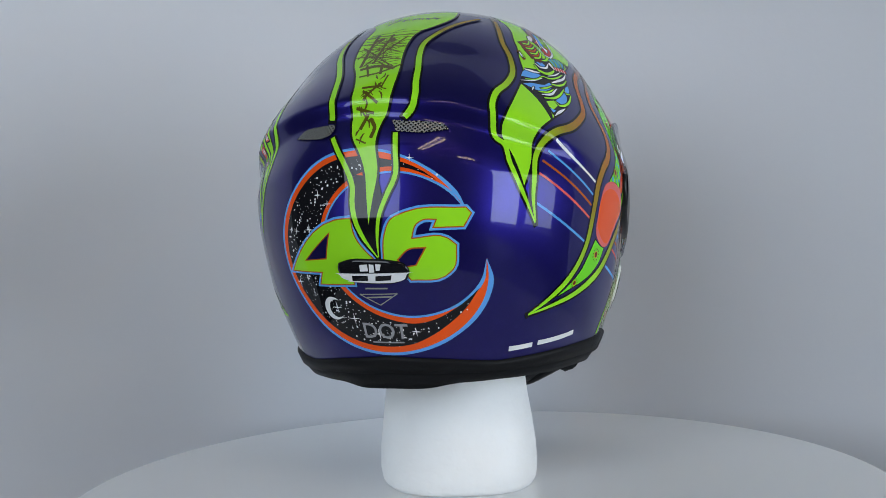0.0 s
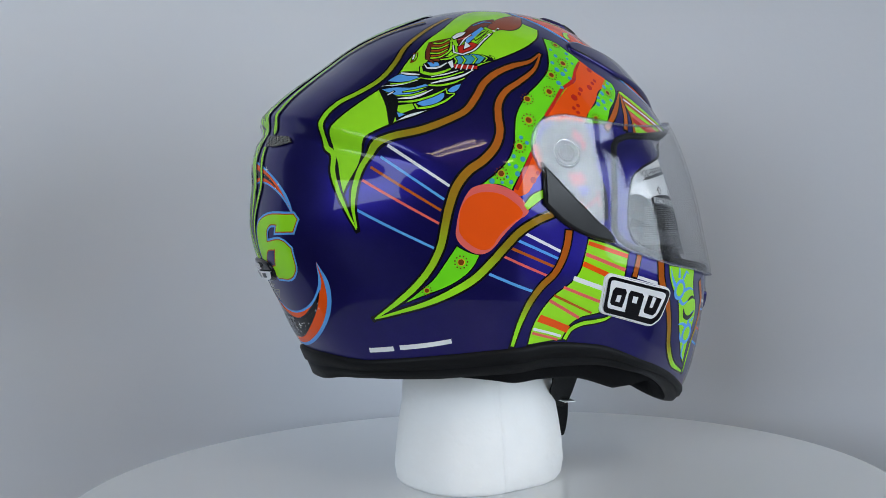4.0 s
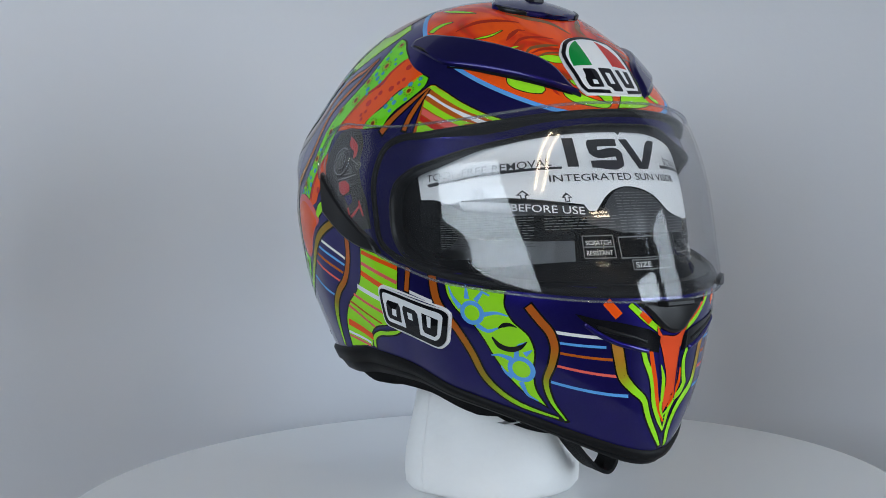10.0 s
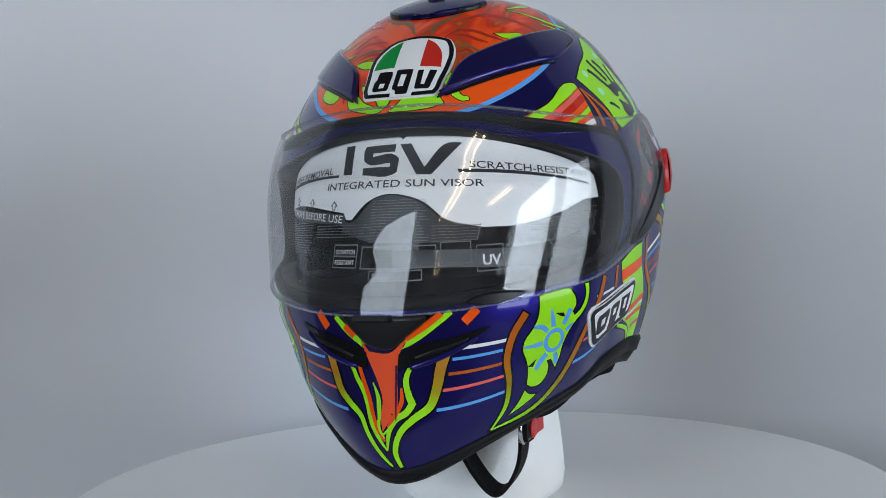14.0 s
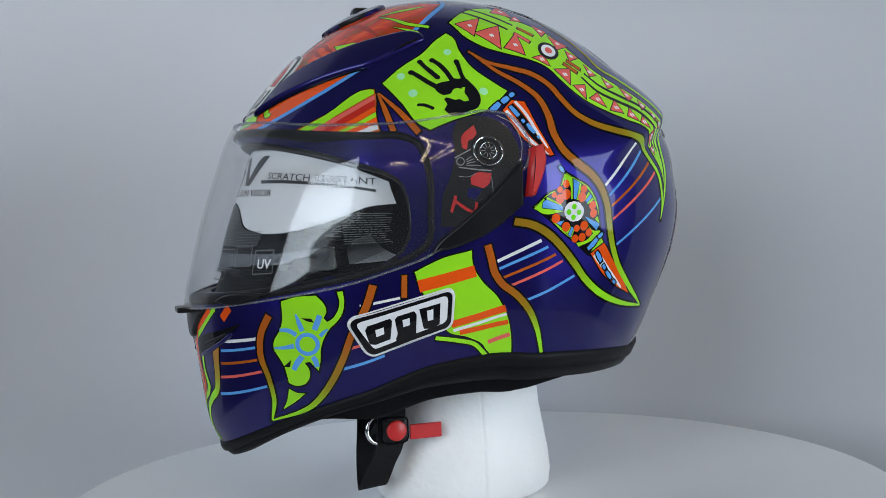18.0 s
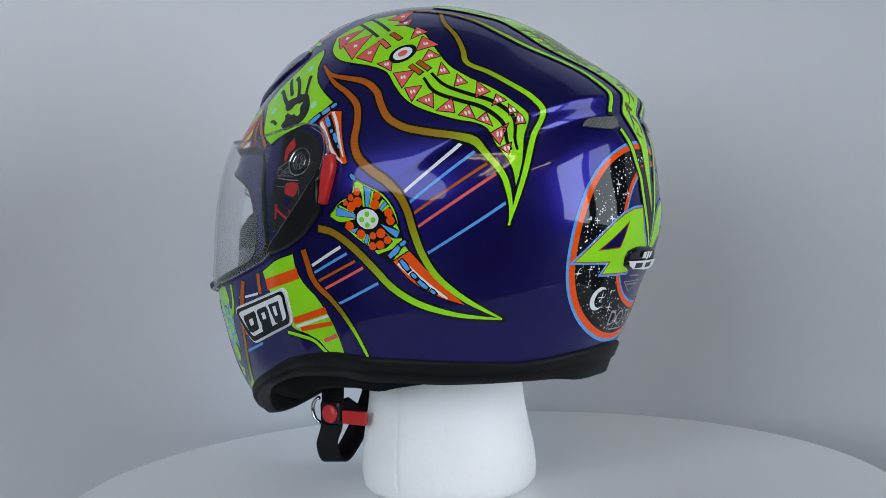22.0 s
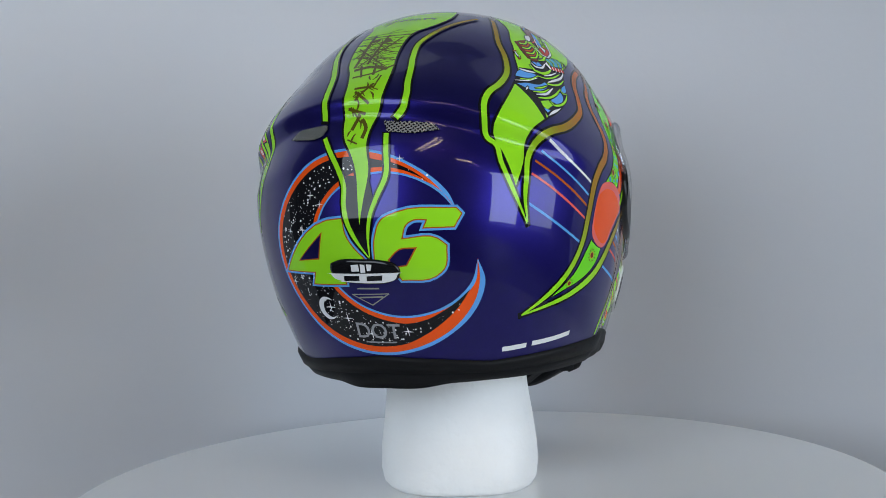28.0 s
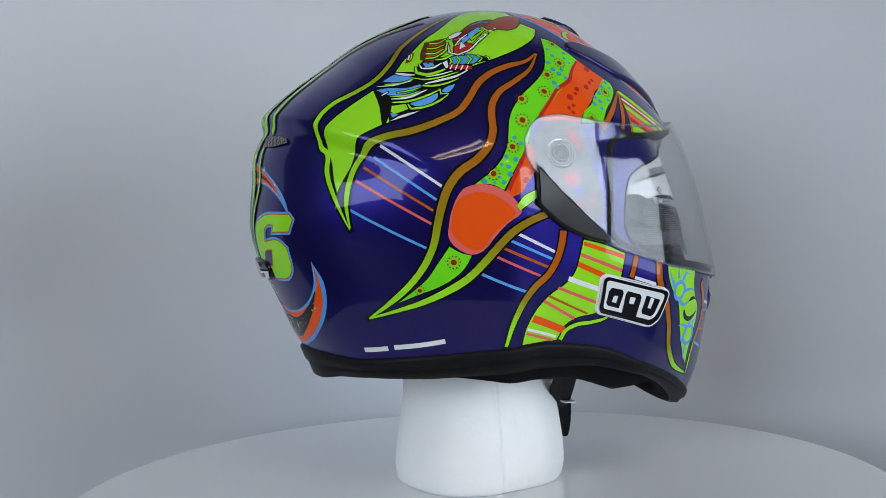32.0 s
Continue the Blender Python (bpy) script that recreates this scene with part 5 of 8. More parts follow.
# ---- left side ----
fill("painted_panel", LIME, 1, 0.54, [79.3, 59, 85.4, 62.9, 96.6, 66.6, 109.7, 67.7, 115.5, 60.7, 122.5, 57, 126.5, 54, 128.4, 50.5, 130.5, 46, 132.7, 41.9, 137.3, 36.8, 142.6, 31.7, 146.5, 26.4, 148.4, 23.3, 147.6, 19.1, 146.2, 13.4, 144.6, 7.7, 143.8, 14.2, 141.3, 18.8, 138, 22.7, 132.6, 25.1, 127.2, 28, 121.9, 31.4, 118.2, 35.2, 115.7, 38.9, 113.2, 42.6, 106.7, 45.7, 99.1, 47.6, 91, 49.7, 85.5, 52.5])
line("painted_stripe", FLAME2, 2, 0.53, [0.67, 0.93, 1.06, 1.2, 1.33, 1.33, 1.33, 1.2, 1.2, 1.06, 0.4], [137.5, 67.4, 136, 57.6, 138.1, 51.5, 138.5, 45.2, 138.3, 41.6, 143.3, 37, 147.4, 31.9, 150.7, 27.2, 151.9, 23.4, 149.9, 19.6, 147.3, 13.4, 144.9, 7.1, 142.7, 0.6])
line("painted_bar", BLACK, 2, 0, [0.83, 0.83], [88.2, 64.3, 105.9, 56.1])
line("painted_bar", BLACK, 2, 0, [0.83, 0.83], [91.4, 67.3, 110.7, 57.9])
line("painted_bar", BROWN, 2, 0.22, [1.1, 1.1], [111.9, 56.8, 116.5, 53.6])
line("painted_bar", SALMON, 2, 0.22, [1.1, 1.1], [107.7, 54.6, 112, 51.2])
line("painted_bar", BROWN, 2, 0.22, [1.09, 1.09], [121, 43.5, 124.4, 40.4])
line("painted_bar", BROWN, 2, 0.22, [1.09, 1.09], [123.5, 44.3, 126.9, 41.2])
line("painted_bar", BLACK, 2, 0, [0.66, 1.06, 1.06, 0.66], [125.1, 38.9, 127.7, 34.3, 133.6, 30.2, 138.9, 26.9, 142.7, 22.1, 144.5, 17.1])
line("painted_bar", BLACK, 2, 0, [0.66, 1.05, 1.05, 0.53], [127.5, 39.9, 130.5, 35.8, 136.3, 31.5, 141.6, 28, 144.9, 23.7, 145.9, 17])
film_mesh("painted_eye", dot_piece(BLACK, 3, 118.1, 47.9, 3.57, 2.75, 0.5, 20) + dot_piece(WHITE, 4, 118.1, 47.9, 2.47, 1.92, 0.5, 20) + dot_piece(SALMON, 5, 118.1, 47.9, 1.24, 0.96, 0.5, 16), shell)
tooth([82, 58.4, 95, 61, 88.4, 53.6], 88.5, 57.7, 0.14)
tooth([89.1, 54.7, 102.2, 57.6, 97.4, 49.1], 96.2, 53.8, 0.14)
tooth([99.1, 49.4, 108.2, 54.4, 106.3, 47], 104.5, 50.3, 0.14)
tooth([109.1, 46, 114.4, 46.7, 114.3, 43.1], 112.6, 45.3, 0.14)
tooth([115.5, 42, 122.2, 41.6, 118.5, 37.1], 118.7, 40.2, 0.14)
tooth([119.5, 36.7, 124.3, 36.5, 121.5, 32.5], 121.8, 35.2, 0.14)
tooth([123, 32.5, 127.4, 33.7, 127.2, 29.5], 125.9, 31.9, 0.13)
tooth([128.1, 28.4, 132.2, 31, 132.3, 27], 130.9, 28.8, 0.13)
tooth([133.3, 26.1, 135.9, 28.1, 136.7, 24.4], 135.3, 26.2, 0.13)
tooth([137.2, 24, 139.4, 25.4, 140.1, 22.2], 138.9, 23.9, 0.13)
tooth([139.9, 20.7, 143.7, 22.1, 142.2, 18.7], 141.9, 20.5, 0.13)
tooth([142.2, 17.9, 144.7, 18.7, 143.8, 16.3], 143.6, 17.6, 0.13)
tooth([106.3, 64.6, 122.3, 69.4, 116.3, 62], 115, 65.3, 0.14)
tooth([113, 60.4, 121, 62.9, 119.2, 59.6], 117.7, 61, 0.14)
tooth([123.2, 58, 127.7, 54.9, 121.1, 53.1], 124, 55.3, 0.14)
tooth([125.5, 53.2, 131, 48.9, 123.1, 48.1], 126.5, 50.1, 0.14)
tooth([127.4, 47.6, 130.8, 44.8, 124.8, 44.1], 127.7, 45.5, 0.14)
tooth([130.9, 42.6, 132.7, 38.9, 129.4, 38.9], 131, 40.1, 0.14)
tooth([134.9, 37.9, 136.9, 34.8, 133.5, 34.5], 135.1, 35.8, 0.13)
tooth([139.5, 34.4, 141.6, 30.9, 138, 29.9], 139.7, 31.7, 0.13)
tooth([142.9, 29.7, 144.5, 27.7, 141.2, 27], 142.9, 28.1, 0.13)
tooth([144.8, 26.5, 146.1, 24.5, 144.3, 24], 145.1, 25, 0.13)
tooth([146.2, 24.3, 147.7, 22.1, 145.4, 22], 146.5, 22.8, 0.13)
line("painted_stripe", FLAME, 2, 0.54, [0.41, 1.22, 1.62, 1.76, 1.76, 1.76, 1.62, 1.49, 1.22, 0.41], [84.2, 48.3, 89.9, 45.1, 98.4, 43, 105.5, 41, 110.1, 37.5, 112.3, 33, 114.5, 29.2, 118.7, 25.9, 125.4, 23.2, 132.6, 20.9, 137, 19.1, 139.6, 15.7, 141.6, 12.4, 142.9, 7.8, 143.2, 4.3, 142.9, 0.7])
line("painted_stripe", FLAME, 2, 0.56, [0.42, 1.26, 1.67, 1.95, 2.09, 1.95, 1.81, 1.81, 1.67, 1.4, 0.42], [84.2, 48.1, 92.7, 42.3, 99.6, 38.4, 104.1, 34.1, 105.3, 28.9, 105.2, 23.4, 106.7, 19.4, 110.4, 15.7, 114.5, 12.7, 117.8, 9.1, 119.8, 4.9, 121, 0.2, 122.9, -5.5, 125.6, -10.3, 131.7, -15.9, 142.8, -21.8])
line("painted_stripe", FLAME2, 2, 0.58, [2.03, 2.03, 2.03, 1.89, 1.74, 1.16, 0.44], [92.2, 1.7, 96.9, 0.7, 102, -2.2, 105.7, -5.4, 110.2, -10, 114.2, -14.2, 120.1, -18, 128.9, -20.7, 142.8, -21.8])
line("painted_line", WHITE, 1, 0, [0.74, 0.74], [133.3, 19.5, 119.1, 9.6])
line("painted_line", SKY, 1, 0, [0.67, 0.67], [136.3, 17.6, 120.2, 6.9])
line("painted_line", BROWN, 1, 0, [0.67, 0.67], [139.4, 14.9, 121, 4.2])
line("painted_line", SALMON, 1, 0, [0.68, 0.68], [141.1, 12.4, 122, 1])
line("painted_line", SKY, 1, 0, [0.68, 0.68], [142.6, 5.8, 124.2, -5.6])
line("painted_line", WHITE, 1, 0, [0.89, 0.89], [99.8, -3.6, 87.6, -9.1])
line("painted_line", SKY, 1, 0, [0.75, 0.75], [101.8, -5.4, 88.2, -11.2])
line("painted_line", BROWN, 1, 0, [0.74, 0.74], [104.2, -7.5, 89.3, -13.7])
line("painted_line", SALMON, 1, 0, [0.74, 0.74], [106.5, -9.3, 91.4, -16])
line("painted_line", SKY, 1, 0, [0.74, 0.74], [110.6, -13.4, 96.1, -20])
line("painted_stripe", FLAME, 2, 0.48, [2.08, 2.08, 1.93, 1.78, 1.34, 0.89], [84.8, -4.4, 85.8, -8.2, 86.8, -12.1, 89, -15.3, 93.3, -18.4, 97.4, -22.6, 100.8, -28.1, 103.7, -34.7])
fill("painted_panel", LIME, 1, 0.47, [64.5, -10.6, 72.3, -7.4, 80.2, -5.7, 80.6, -10, 83, -14.2, 87.8, -19, 91.2, -24.7, 93, -30.4, 93.8, -35.6, 86, -36, 84.2, -32.9, 79.3, -30.2, 72.9, -27.8, 70.7, -22, 66, -15.6])
line("painted_line", ORANGE, 2, 0, [3.26, 3.26], [65.4, -14.5, 81.2, -11.4])
line("painted_line", ORANGE, 2, 0, [2.07, 2.07], [74.1, -25.9, 90.5, -22.3])
line("painted_line", WHITE, 3, 0, [0.89, 0.74], [74.6, -27.7, 90.9, -24])
line("painted_line", ORANGE, 2, 0, [1.48, 1.33], [76.5, -28.5, 91.6, -26.3])
line("painted_line", SALMON, 2, 0, [1.18, 1.18], [85.7, -32.1, 92.5, -29.9])
line("painted_stripe", LIME, 2, 0.47, [1.03, 1.17, 1.17, 1.17], [69.2, -29.2, 75.8, -30.7, 81.1, -32.2, 85.3, -35.9])
fill("painted_panel", LIME, 1, 0.45, [55.4, 38.7, 60.5, 43.3, 67.7, 47.7, 72.9, 52.2, 76.9, 54.5, 79.2, 53.1, 81, 48.3, 84.3, 43.5, 89.8, 39.4, 94.5, 36.3, 87.3, 30.8, 83.2, 29.8, 76, 28, 70, 25.9, 66.7, 27.5, 62.2, 32.6])
fill("painted_palm", BLACK, 3, 0, [71.8, 38.2, 73.9, 38.9, 76.6, 39.5, 77.3, 40.2, 79.4, 39.9, 81, 40.2, 81.8, 39.9, 83.1, 38.7, 84.6, 36.8, 85.3, 34.6, 84.8, 32.4, 83.2, 30.9, 81.2, 30.4, 79.2, 29.5, 76.8, 29.3, 75.3, 29.8, 74.2, 30.8, 75.2, 32.4, 74.3, 33.8, 75, 34.4, 76.2, 34.1, 77.5, 33.7, 79, 33.8, 80.4, 33.2, 81.6, 33.4, 81.5, 34.3, 80.7, 35.6, 81.1, 37.4, 80.2, 37.4, 79.8, 36.9, 78.4, 37.1, 77.2, 36.6, 76.5, 35.6, 74.2, 35, 72.6, 35.9, 71.8, 36.9])
line("painted_finger", BLACK, 3, 0, [1.11, 1.25, 1.25, 1.39], [64.1, 42, 65.9, 41.1, 69.5, 39, 72.1, 37.6])
line("painted_finger", BLACK, 3, 0, [1.11, 1.11, 1.24, 1.24], [66.9, 45, 68.1, 43.9, 70.7, 41.9, 72.6, 40.4])
line("painted_finger", BLACK, 3, 0, [1.11, 1.25, 1.25, 1.25], [71.1, 45.5, 73, 44.4, 75.4, 42.2, 77.2, 39.6])
line("painted_finger", BLACK, 3, 0, [1.25, 1.11, 0.97, 1.11], [79.3, 45.1, 79.9, 43.3, 80.4, 41.3, 80.9, 39.9])
line("painted_finger", BLACK, 3, 0, [0.69, 0.97, 0.83], [66.7, 32.3, 68.4, 32.2, 70.9, 31.3])
spots("painted_finger", BLACK, 3, [64.1, 41.8, 0.69, 66.9, 45, 0.69, 72.6, 40.4, 0.72, 71.1, 45.4, 0.72, 79.4, 45, 0.69, 66.9, 32.2, 0.41, 70.8, 31.3, 0.5])
spots("painted_glint_field", PALE, 2, [76.6, 48, 0.98, 61, 40.7, 1, 65.1, 35.7, 1.14, 86.7, 36.2, 1.13])
line("painted_stripe", BROWN, 2, 0.34, [0.43, 1.28, 1.42], [54.5, 35.7, 57.3, 31.1, 60.1, 25.4])
line("painted_stripe", BROWN, 2, 0.34, [0.43, 1.28, 1.56], [54.8, 35.7, 61.4, 30.5, 66.9, 25.2])
fill("painted_panel", BROWN, 1, 0.35, [51.3, 37, 53.2, 36.9, 54.2, 34.6, 55.2, 29, 56.6, 25.2, 52.2, 24.6, 33.5, 24.6, 31.2, 25, 40.2, 29.7])
fill("painted_stripe", LIME, 2, 0, [51.5, 36.9, 53, 36.8, 53.4, 35.6, 45.5, 30.7, 35.8, 25.1, 32.2, 24.9, 40.2, 29.6])
fill("painted_stripe", SALMON, 2, 0, [53.5, 35.2, 54.1, 34, 45.9, 28.9, 38.7, 24.75, 36.4, 24.8, 45.5, 30.2])
fill("painted_stripe", RED, 2, 0, [54, 33.9, 54.5, 32, 47.3, 27.6, 41.6, 24.75, 39, 24.75, 46, 28.8])
fill("painted_stripe", ORANGE, 2, 0, [54.4, 31.8, 54.9, 30.6, 49.5, 27.3, 44.4, 24.75, 42, 24.75, 47.4, 27.5])
fill("painted_stripe", LIME, 2, 0, [54.9, 30.3, 55.2, 29, 50.4, 26.3, 46.2, 24.75, 44.4, 24.75, 49.8, 27.2])
fill("painted_stripe", ORANGE, 2, 0, [55.2, 28.8, 55.6, 27.4, 49.5, 24.75, 46.8, 24.75])
fill("painted_stripe", WHITE, 2, 0, [55.6, 27.2, 56.1, 25.8, 52.4, 24.75, 50, 24.75])
fill("painted_panel", LIME, 1, 0.46, [97.4, 5.2, 102.1, 8.7, 104.7, 9.3, 106.2, 13.6, 109.4, 11.8, 113.6, 9.5, 116.5, 5.2, 117.6, 0.3, 119, -4, 121.9, -7, 115.4, -7.9, 110.9, -4.8, 105.7, -1.4, 101.3, 2.4])
fill("painted_flower", BLACK, 1.6, 0, [105.9, 13.3, 108.7, 11.9, 112, 10.1, 114.9, 7.3, 116.2, 4.9, 117.3, 1.8, 118.1, -1.4, 118.5, -3.1, 114.6, -8.3, 110.4, -4.6, 107.6, -2.3, 105.1, -0.2, 103.1, 1.1, 97.6, 4.7, 100.9, 7.9, 103.2, 8.9, 105.7, 10.9])
fill("painted_petal", LIME, 2, 0.13, [105.9, 13.4, 108.4, 12.1, 108.5, 6.7, 108, 6.8, 107.4, 10.7, 106, 11.8])
fill("painted_petal", LIME, 2, 0.14, [97.4, 4.8, 99.9, 7.1, 105.5, 4.9, 105.5, 3.7, 100.1, 3.3])
fill("painted_petal", LIME, 2, 0.14, [100.8, 7.6, 105.3, 5.4, 105.2, 4.9, 100.7, 7])
fill("painted_petal", SKY, 3, 0.14, [99.8, 6.4, 100.7, 6.9, 105.6, 4.9, 105.6, 4, 99.6, 4.9])
fill("painted_petal", SKY, 3, 0.13, [108.7, 11.7, 110.6, 10.8, 109.6, 6.7, 108.8, 6.7])
fill("painted_petal", LIME, 2, 0.13, [110.7, 10.6, 111.2, 10.3, 110.4, 6.4, 109.7, 6.5])
fill("painted_petal", SKY, 3, 0.13, [114.1, 7.8, 114.7, 7.1, 113, 5.6, 112.5, 6.1])
fill("painted_petal", LIME, 2, 0.13, [114.8, 6.9, 115.3, 6.4, 113.3, 5.2, 113, 5.5])
fill("painted_petal", LIME, 2, 0.13, [113.5, 8.3, 114, 7.9, 112.4, 6, 112.1, 6.4])
fill("painted_petal", SKY, 3, 0.14, [112.6, 2.2, 117.6, 0.1, 116.7, -1.5, 114, 0.7])
fill("painted_petal", LIME, 2, 0.14, [115.9, 1.4, 116.8, 2.1, 117.6, 0.2])
fill("painted_petal", LIME, 2, 0.14, [112.5, 1.4, 115.9, -1.6, 117.9, -1.6, 118.5, -3, 114.7, -4.5, 111.2, -5.7, 110.4, -4.7, 113.7, -4, 115.7, -2.3])
fill("painted_petal", SKY, 3, 0.14, [103.6, 0.9, 106.1, 1.4, 105.1, 0.1])
fill("painted_petal", SKY, 3, 0.14, [108.6, -0.3, 109.2, -0.7, 108.4, -3, 107.6, -2.4])
fill("painted_petal", LIME, 2, 0.14, [108.1, -0.2, 108.6, -0.4, 107.5, -2.3, 107, -1.8])
fill("painted_petal", LIME, 2, 0.14, [109.3, -0.7, 109.6, -0.9, 108.8, -3.1, 108.5, -3])
spots("painted_petal", ORANGE, 3, [106.5, 10.6, 1.04, 106.5, 8, 1.38, 104.6, 6.9, 1.28, 102.9, 8, 0.77, 104.6, 9.2, 0.86, 112, 9.1, 1.03, 111.4, 7.1, 1.27, 114.9, 4.9, 1.15, 115.3, 2.9, 1.16, 103.6, 2, 1.31, 106.8, -0.3, 1.31, 110.2, -0.8, 0.96, 112.5, -0.2, 1.29, 109.9, -3.5, 1.08, 112.1, -3.2, 1.19, 114.2, -2, 1.07])
fill("painted_centre", WHITE, 4, 0, [112.1, 3.3, 112, 2.9, 111.9, 2.5, 111.6, 2.1, 111.4, 1.8, 111, 1.5, 110.7, 1.3, 110.2, 1.1, 109.8, 1.1, 109.3, 1, 108.8, 1, 108.3, 1.1, 107.9, 1.2, 107.5, 1.5, 107.1, 1.7, 106.7, 2, 106.5, 2.4, 106.2, 2.7, 106.1, 3.1, 106, 3.5, 106, 3.9, 106.1, 4.3, 106.2, 4.7, 106.4, 5.1, 106.7, 5.4, 107.1, 5.7, 107.4, 5.9, 107.9, 6, 108.3, 6.1, 108.8, 6.2, 109.3, 6.1, 109.7, 6, 110.2, 5.9, 110.6, 5.7, 111, 5.5, 111.3, 5.1, 111.6, 4.8, 111.8, 4.5, 112, 4.1, 112.1, 3.7])
spots("painted_centre", GREEN, 5, [109, 4.8, 0.73, 107.4, 3.5, 0.73, 110.6, 3.3, 0.73, 108.9, 2.1, 0.73])
fill("painted_band", ORANGE, 2, 0.34, [115.4, -7.6, 119.8, -4.9, 124.8, -10.6, 133.3, -18.4, 125.4, -15.9, 120.3, -12.9])
line("painted_band", WHITE, 3, 0, [2.29, 1.72, 0.43], [117.1, -7.6, 121.8, -12, 129, -16.9])
line("painted_bead", SKY, 4, 0.35, [0.86, 1.3, 0.86], [117.4, -7.2, 118.3, -8.4, 119.3, -9.8])
line("painted_bead", SKY, 4, 0.34, [0.72, 1.01, 0.72], [120.1, -10.6, 120.6, -11.2, 121.2, -11.8])
line("painted_bead", SKY, 4, 0.34, [0.86, 1.15, 0.72], [121.7, -12.5, 122.7, -13.4, 123.9, -14.4])
line("painted_bead", SKY, 4, 0.34, [0.71, 0.86, 0.57], [124.8, -14.9, 125.4, -15.3, 125.9, -15.7])
line("painted_bead", SKY, 3, 0.35, [1.01, 1.44, 1.01], [114.3, -6.4, 116.1, -4.9, 117.2, -3.7])
line("painted_bead", SKY, 3, 0.34, [0.71, 1.14, 0.71], [117.5, -3.4, 118.4, -2.8, 118.9, -2.3])
fill("painted_band", ORANGE, 2, 0.34, [91.4, 30.6, 94.9, 33.5, 99, 32.9, 100.8, 25.7, 103.6, 18, 102.4, 17.8, 97.2, 21.6, 94, 25.9])
line("painted_band", WHITE, 3, 0, [0.98, 0.84, 0.84, 0.42], [92.3, 30.4, 94.9, 26.8, 97.9, 22.1, 102.1, 18.1])
line("painted_band", WHITE, 3, 0, [0.84, 0.84, 0.84, 0.42], [95.9, 33.1, 98.3, 29.3, 100.2, 24.3, 102.2, 19.8])
line("painted_band", BLACK, 4, 0, [2.1, 2.1, 1.82, 0.42], [94, 32, 96.7, 27.9, 99, 23.4, 101.2, 19.6])
line("painted_bead", SKY, 5, 0, [0.98, 1.27, 1.13], [93.9, 31.7, 94.8, 30.3, 95.8, 28.8])
line("painted_bead", SKY, 5, 0, [0.84, 0.84], [96.6, 27.9, 97.1, 27])
line("painted_bead", SKY, 5, 0, [0.84, 1.12, 0.84], [97.9, 26.7, 98.6, 25.3, 99.5, 24])
line("painted_bead", SKY, 5, 0, [0.7, 0.7], [100, 23.2, 100.4, 22.4])
line("painted_bead", SKY, 3, 0.34, [1.13, 1.55, 1.13], [87.7, 30.5, 89.2, 31.4, 90.9, 32.7])
line("painted_bead", SKY, 3, 0.34, [1.13, 1.55, 1.13], [91.7, 32.8, 92.9, 33.6, 94.2, 34.3])
line("painted_bead", SKY, 3, 0.34, [0.85, 1.27, 0.85], [94.7, 34.6, 95.6, 35.1, 96.5, 35.5])
line("painted_bead", SKY, 3, 0.33, [0.69, 1.11, 0.42], [104.7, 15, 105.4, 14.2, 106, 13.5])
fill("painted_panel", LIME, 1, 0.42, [32.4, -14.3, 35.9, -13.7, 40.7, -13.8, 42.2, -15.5, 42.8, -17.5, 41.9, -19.1, 42.5, -20.1, 43.9, -19.5, 45.4, -17.9, 46.1, -15.8, 45.7, -13.4, 47.1, -13.4, 47.2, -15.9, 46.6, -18.2, 44.9, -20.3, 42.9, -21.7, 41.8, -22.8, 40.5, -24.5, 39.6, -26.2, 38.8, -28.9, 37.8, -30.9, 37.2, -30, 36.3, -28.6, 35, -28.5, 35.6, -30.4, 35.2, -31.9, 33.4, -33.2, 31.1, -33, 29.8, -32.1, 29.9, -30.6, 29.9, -28.6, 29.3, -26.6, 28.5, -24.3, 28.8, -23, 30.9, -20.6, 32.1, -18.5, 32.4, -16.4])
fill("painted_panel", LIME, 1, 0.3, [29.3, -33.3, 30.7, -34.6, 32.7, -35.3, 29.6, -36.5, 25.5, -37.5, 27.7, -35.6])
fill("painted_mark", BLACK, 3, 0, [36.6, -18.4, 39, -18.8, 39.5, -19.8, 38, -19.3])
fill("painted_mark", BLACK, 3, 0, [29.8, -28.4, 32, -27.3, 31.2, -28.8])
film_mesh("painted_sun", dot_piece(SKY, 2, 36.8, -24.5, 2.68, n=24) + dot_piece(LIME, 2.5, 36.8, -24.5, 1.76, n=20), shell)
line("painted_ray", SKY, 2, 0, [0.39, 1.05, 1.18], [35.5, -17.4, 36, -19.6, 36.3, -21.4])
line("painted_ray", SKY, 2, 0, [1.2, 1.33, 1.2], [41.1, -18.3, 40.3, -19.8, 39.2, -21.5])
line("painted_ray", SKY, 2, 0, [0.65, 1.03, 1.03], [31, -20.4, 33.1, -20.8, 34.7, -22])
line("painted_ray", SKY, 2, 0, [0.38, 0.77, 1.15], [28.6, -24.1, 31.1, -24.4, 33.5, -24.4])
line("painted_ray", SKY, 2, 0, [1.02, 1.28, 1.28], [31.9, -29.6, 33, -28.4, 34.8, -27])
line("painted_ray", SKY, 2, 0, [1.04, 1.17, 1.04], [37.7, -30, 37.7, -28.7, 37.3, -27.5])
line("painted_ray", SKY, 2, 0, [0.4, 0.8, 0.93], [42.4, -21.8, 41.4, -22.3, 40.2, -23.1])
line("painted_stripe", FLAME, 2, 0.39, [1.85, 1.72, 1.48, 1.48, 1.35, 1.11, 0.37], [54.2, -12.8, 52.3, -17.5, 47.8, -23.9, 44.1, -29.8, 38.9, -35.2, 32.3, -38.8, 21.1, -39.2])
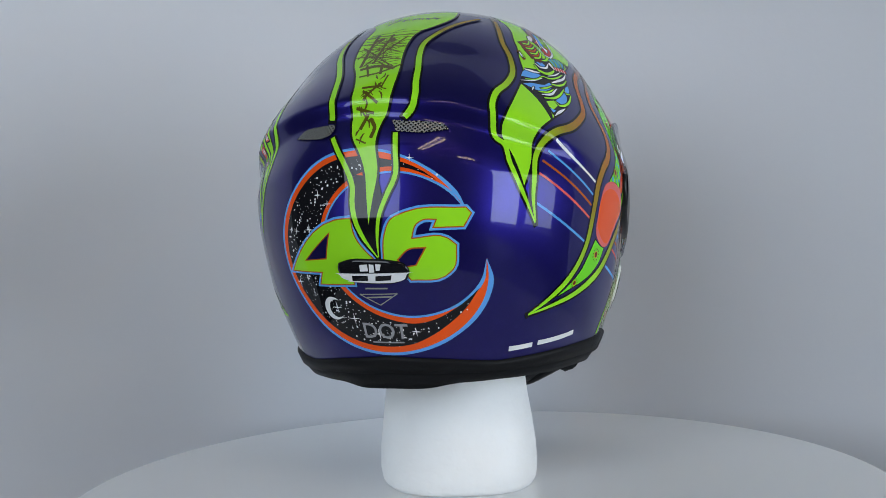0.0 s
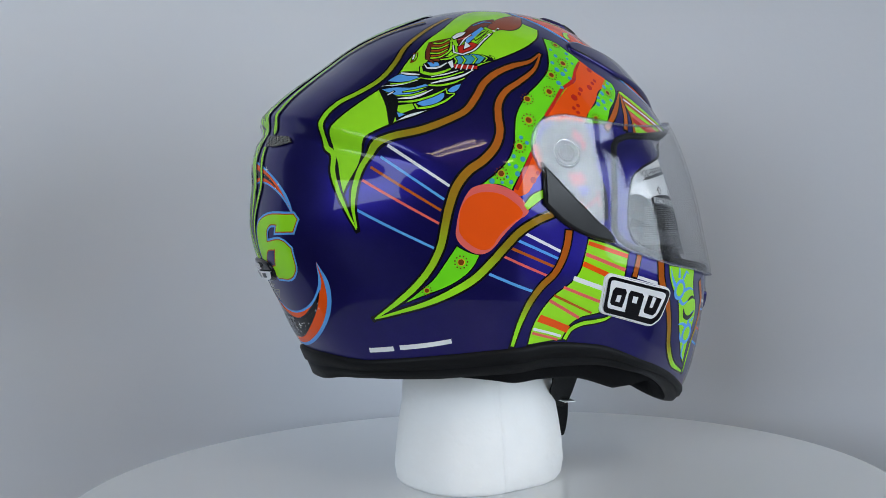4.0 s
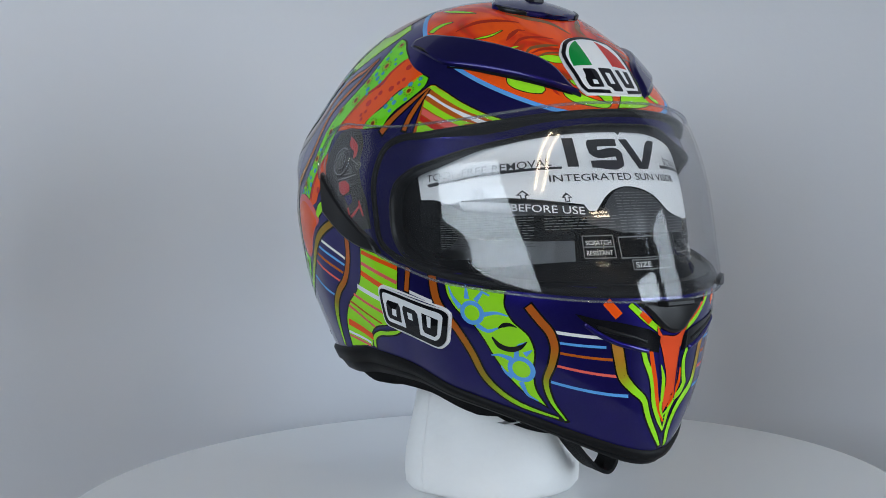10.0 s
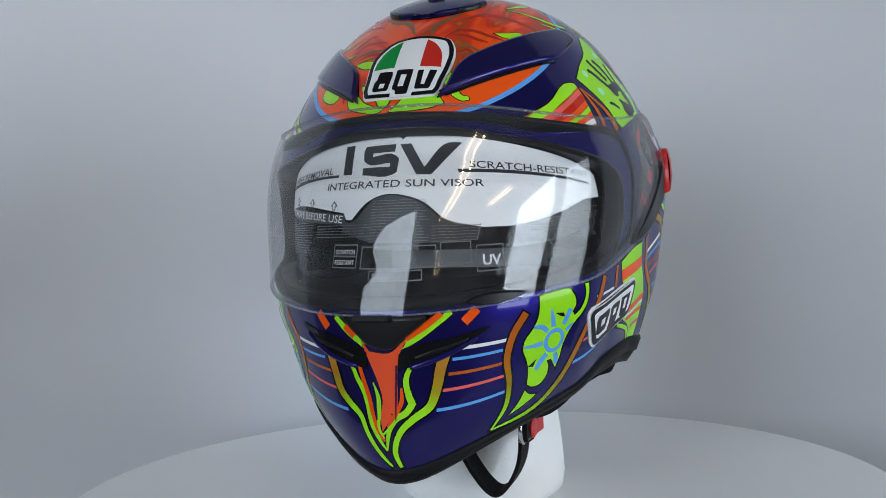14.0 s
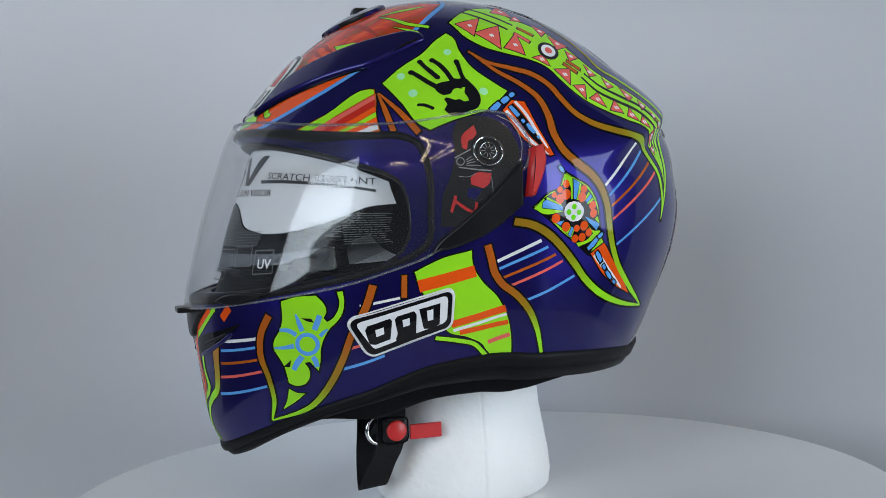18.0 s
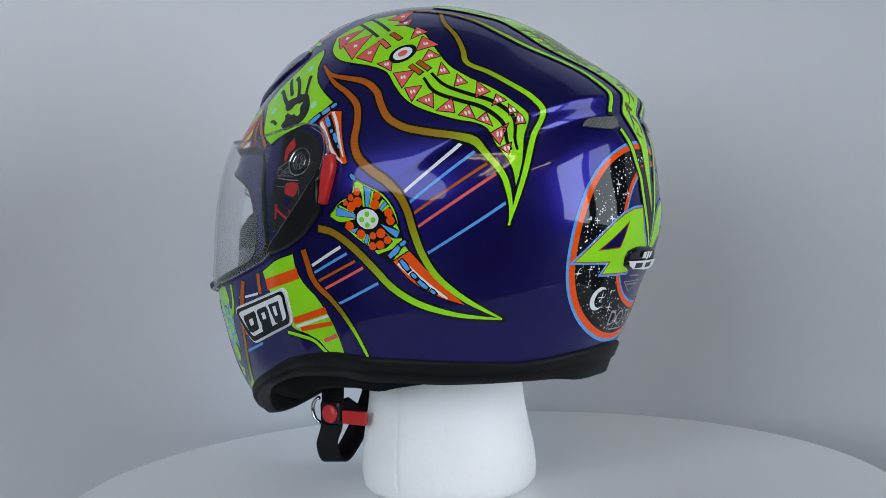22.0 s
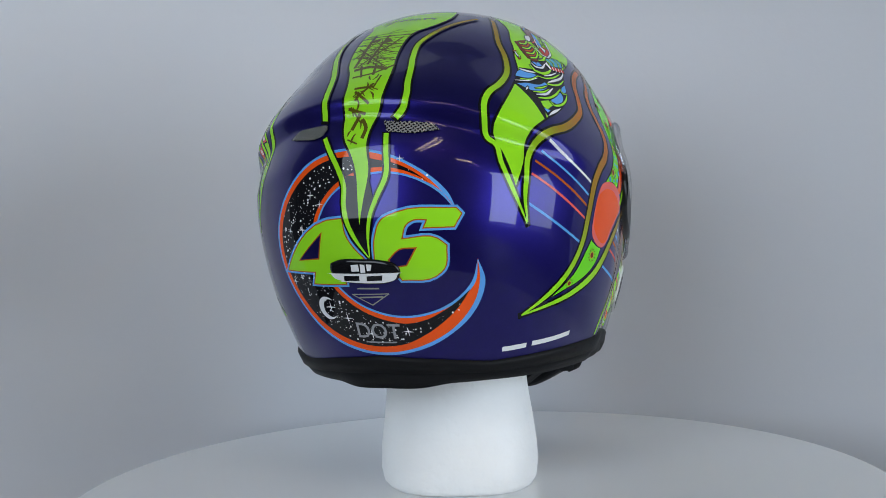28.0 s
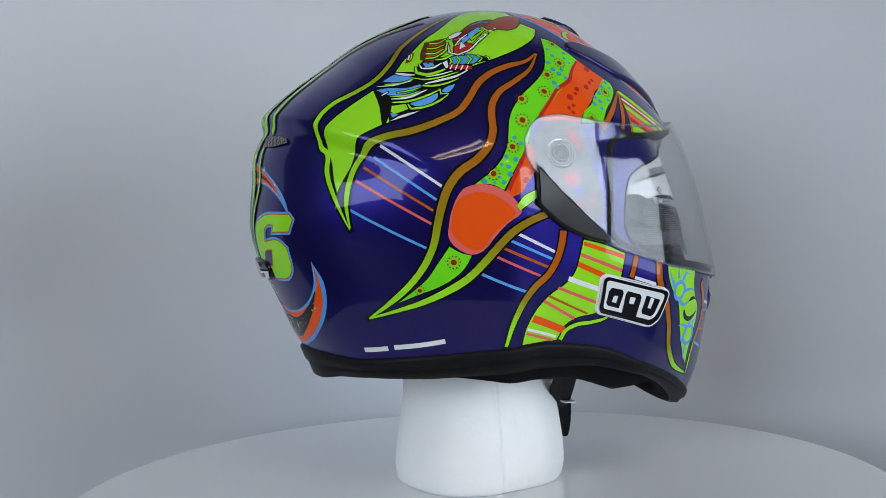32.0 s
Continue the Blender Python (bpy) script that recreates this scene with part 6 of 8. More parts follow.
line("painted_stripe", FLAME, 2, 0.36, [1.56, 1.45, 1.34, 1.01, 0.89, 0.34], [29.1, -17, 26.2, -20.8, 24.8, -25.3, 25.3, -30.3, 24.6, -34.8, 21.1, -39.2])
line("painted_line", WHITE, 1, 0, [0.66, 0.66], [15.5, -21.3, 25, -21.6])
line("painted_line", SKY, 1, 0, [0.55, 0.55], [13.8, -23.1, 23.9, -23.4])
line("painted_line", BROWN, 1, 0, [0.55, 0.55], [12.9, -25.6, 24, -26])
line("painted_line", SALMON, 1, 0, [0.54, 0.54], [11.6, -28.2, 24.8, -28.5])
line("painted_line", SKY, 1, 0, [0.54, 0.54], [10.2, -31.3, 25.1, -31.7])
line("painted_stripe", BROWN, 2, 0.33, [1.39, 1.39], [61.9, -11.1, 61.5, -17])
line("painted_line", WHITE, 1, 0, [0.67, 0.67], [50.7, -17.4, 60.5, -16.9])
line("painted_line", SALMON, 1, 0, [0.69, 0.69], [44.9, -27.4, 52.6, -26.8])
line("painted_line", SKY, 1, 0, [0.69, 0.69], [43.4, -31.8, 54.7, -31])

# ---- rear ----
fill("painted_crescent", SKY, 2, 0, [-158.5, 3.4, -160.4, 7.7, -163.8, 11.1, -167.9, 13.7, -172.2, 15.6, -176.7, 16.7, 178.9, 17.1, 174.6, 16.8, 170.4, 15.7, 166.6, 13.9, 163.2, 11.3, 160.4, 8.1, 158.3, 4.2, 156.9, -0, 156.3, -4.6, 156.5, -9.4, 157.7, -14.1, 160, -18.5, 163.2, -22.3, 167.4, -25.3, 172.2, -27.5, 177.5, -28.8, -176.8, -29.1, -171.2, -28.4, -165.7, -26.8, -160.8, -24.2, -156.6, -20.8, -153.8, -16.5, -152.7, -11.5, -154.5, -6.3, -155.8, -11.4, -159.6, -15.6, -165.2, -18.2, -171.5, -19, -177.5, -17.9, 177.3, -15.3, 173.4, -11.2, 171.2, -6.4, 170.6, -1.5, 171.7, 3.1, 174.2, 7.1, 178, 10, -177.3, 11.6, -172.1, 11.8, -166.8, 10.4, -162, 7.5])
fill("painted_crescent", ORANGE, 3, 0, [-158.5, 3.4, -161.1, 7.3, -164.4, 10.7, -168.3, 13.3, -172.5, 15.1, -176.8, 16.2, 178.9, 16.6, 174.7, 16.2, 170.6, 15.2, 166.9, 13.4, 163.6, 10.9, 160.9, 7.7, 158.9, 4, 157.6, -0.1, 157, -4.6, 157.2, -9.2, 158.4, -13.8, 160.6, -18.1, 163.7, -21.7, 167.7, -24.6, 172.4, -26.7, 177.6, -28, -177, -28.3, -171.5, -27.6, -166.3, -26, -161.6, -23.6, -157.7, -20.2, -155, -16, -154, -11.2, -154.5, -6.3, -155, -11.8, -159, -16.1, -164.9, -18.7, -171.3, -19.5, -177.6, -18.4, 177.1, -15.7, 173.1, -11.5, 170.8, -6.5, 170.2, -1.5, 171.3, 3.2, 173.9, 7.3, 177.8, 10.4, -177.4, 12, -172.1, 12.2, -166.6, 10.8, -161.5, 7.8])
NIGHT = [-164.2, 9.9, -168, 12.4, -171.6, 13.9, -174.6, 14.5, -178.2, 15.2, 178.2, 15.4, 174.7, 15.1, 171.3, 14.2, 168.1, 12.7, 165.3, 10.7, 162.9, 8.2, 161, 5.2, 159.6, 1.9, 158.7, -1.7, 158.4, -5.4, 158.7, -9.3, 159.8, -13.1, 161.6, -16.7, 164.1, -19.9, 167.3, -22.5, 171, -24.5, 175.1, -25.9, 179.5, -26.6, -176, -26.6, -172.2, -26, -168, -24.3, -163.4, -21.5, -159.3, -17.9, -156.2, -13.4, -159, -15.9, -162.7, -18.3, -166.6, -20.1, -171.4, -20.9, -176, -20.1, 178.5, -17.9, 173.9, -14.3, 170.9, -9.7, 169.4, -4.7, 169.5, 0.2, 171, 4.7, 173.8, 8.6, 177.7, 11.4, -177.5, 12.9, -172.3, 13.0, -167.4, 11.6]
fill("painted_crescent", BLACK, 4, 0, NIGHT)
fill("painted_spine", LIME, 8, 0.5, [136.1, 71, 144.3, 75.9, -178.9, 75.8, -150.6, 71.8, -157.3, 63.3, -167.1, 56.6, -171.7, 54.3, -174.9, 47.1, -174.8, 41.8, -174.1, 36.5, -174.1, 30.3, -174.5, 26, -176.2, 22.1, -177.1, 18.1, -176.7, 12.8, -177.8, 6.6, -178.7, 1.7, -179.1, 7.8, -179.4, 11.7, 179.5, 15.8, 177.9, 18.7, 177, 22.2, 176.9, 26.3, 176.2, 30.7, 174.3, 35.2, 171, 39.8, 167.8, 45.8, 165.6, 52.5, 163.8, 58.4, 157, 62.4])
line("painted_stripe", FLAME2, 8, 0.4, [0.75, 1, 1.13, 1.26, 1.26, 1.26], [116, 70.2, 149.9, 58.2, 155.4, 51.2, 160.6, 44.9, 165.5, 39.8, 169.3, 34.7, 171.1, 29.8, 171.8, 26.3, 171.6, 23.6])
line("painted_stripe", LIME, 8, 0.35, [1, 1.11, 1.11, 1.11, 0.89, 0.22], [172.7, 19.6, 174.4, 16.7, 176.5, 12.9, 177.8, 9.4, 177.8, 6.2, 178.4, 2.6, -180, -1.1, -177.4, -5.2])
line("painted_stripe", FLAME2, 8, 0.4, [0.75, 1, 1.12, 1.24, 1.24, 1.24], [-141.9, 63.9, -165, 52.5, -169.2, 47.4, -169.7, 41.9, -169.2, 36.4, -169.1, 31.3, -168.9, 27.2, -169.3, 25.4, -171.3, 23.3])
line("painted_stripe", LIME, 8, 0.36, [1.01, 1.01, 1.01, 0.9, 0.67, 0.22], [-173, 19.9, -172.9, 16, -173, 11.6, -175, 7.1, -176.4, 3.6, -177.1, -0.6, -177.3, -5])
fill("painted_wedge", BLACK, 7.2, 0, [178.2, 11.8, -179.3, 11.5, -178.7, 1.7, -176.8, 11.7, -175.8, 6.6, -177, 0.5, -177.7, -4.1, 179, 1.5, 178.1, 6.2])
line("painted_scribble", SCRIBBLE, 9, 0, [0.4, 0.4], [165.6, 52.5, 175.4, 52.7, -173.2, 52.4])
line("painted_scribble", SCRIBBLE, 9, 0, [0.39, 0.39], [166.4, 49.3, -175.3, 47.9])
line("painted_scribble", SCRIBBLE, 9, 0, [0.39, 0.39], [167.3, 46.4, 176.1, 46.3, -176.1, 44.1])
line("painted_scribble", SCRIBBLE, 9, 0, [0.77, 0.77], [171.1, 53.7, 172.4, 45.9, 174.1, 38])
line("painted_scribble", SCRIBBLE, 9, 0, [0.64, 0.64], [177.7, 53.3, 177.1, 45.7, 177.4, 39.2])
line("painted_scribble", SCRIBBLE, 9, 0, [0.51, 0.51], [-175.8, 51.6, 178.4, 44.3, 174.8, 38.4])
line("painted_scribble", SCRIBBLE, 9, 0, [0.38, 0.38], [168.7, 43.2, -174.7, 40.4])
line("painted_scribble", SCRIBBLE, 9, 0, [1.32, 1.32], [171.2, 50, 175, 51.1])
line("painted_scribble", SCRIBBLE, 9, 0, [1.58, 1.58], [177.7, 51, 179.7, 49.4])
line("painted_scribble", SCRIBBLE, 9, 0, [1.09, 1.09], [174.6, 36.9, 179.3, 37.8, -175.5, 36.5])
line("painted_scribble", SCRIBBLE, 9, 0, [0.6, 0.6], [175.9, 33.9, -179.2, 35, -173.9, 38.1])
line("painted_scribble", SCRIBBLE, 9, 0, [0.48, 0.48], [175.7, 39, 178.4, 33.8])
line("painted_scribble", SCRIBBLE, 9, 0, [0.6, 0.6], [-179.5, 38.7, -178.6, 34.4])
line("painted_scribble", SCRIBBLE, 9, 0, [0.35, 0.35], [-176.3, 34, -176.9, 29.7, -175.6, 29.2])
line("painted_scribble", SCRIBBLE, 9, 0, [0.69, 0.69], [178.4, 29.9, -176.9, 30.2])
line("painted_scribble", SCRIBBLE, 9, 0, [0.56, 0.56], [179, 28.9, -177.2, 26])
line("painted_scribble", SCRIBBLE, 9, 0, [0.57, 0.57], [179.6, 26.6, -177.2, 31.3])
line("painted_scribble", SCRIBBLE, 9, 0, [0.55, 0.55], [177.9, 25.3, -178.1, 24.3])
line("painted_scribble", SCRIBBLE, 9, 0, [0.76, 0.76], [-179.5, 24.3, 179.2, 20.8])
line("painted_scribble", SCRIBBLE, 9, 0, [0.76, 0.76], [-178.9, 23.3, -177.6, 21.2, -178.2, 18.9])
line("painted_scribble", SCRIBBLE, 9, 0, [0.33, 0.33], [178.5, 18.8, -179.2, 17.8])
line("painted_scribble", SCRIBBLE, 9, 0, [0.57, 0.57], [165.2, 61.6, 167.2, 68.4])
line("painted_scribble", SCRIBBLE, 9, 0, [0.56, 0.56], [169, 60.2, 171.8, 66.2])
line("painted_scribble", SCRIBBLE, 9, 0, [0.42, 0.42], [173.6, 63.2, 178.4, 63.7])
line("painted_scribble", SCRIBBLE, 9, 0, [0.43, 0.43], [-179.4, 63.7, -174.6, 64.5])
line("painted_scribble", SCRIBBLE, 9, 0, [0.43, 0.43], [-172.4, 63.9, -164.2, 62.8])
line("painted_scribble", SCRIBBLE, 9, 0, [0.38, 0.38], [168.8, 47.6, -177.5, 38.2])
line("painted_scribble", SCRIBBLE, 9, 0, [0.39, 0.39], [175.2, 51.7, 170.4, 42.3])
spots("painted_star_field", WHITE, 5, [174.3, 10.6, 0.12, 172.2, -16.3, 0.12, 168.5, 6.1, 0.14, 170, -8.9, 0.15, 160.1, -7.8, 0.18, 177.7, 13.2, 0.24, 169.1, -12.6, 0.15, 169.6, -17.9, 0.12, 160.4, -1.5, 0.15, 170.4, -19.3, 0.14, 168.7, -6.8, 0.14, 172.8, 13.6, 0.15, 174.7, -24.8, 0.24, -173.2, 13.5, 0.24, 165.3, -0.8, 0.14, 167.5, -7.6, 0.14, 162, -4.4, 0.18, 165.8, -0.6, 0.18, 167.8, 8.8, 0.14, 170.4, -21.9, 0.15, 174.3, -22.5, 0.12, 178.6, 13, 0.14, 178.9, -20.6, 0.15, 163.7, -9.2, 0.24, 173.6, -17.3, 0.14, -159, -18.3, 0.18, 161.5, -5.8, 0.15, 172.3, -15.7, 0.24, 173.5, -15.3, 0.18, -174.6, -22.4, 0.24])
spots("painted_star_field", WHITE, 5, [-173.4, -24.8, 0.18, 175.2, -17.4, 0.14, 173.3, 10.4, 0.14, 170.5, -20.3, 0.15, -178.6, -23.1, 0.14, -160.5, -18.8, 0.24, 167.6, -7.5, 0.15, 161.1, 1.1, 0.14, 172.1, -18, 0.12, 163.5, -6.8, 0.18, 178.1, -21.9, 0.14, 170.6, 7.7, 0.15, 176.6, -17.6, 0.24, 174.1, -18.3, 0.15, 171.6, -17.1, 0.12, -176.6, 13.9, 0.14, 167.8, -21.3, 0.15, 175.2, 11.6, 0.12, 166.8, -5.5, 0.18, -168.4, -22.2, 0.18, 171.8, 10, 0.24, -174.5, -23.8, 0.15, 177.9, -19.3, 0.12, 172.6, 13.7, 0.12, 172.2, -21.9, 0.15, 168.3, -15.1, 0.18, 166.4, 5.9, 0.12, -171.9, -22.9, 0.18, 179.6, 12.9, 0.15, -172.2, -23.7, 0.12])
spots("painted_star_field", WHITE, 5, [-158.8, -16.9, 0.14, 162.9, -15.1, 0.12, 167, -6.4, 0.14, 162.4, 5.4, 0.15, 163.2, 2.1, 0.18, 163.2, -11.1, 0.12, 164.4, -8.3, 0.24, 166.7, -6.9, 0.24, 170.2, -9.2, 0.14, -177.4, -20.5, 0.18, 177.5, 12, 0.24, -165.6, 10.5, 0.14, 177.8, -20.9, 0.14, 165, -11.2, 0.18, 165, -11.2, 0.14, 160.2, -9.5, 0.14, 159.7, -0.3, 0.14, 168.4, -9.6, 0.15, 163.8, 2.6, 0.18, 167.3, -8.7, 0.14, 168, -7, 0.24, 170.2, 4.2, 0.15, 167.7, -20.3, 0.14, 170, -20.5, 0.15, 163.3, -11.5, 0.12, 172.4, -15.3, 0.24, 166.4, 3, 0.24, 174.3, 13.4, 0.18, 162.5, -0.5, 0.15, 170.3, -10.9, 0.18])
spots("painted_star_field", WHITE, 5, [160.1, -2.5, 0.15, -174.2, -24.4, 0.15, 162.1, -4.6, 0.24, 164.9, -2.2, 0.24, 175, -19.7, 0.12, 179, -24.9, 0.18, 163.3, 2.8, 0.15, -178.5, -25.4, 0.18, 167.6, -8.6, 0.14, 167.2, 3.4, 0.15, -169.6, -22.4, 0.18, 176.3, -25, 0.18, 167.2, -9.5, 0.15, 168.8, 9.2, 0.14, 172.3, -17.8, 0.18, 163.3, -13.9, 0.14, 165, -4.8, 0.24, 160.3, -1.3, 0.15, 163.7, -3.5, 0.14, 167.3, -4.6, 0.14, 170.2, 6, 0.18, 165.4, -9.7, 0.24, 164, -18.5, 0.12, 163.1, 0.8, 0.15, 172.3, -17, 0.12, -177.7, -23.1, 0.15, 169, 10.4, 0.12, 168.8, -1.2, 0.12, 168.1, 1.5, 0.12, -176.6, -25.1, 0.18])
spots("painted_star_field", WHITE, 5, [169.4, -10.7, 0.24, 166.1, -8, 0.24, 163.5, -12.9, 0.14, 161.2, -2.9, 0.14, 170.8, -14.8, 0.14, 160.1, -3.5, 0.18, 172.7, -13.4, 0.15, 160.5, -3.4, 0.12, -164.6, 11.3, 0.24, 163.6, -13.3, 0.18, 165.3, 0.7, 0.24, -172.1, -23.4, 0.18, 159.5, -6.4, 0.14, 170.8, 6, 0.18, 159.1, -4.8, 0.24, 177.8, -20.7, 0.18, 165.6, -10.4, 0.14, 168.6, 7.3, 0.24, 160.9, -13.4, 0.12, -168.4, -23.1, 0.18, 166.7, -5.8, 0.14, 166.3, 1.5, 0.18, 178.3, -22.6, 0.15, 168, -18.2, 0.14, 163, -9.2, 0.24, 165.9, -19.4, 0.14, 164.2, -2, 0.15, 168.1, -16.8, 0.15, 169.4, -20.6, 0.12, 167.5, 6.6, 0.18])
spots("painted_star_field", WHITE, 5, [164.2, -13.7, 0.15, -177.3, -22.1, 0.24, -175.6, -23, 0.12, 169.1, -11.7, 0.18, 162.1, -7.8, 0.14, 173.9, 11.2, 0.14, 169, 11.7, 0.24, 160.5, -9.9, 0.12, 170.3, 13.1, 0.14, 172.7, -24, 0.24, 173.6, -21.6, 0.24, 167.2, -3.7, 0.24, 174.5, -20.3, 0.15, 166.5, 1.2, 0.18, 164, 3.2, 0.24, 168.9, -17.6, 0.24, 161.3, -0.9, 0.15, -174.5, -24.3, 0.18, 168.9, -17.7, 0.12, 164.8, 4.4, 0.14, 162.3, -4, 0.12, 170.3, 5.3, 0.14, 164.3, 3.8, 0.15, 179.5, -20.1, 0.15, 159.5, -8.3, 0.14, 163.5, -1.3, 0.15, -178.3, -24.6, 0.14, 170.3, -16.7, 0.14, 174.6, 12.2, 0.12, 165, -6.5, 0.18])
spots("painted_star_field", WHITE, 5, [160.2, -0.3, 0.24, 168.9, 2.3, 0.12, 168.6, 6.7, 0.24, 160.4, -3.3, 0.24, 167.3, 7.2, 0.14, 169.6, 10.1, 0.14, 173.7, -20, 0.14, -166.4, -21.1, 0.14, 168, -4.5, 0.24, 172.3, -15.3, 0.18, 163.5, -2.2, 0.15, 171.3, 10.7, 0.15, 174.3, 13.7, 0.14, 171, -19.3, 0.12, 172.7, 11.2, 0.14, 163.6, -14, 0.15, 165.1, -18.3, 0.18, 161.3, -1, 0.15, -177.7, 14.5, 0.18, 171.2, 5.9, 0.12, 166.3, -5.9, 0.18, 170.4, 9.4, 0.24, 165.8, -13.7, 0.14, 169.8, -13.3, 0.14, -179.2, -20.4, 0.14, 163.6, -8, 0.18, 179.3, 13.7, 0.18, 162.4, -3.5, 0.15, 161, 1.5, 0.24, 164.1, -2.9, 0.18])
spots("painted_star_field", WHITE, 5, [169.7, -13.4, 0.14, 162.5, -7.4, 0.15, 171.8, -19.1, 0.14, 164.5, -5.3, 0.12, 163.3, -9.8, 0.18, -173, -24.8, 0.24, 170.1, 10.8, 0.18, 173.2, -15.4, 0.12, 163.7, -12.4, 0.18, 164.2, -1.5, 0.14, 160.7, -9.1, 0.12, 172.2, 13.3, 0.12, 162.1, 1.3, 0.15, 162.5, 3.2, 0.18, 164.7, -5.8, 0.24, 168.4, 0.3, 0.18, 177.6, -23.2, 0.18, 161.7, -0.1, 0.15, 166.1, -1.8, 0.14, 167.2, 10.9, 0.15, 178.8, 12.9, 0.12, 170.4, -11.9, 0.12, 179.8, 13.4, 0.24, 174, 10.6, 0.15, 176, -20.7, 0.14, -166, -22.3, 0.18, 163.3, 6.3, 0.18, 179.7, 13.6, 0.24, 164.5, -6.9, 0.15, 170.6, -16.2, 0.15])
fill("painted_star", WHITE, 5, 0, [167.9, 1, 166.8, 0.9, 166.6, -0.2, 166.5, 1, 165.4, 1.1, 166.5, 1.2, 166.7, 2.3, 166.8, 1.2])
fill("painted_star", WHITE, 5, 0, [163.5, 0.9, 162.7, 0.8, 162.6, -0, 162.5, 0.8, 161.7, 0.9, 162.5, 1, 162.7, 1.8, 162.7, 1])
fill("painted_star", WHITE, 5, 0, [161.5, 1.2, 160.8, 1.1, 160.7, 0.4, 160.6, 1.1, 159.9, 1.2, 160.6, 1.3, 160.8, 2, 160.8, 1.3])
fill("painted_star", WHITE, 5, 0, [170.2, 8.1, 169.3, 8, 169.2, 7.1, 169.1, 8, 168.2, 8.2, 169.1, 8.3, 169.2, 9.2, 169.3, 8.3])
fill("painted_star", WHITE, 5, 0, [172.8, 6.2, 171.9, 6.1, 171.8, 5.2, 171.7, 6.1, 170.8, 6.3, 171.7, 6.3, 171.8, 7.2, 171.9, 6.3])
fill("painted_star", WHITE, 5, 0, [160.9, -10.7, 159.8, -10.8, 159.6, -11.9, 159.6, -10.8, 158.5, -10.7, 159.6, -10.5, 159.9, -9.5, 159.9, -10.5])
fill("painted_star", WHITE, 5, 0, [163.9, -9.7, 163, -9.8, 162.8, -10.8, 162.8, -9.8, 161.9, -9.7, 162.8, -9.6, 163, -8.7, 163, -9.6])
fill("painted_star", WHITE, 5, 0, [174.9, -19.5, 173.6, -19.6, 173.5, -21, 173.3, -19.6, 172, -19.4, 173.3, -19.3, 173.5, -17.9, 173.6, -19.3])
fill("painted_star", WHITE, 5, 0, [-170.1, -23.1, -171.3, -23.1, -171.3, -24.2, -171.6, -23, -172.8, -22.8, -171.6, -22.8, -171.7, -21.6, -171.3, -22.8])
fill("painted_star", WHITE, 5, 0, [-179.2, -23.4, 179.4, -23.5, 179.3, -24.9, 179.1, -23.5, 177.7, -23.3, 179, -23.2, 179.1, -21.8, 179.4, -23.2])
fill("painted_star", WHITE, 5, 0, [170.8, -16.8, 169.5, -16.9, 169.3, -18.3, 169.2, -16.9, 168, -16.7, 169.2, -16.6, 169.4, -15.2, 169.5, -16.6])
fill("painted_star", WHITE, 5, 0, [-169.1, 14.7, -170, 14.6, -170.1, 13.9, -170.2, 14.6, -171, 14.7, -170.2, 14.8, -170, 15.5, -170, 14.8])


def star_dust():
    """A fine scatter of tiny stars over the night-black crescent."""
    rng = random.Random(11)
    ring = [(a % 360, e) for a, e in zip(NIGHT[::2], NIGHT[1::2])]
    ps = []
    while len(ps) < 230:
        a, e = rng.uniform(158, 207), rng.uniform(-27, 16)
        if in_outline(np.array([a]), np.array([e]), ring)[0]:
            ps += dot_piece(WHITE, 5, a, e, rng.choice((0.06, 0.07, 0.08, 0.10)), n=5)
    tagged(film_mesh("painted_star_field", ps, shell), kind="stuff")


def spine_web():
    """The pen-drawn web on the lime spine: crossing threads, scrawls below, small script above."""
    rng = random.Random(5)

    def edge(e, side):
        lo = np.interp(e, [36, 40, 46, 52, 57], [175.2, 173.6, 168.8, 166.6, 166.0])
        hi = np.interp(e, [36, 40, 46, 52, 57], [185.0, 185.0, 185.2, 187.4, 191.0])
        return lo * (1 - side) + hi * side
    ps = []
    for k in range(13):
        e = 38 + 1.35 * k
        q = [(edge(e + d, u), e + d) for u, d in ((0.02, rng.uniform(-.8, .8)), (0.5, rng.uniform(-.6, .6) - 0.5), (0.98, rng.uniform(-.8, .8)))]
        ps += line_piece(SCRIBBLE, 9, 0, [0.22, 0.26, 0.2], [c for a in q for c in a])
    for k in range(22):
        e0, u0, u1 = rng.uniform(38, 55), rng.uniform(0.02, 0.5), rng.uniform(0.5, 0.98)
        e1 = min(56, max(37.5, e0 + rng.choice((-1, 1)) * rng.uniform(2, 7)))
        ps += line_piece(SCRIBBLE, 9, 0, [0.18, 0.24, 0.18], [edge(e0, u0), e0, edge((e0 + e1) / 2, (u0 + u1) / 2), (e0 + e1) / 2 + rng.uniform(-.5, .5), edge(e1, u1), e1])
    for k in range(16):
        e, a = rng.uniform(20, 35), rng.uniform(178.4, 183.0)
        ps += line_piece(SCRIBBLE, 9, 0, [0.2, 0.42, 0.16], [a, e, a + rng.uniform(-1.2, 1.2), e - rng.uniform(.5, 1.2), a + rng.uniform(-1.2, 1.6), e - rng.uniform(1.3, 2.4)])
    for k in range(15):
        a, e = 167 + 1.9 * k, 63.4 + rng.uniform(-.5, .5)
        ps += line_piece(SCRIBBLE, 9, 0, [0.3, 0.34, 0.2], [a, e + 0.9, a + rng.uniform(-1.4, 1.4), e, a + rng.uniform(-.6, 1.2), e - 0.9])
    tagged(film_mesh("painted_web", ps, shell), kind="stuff")


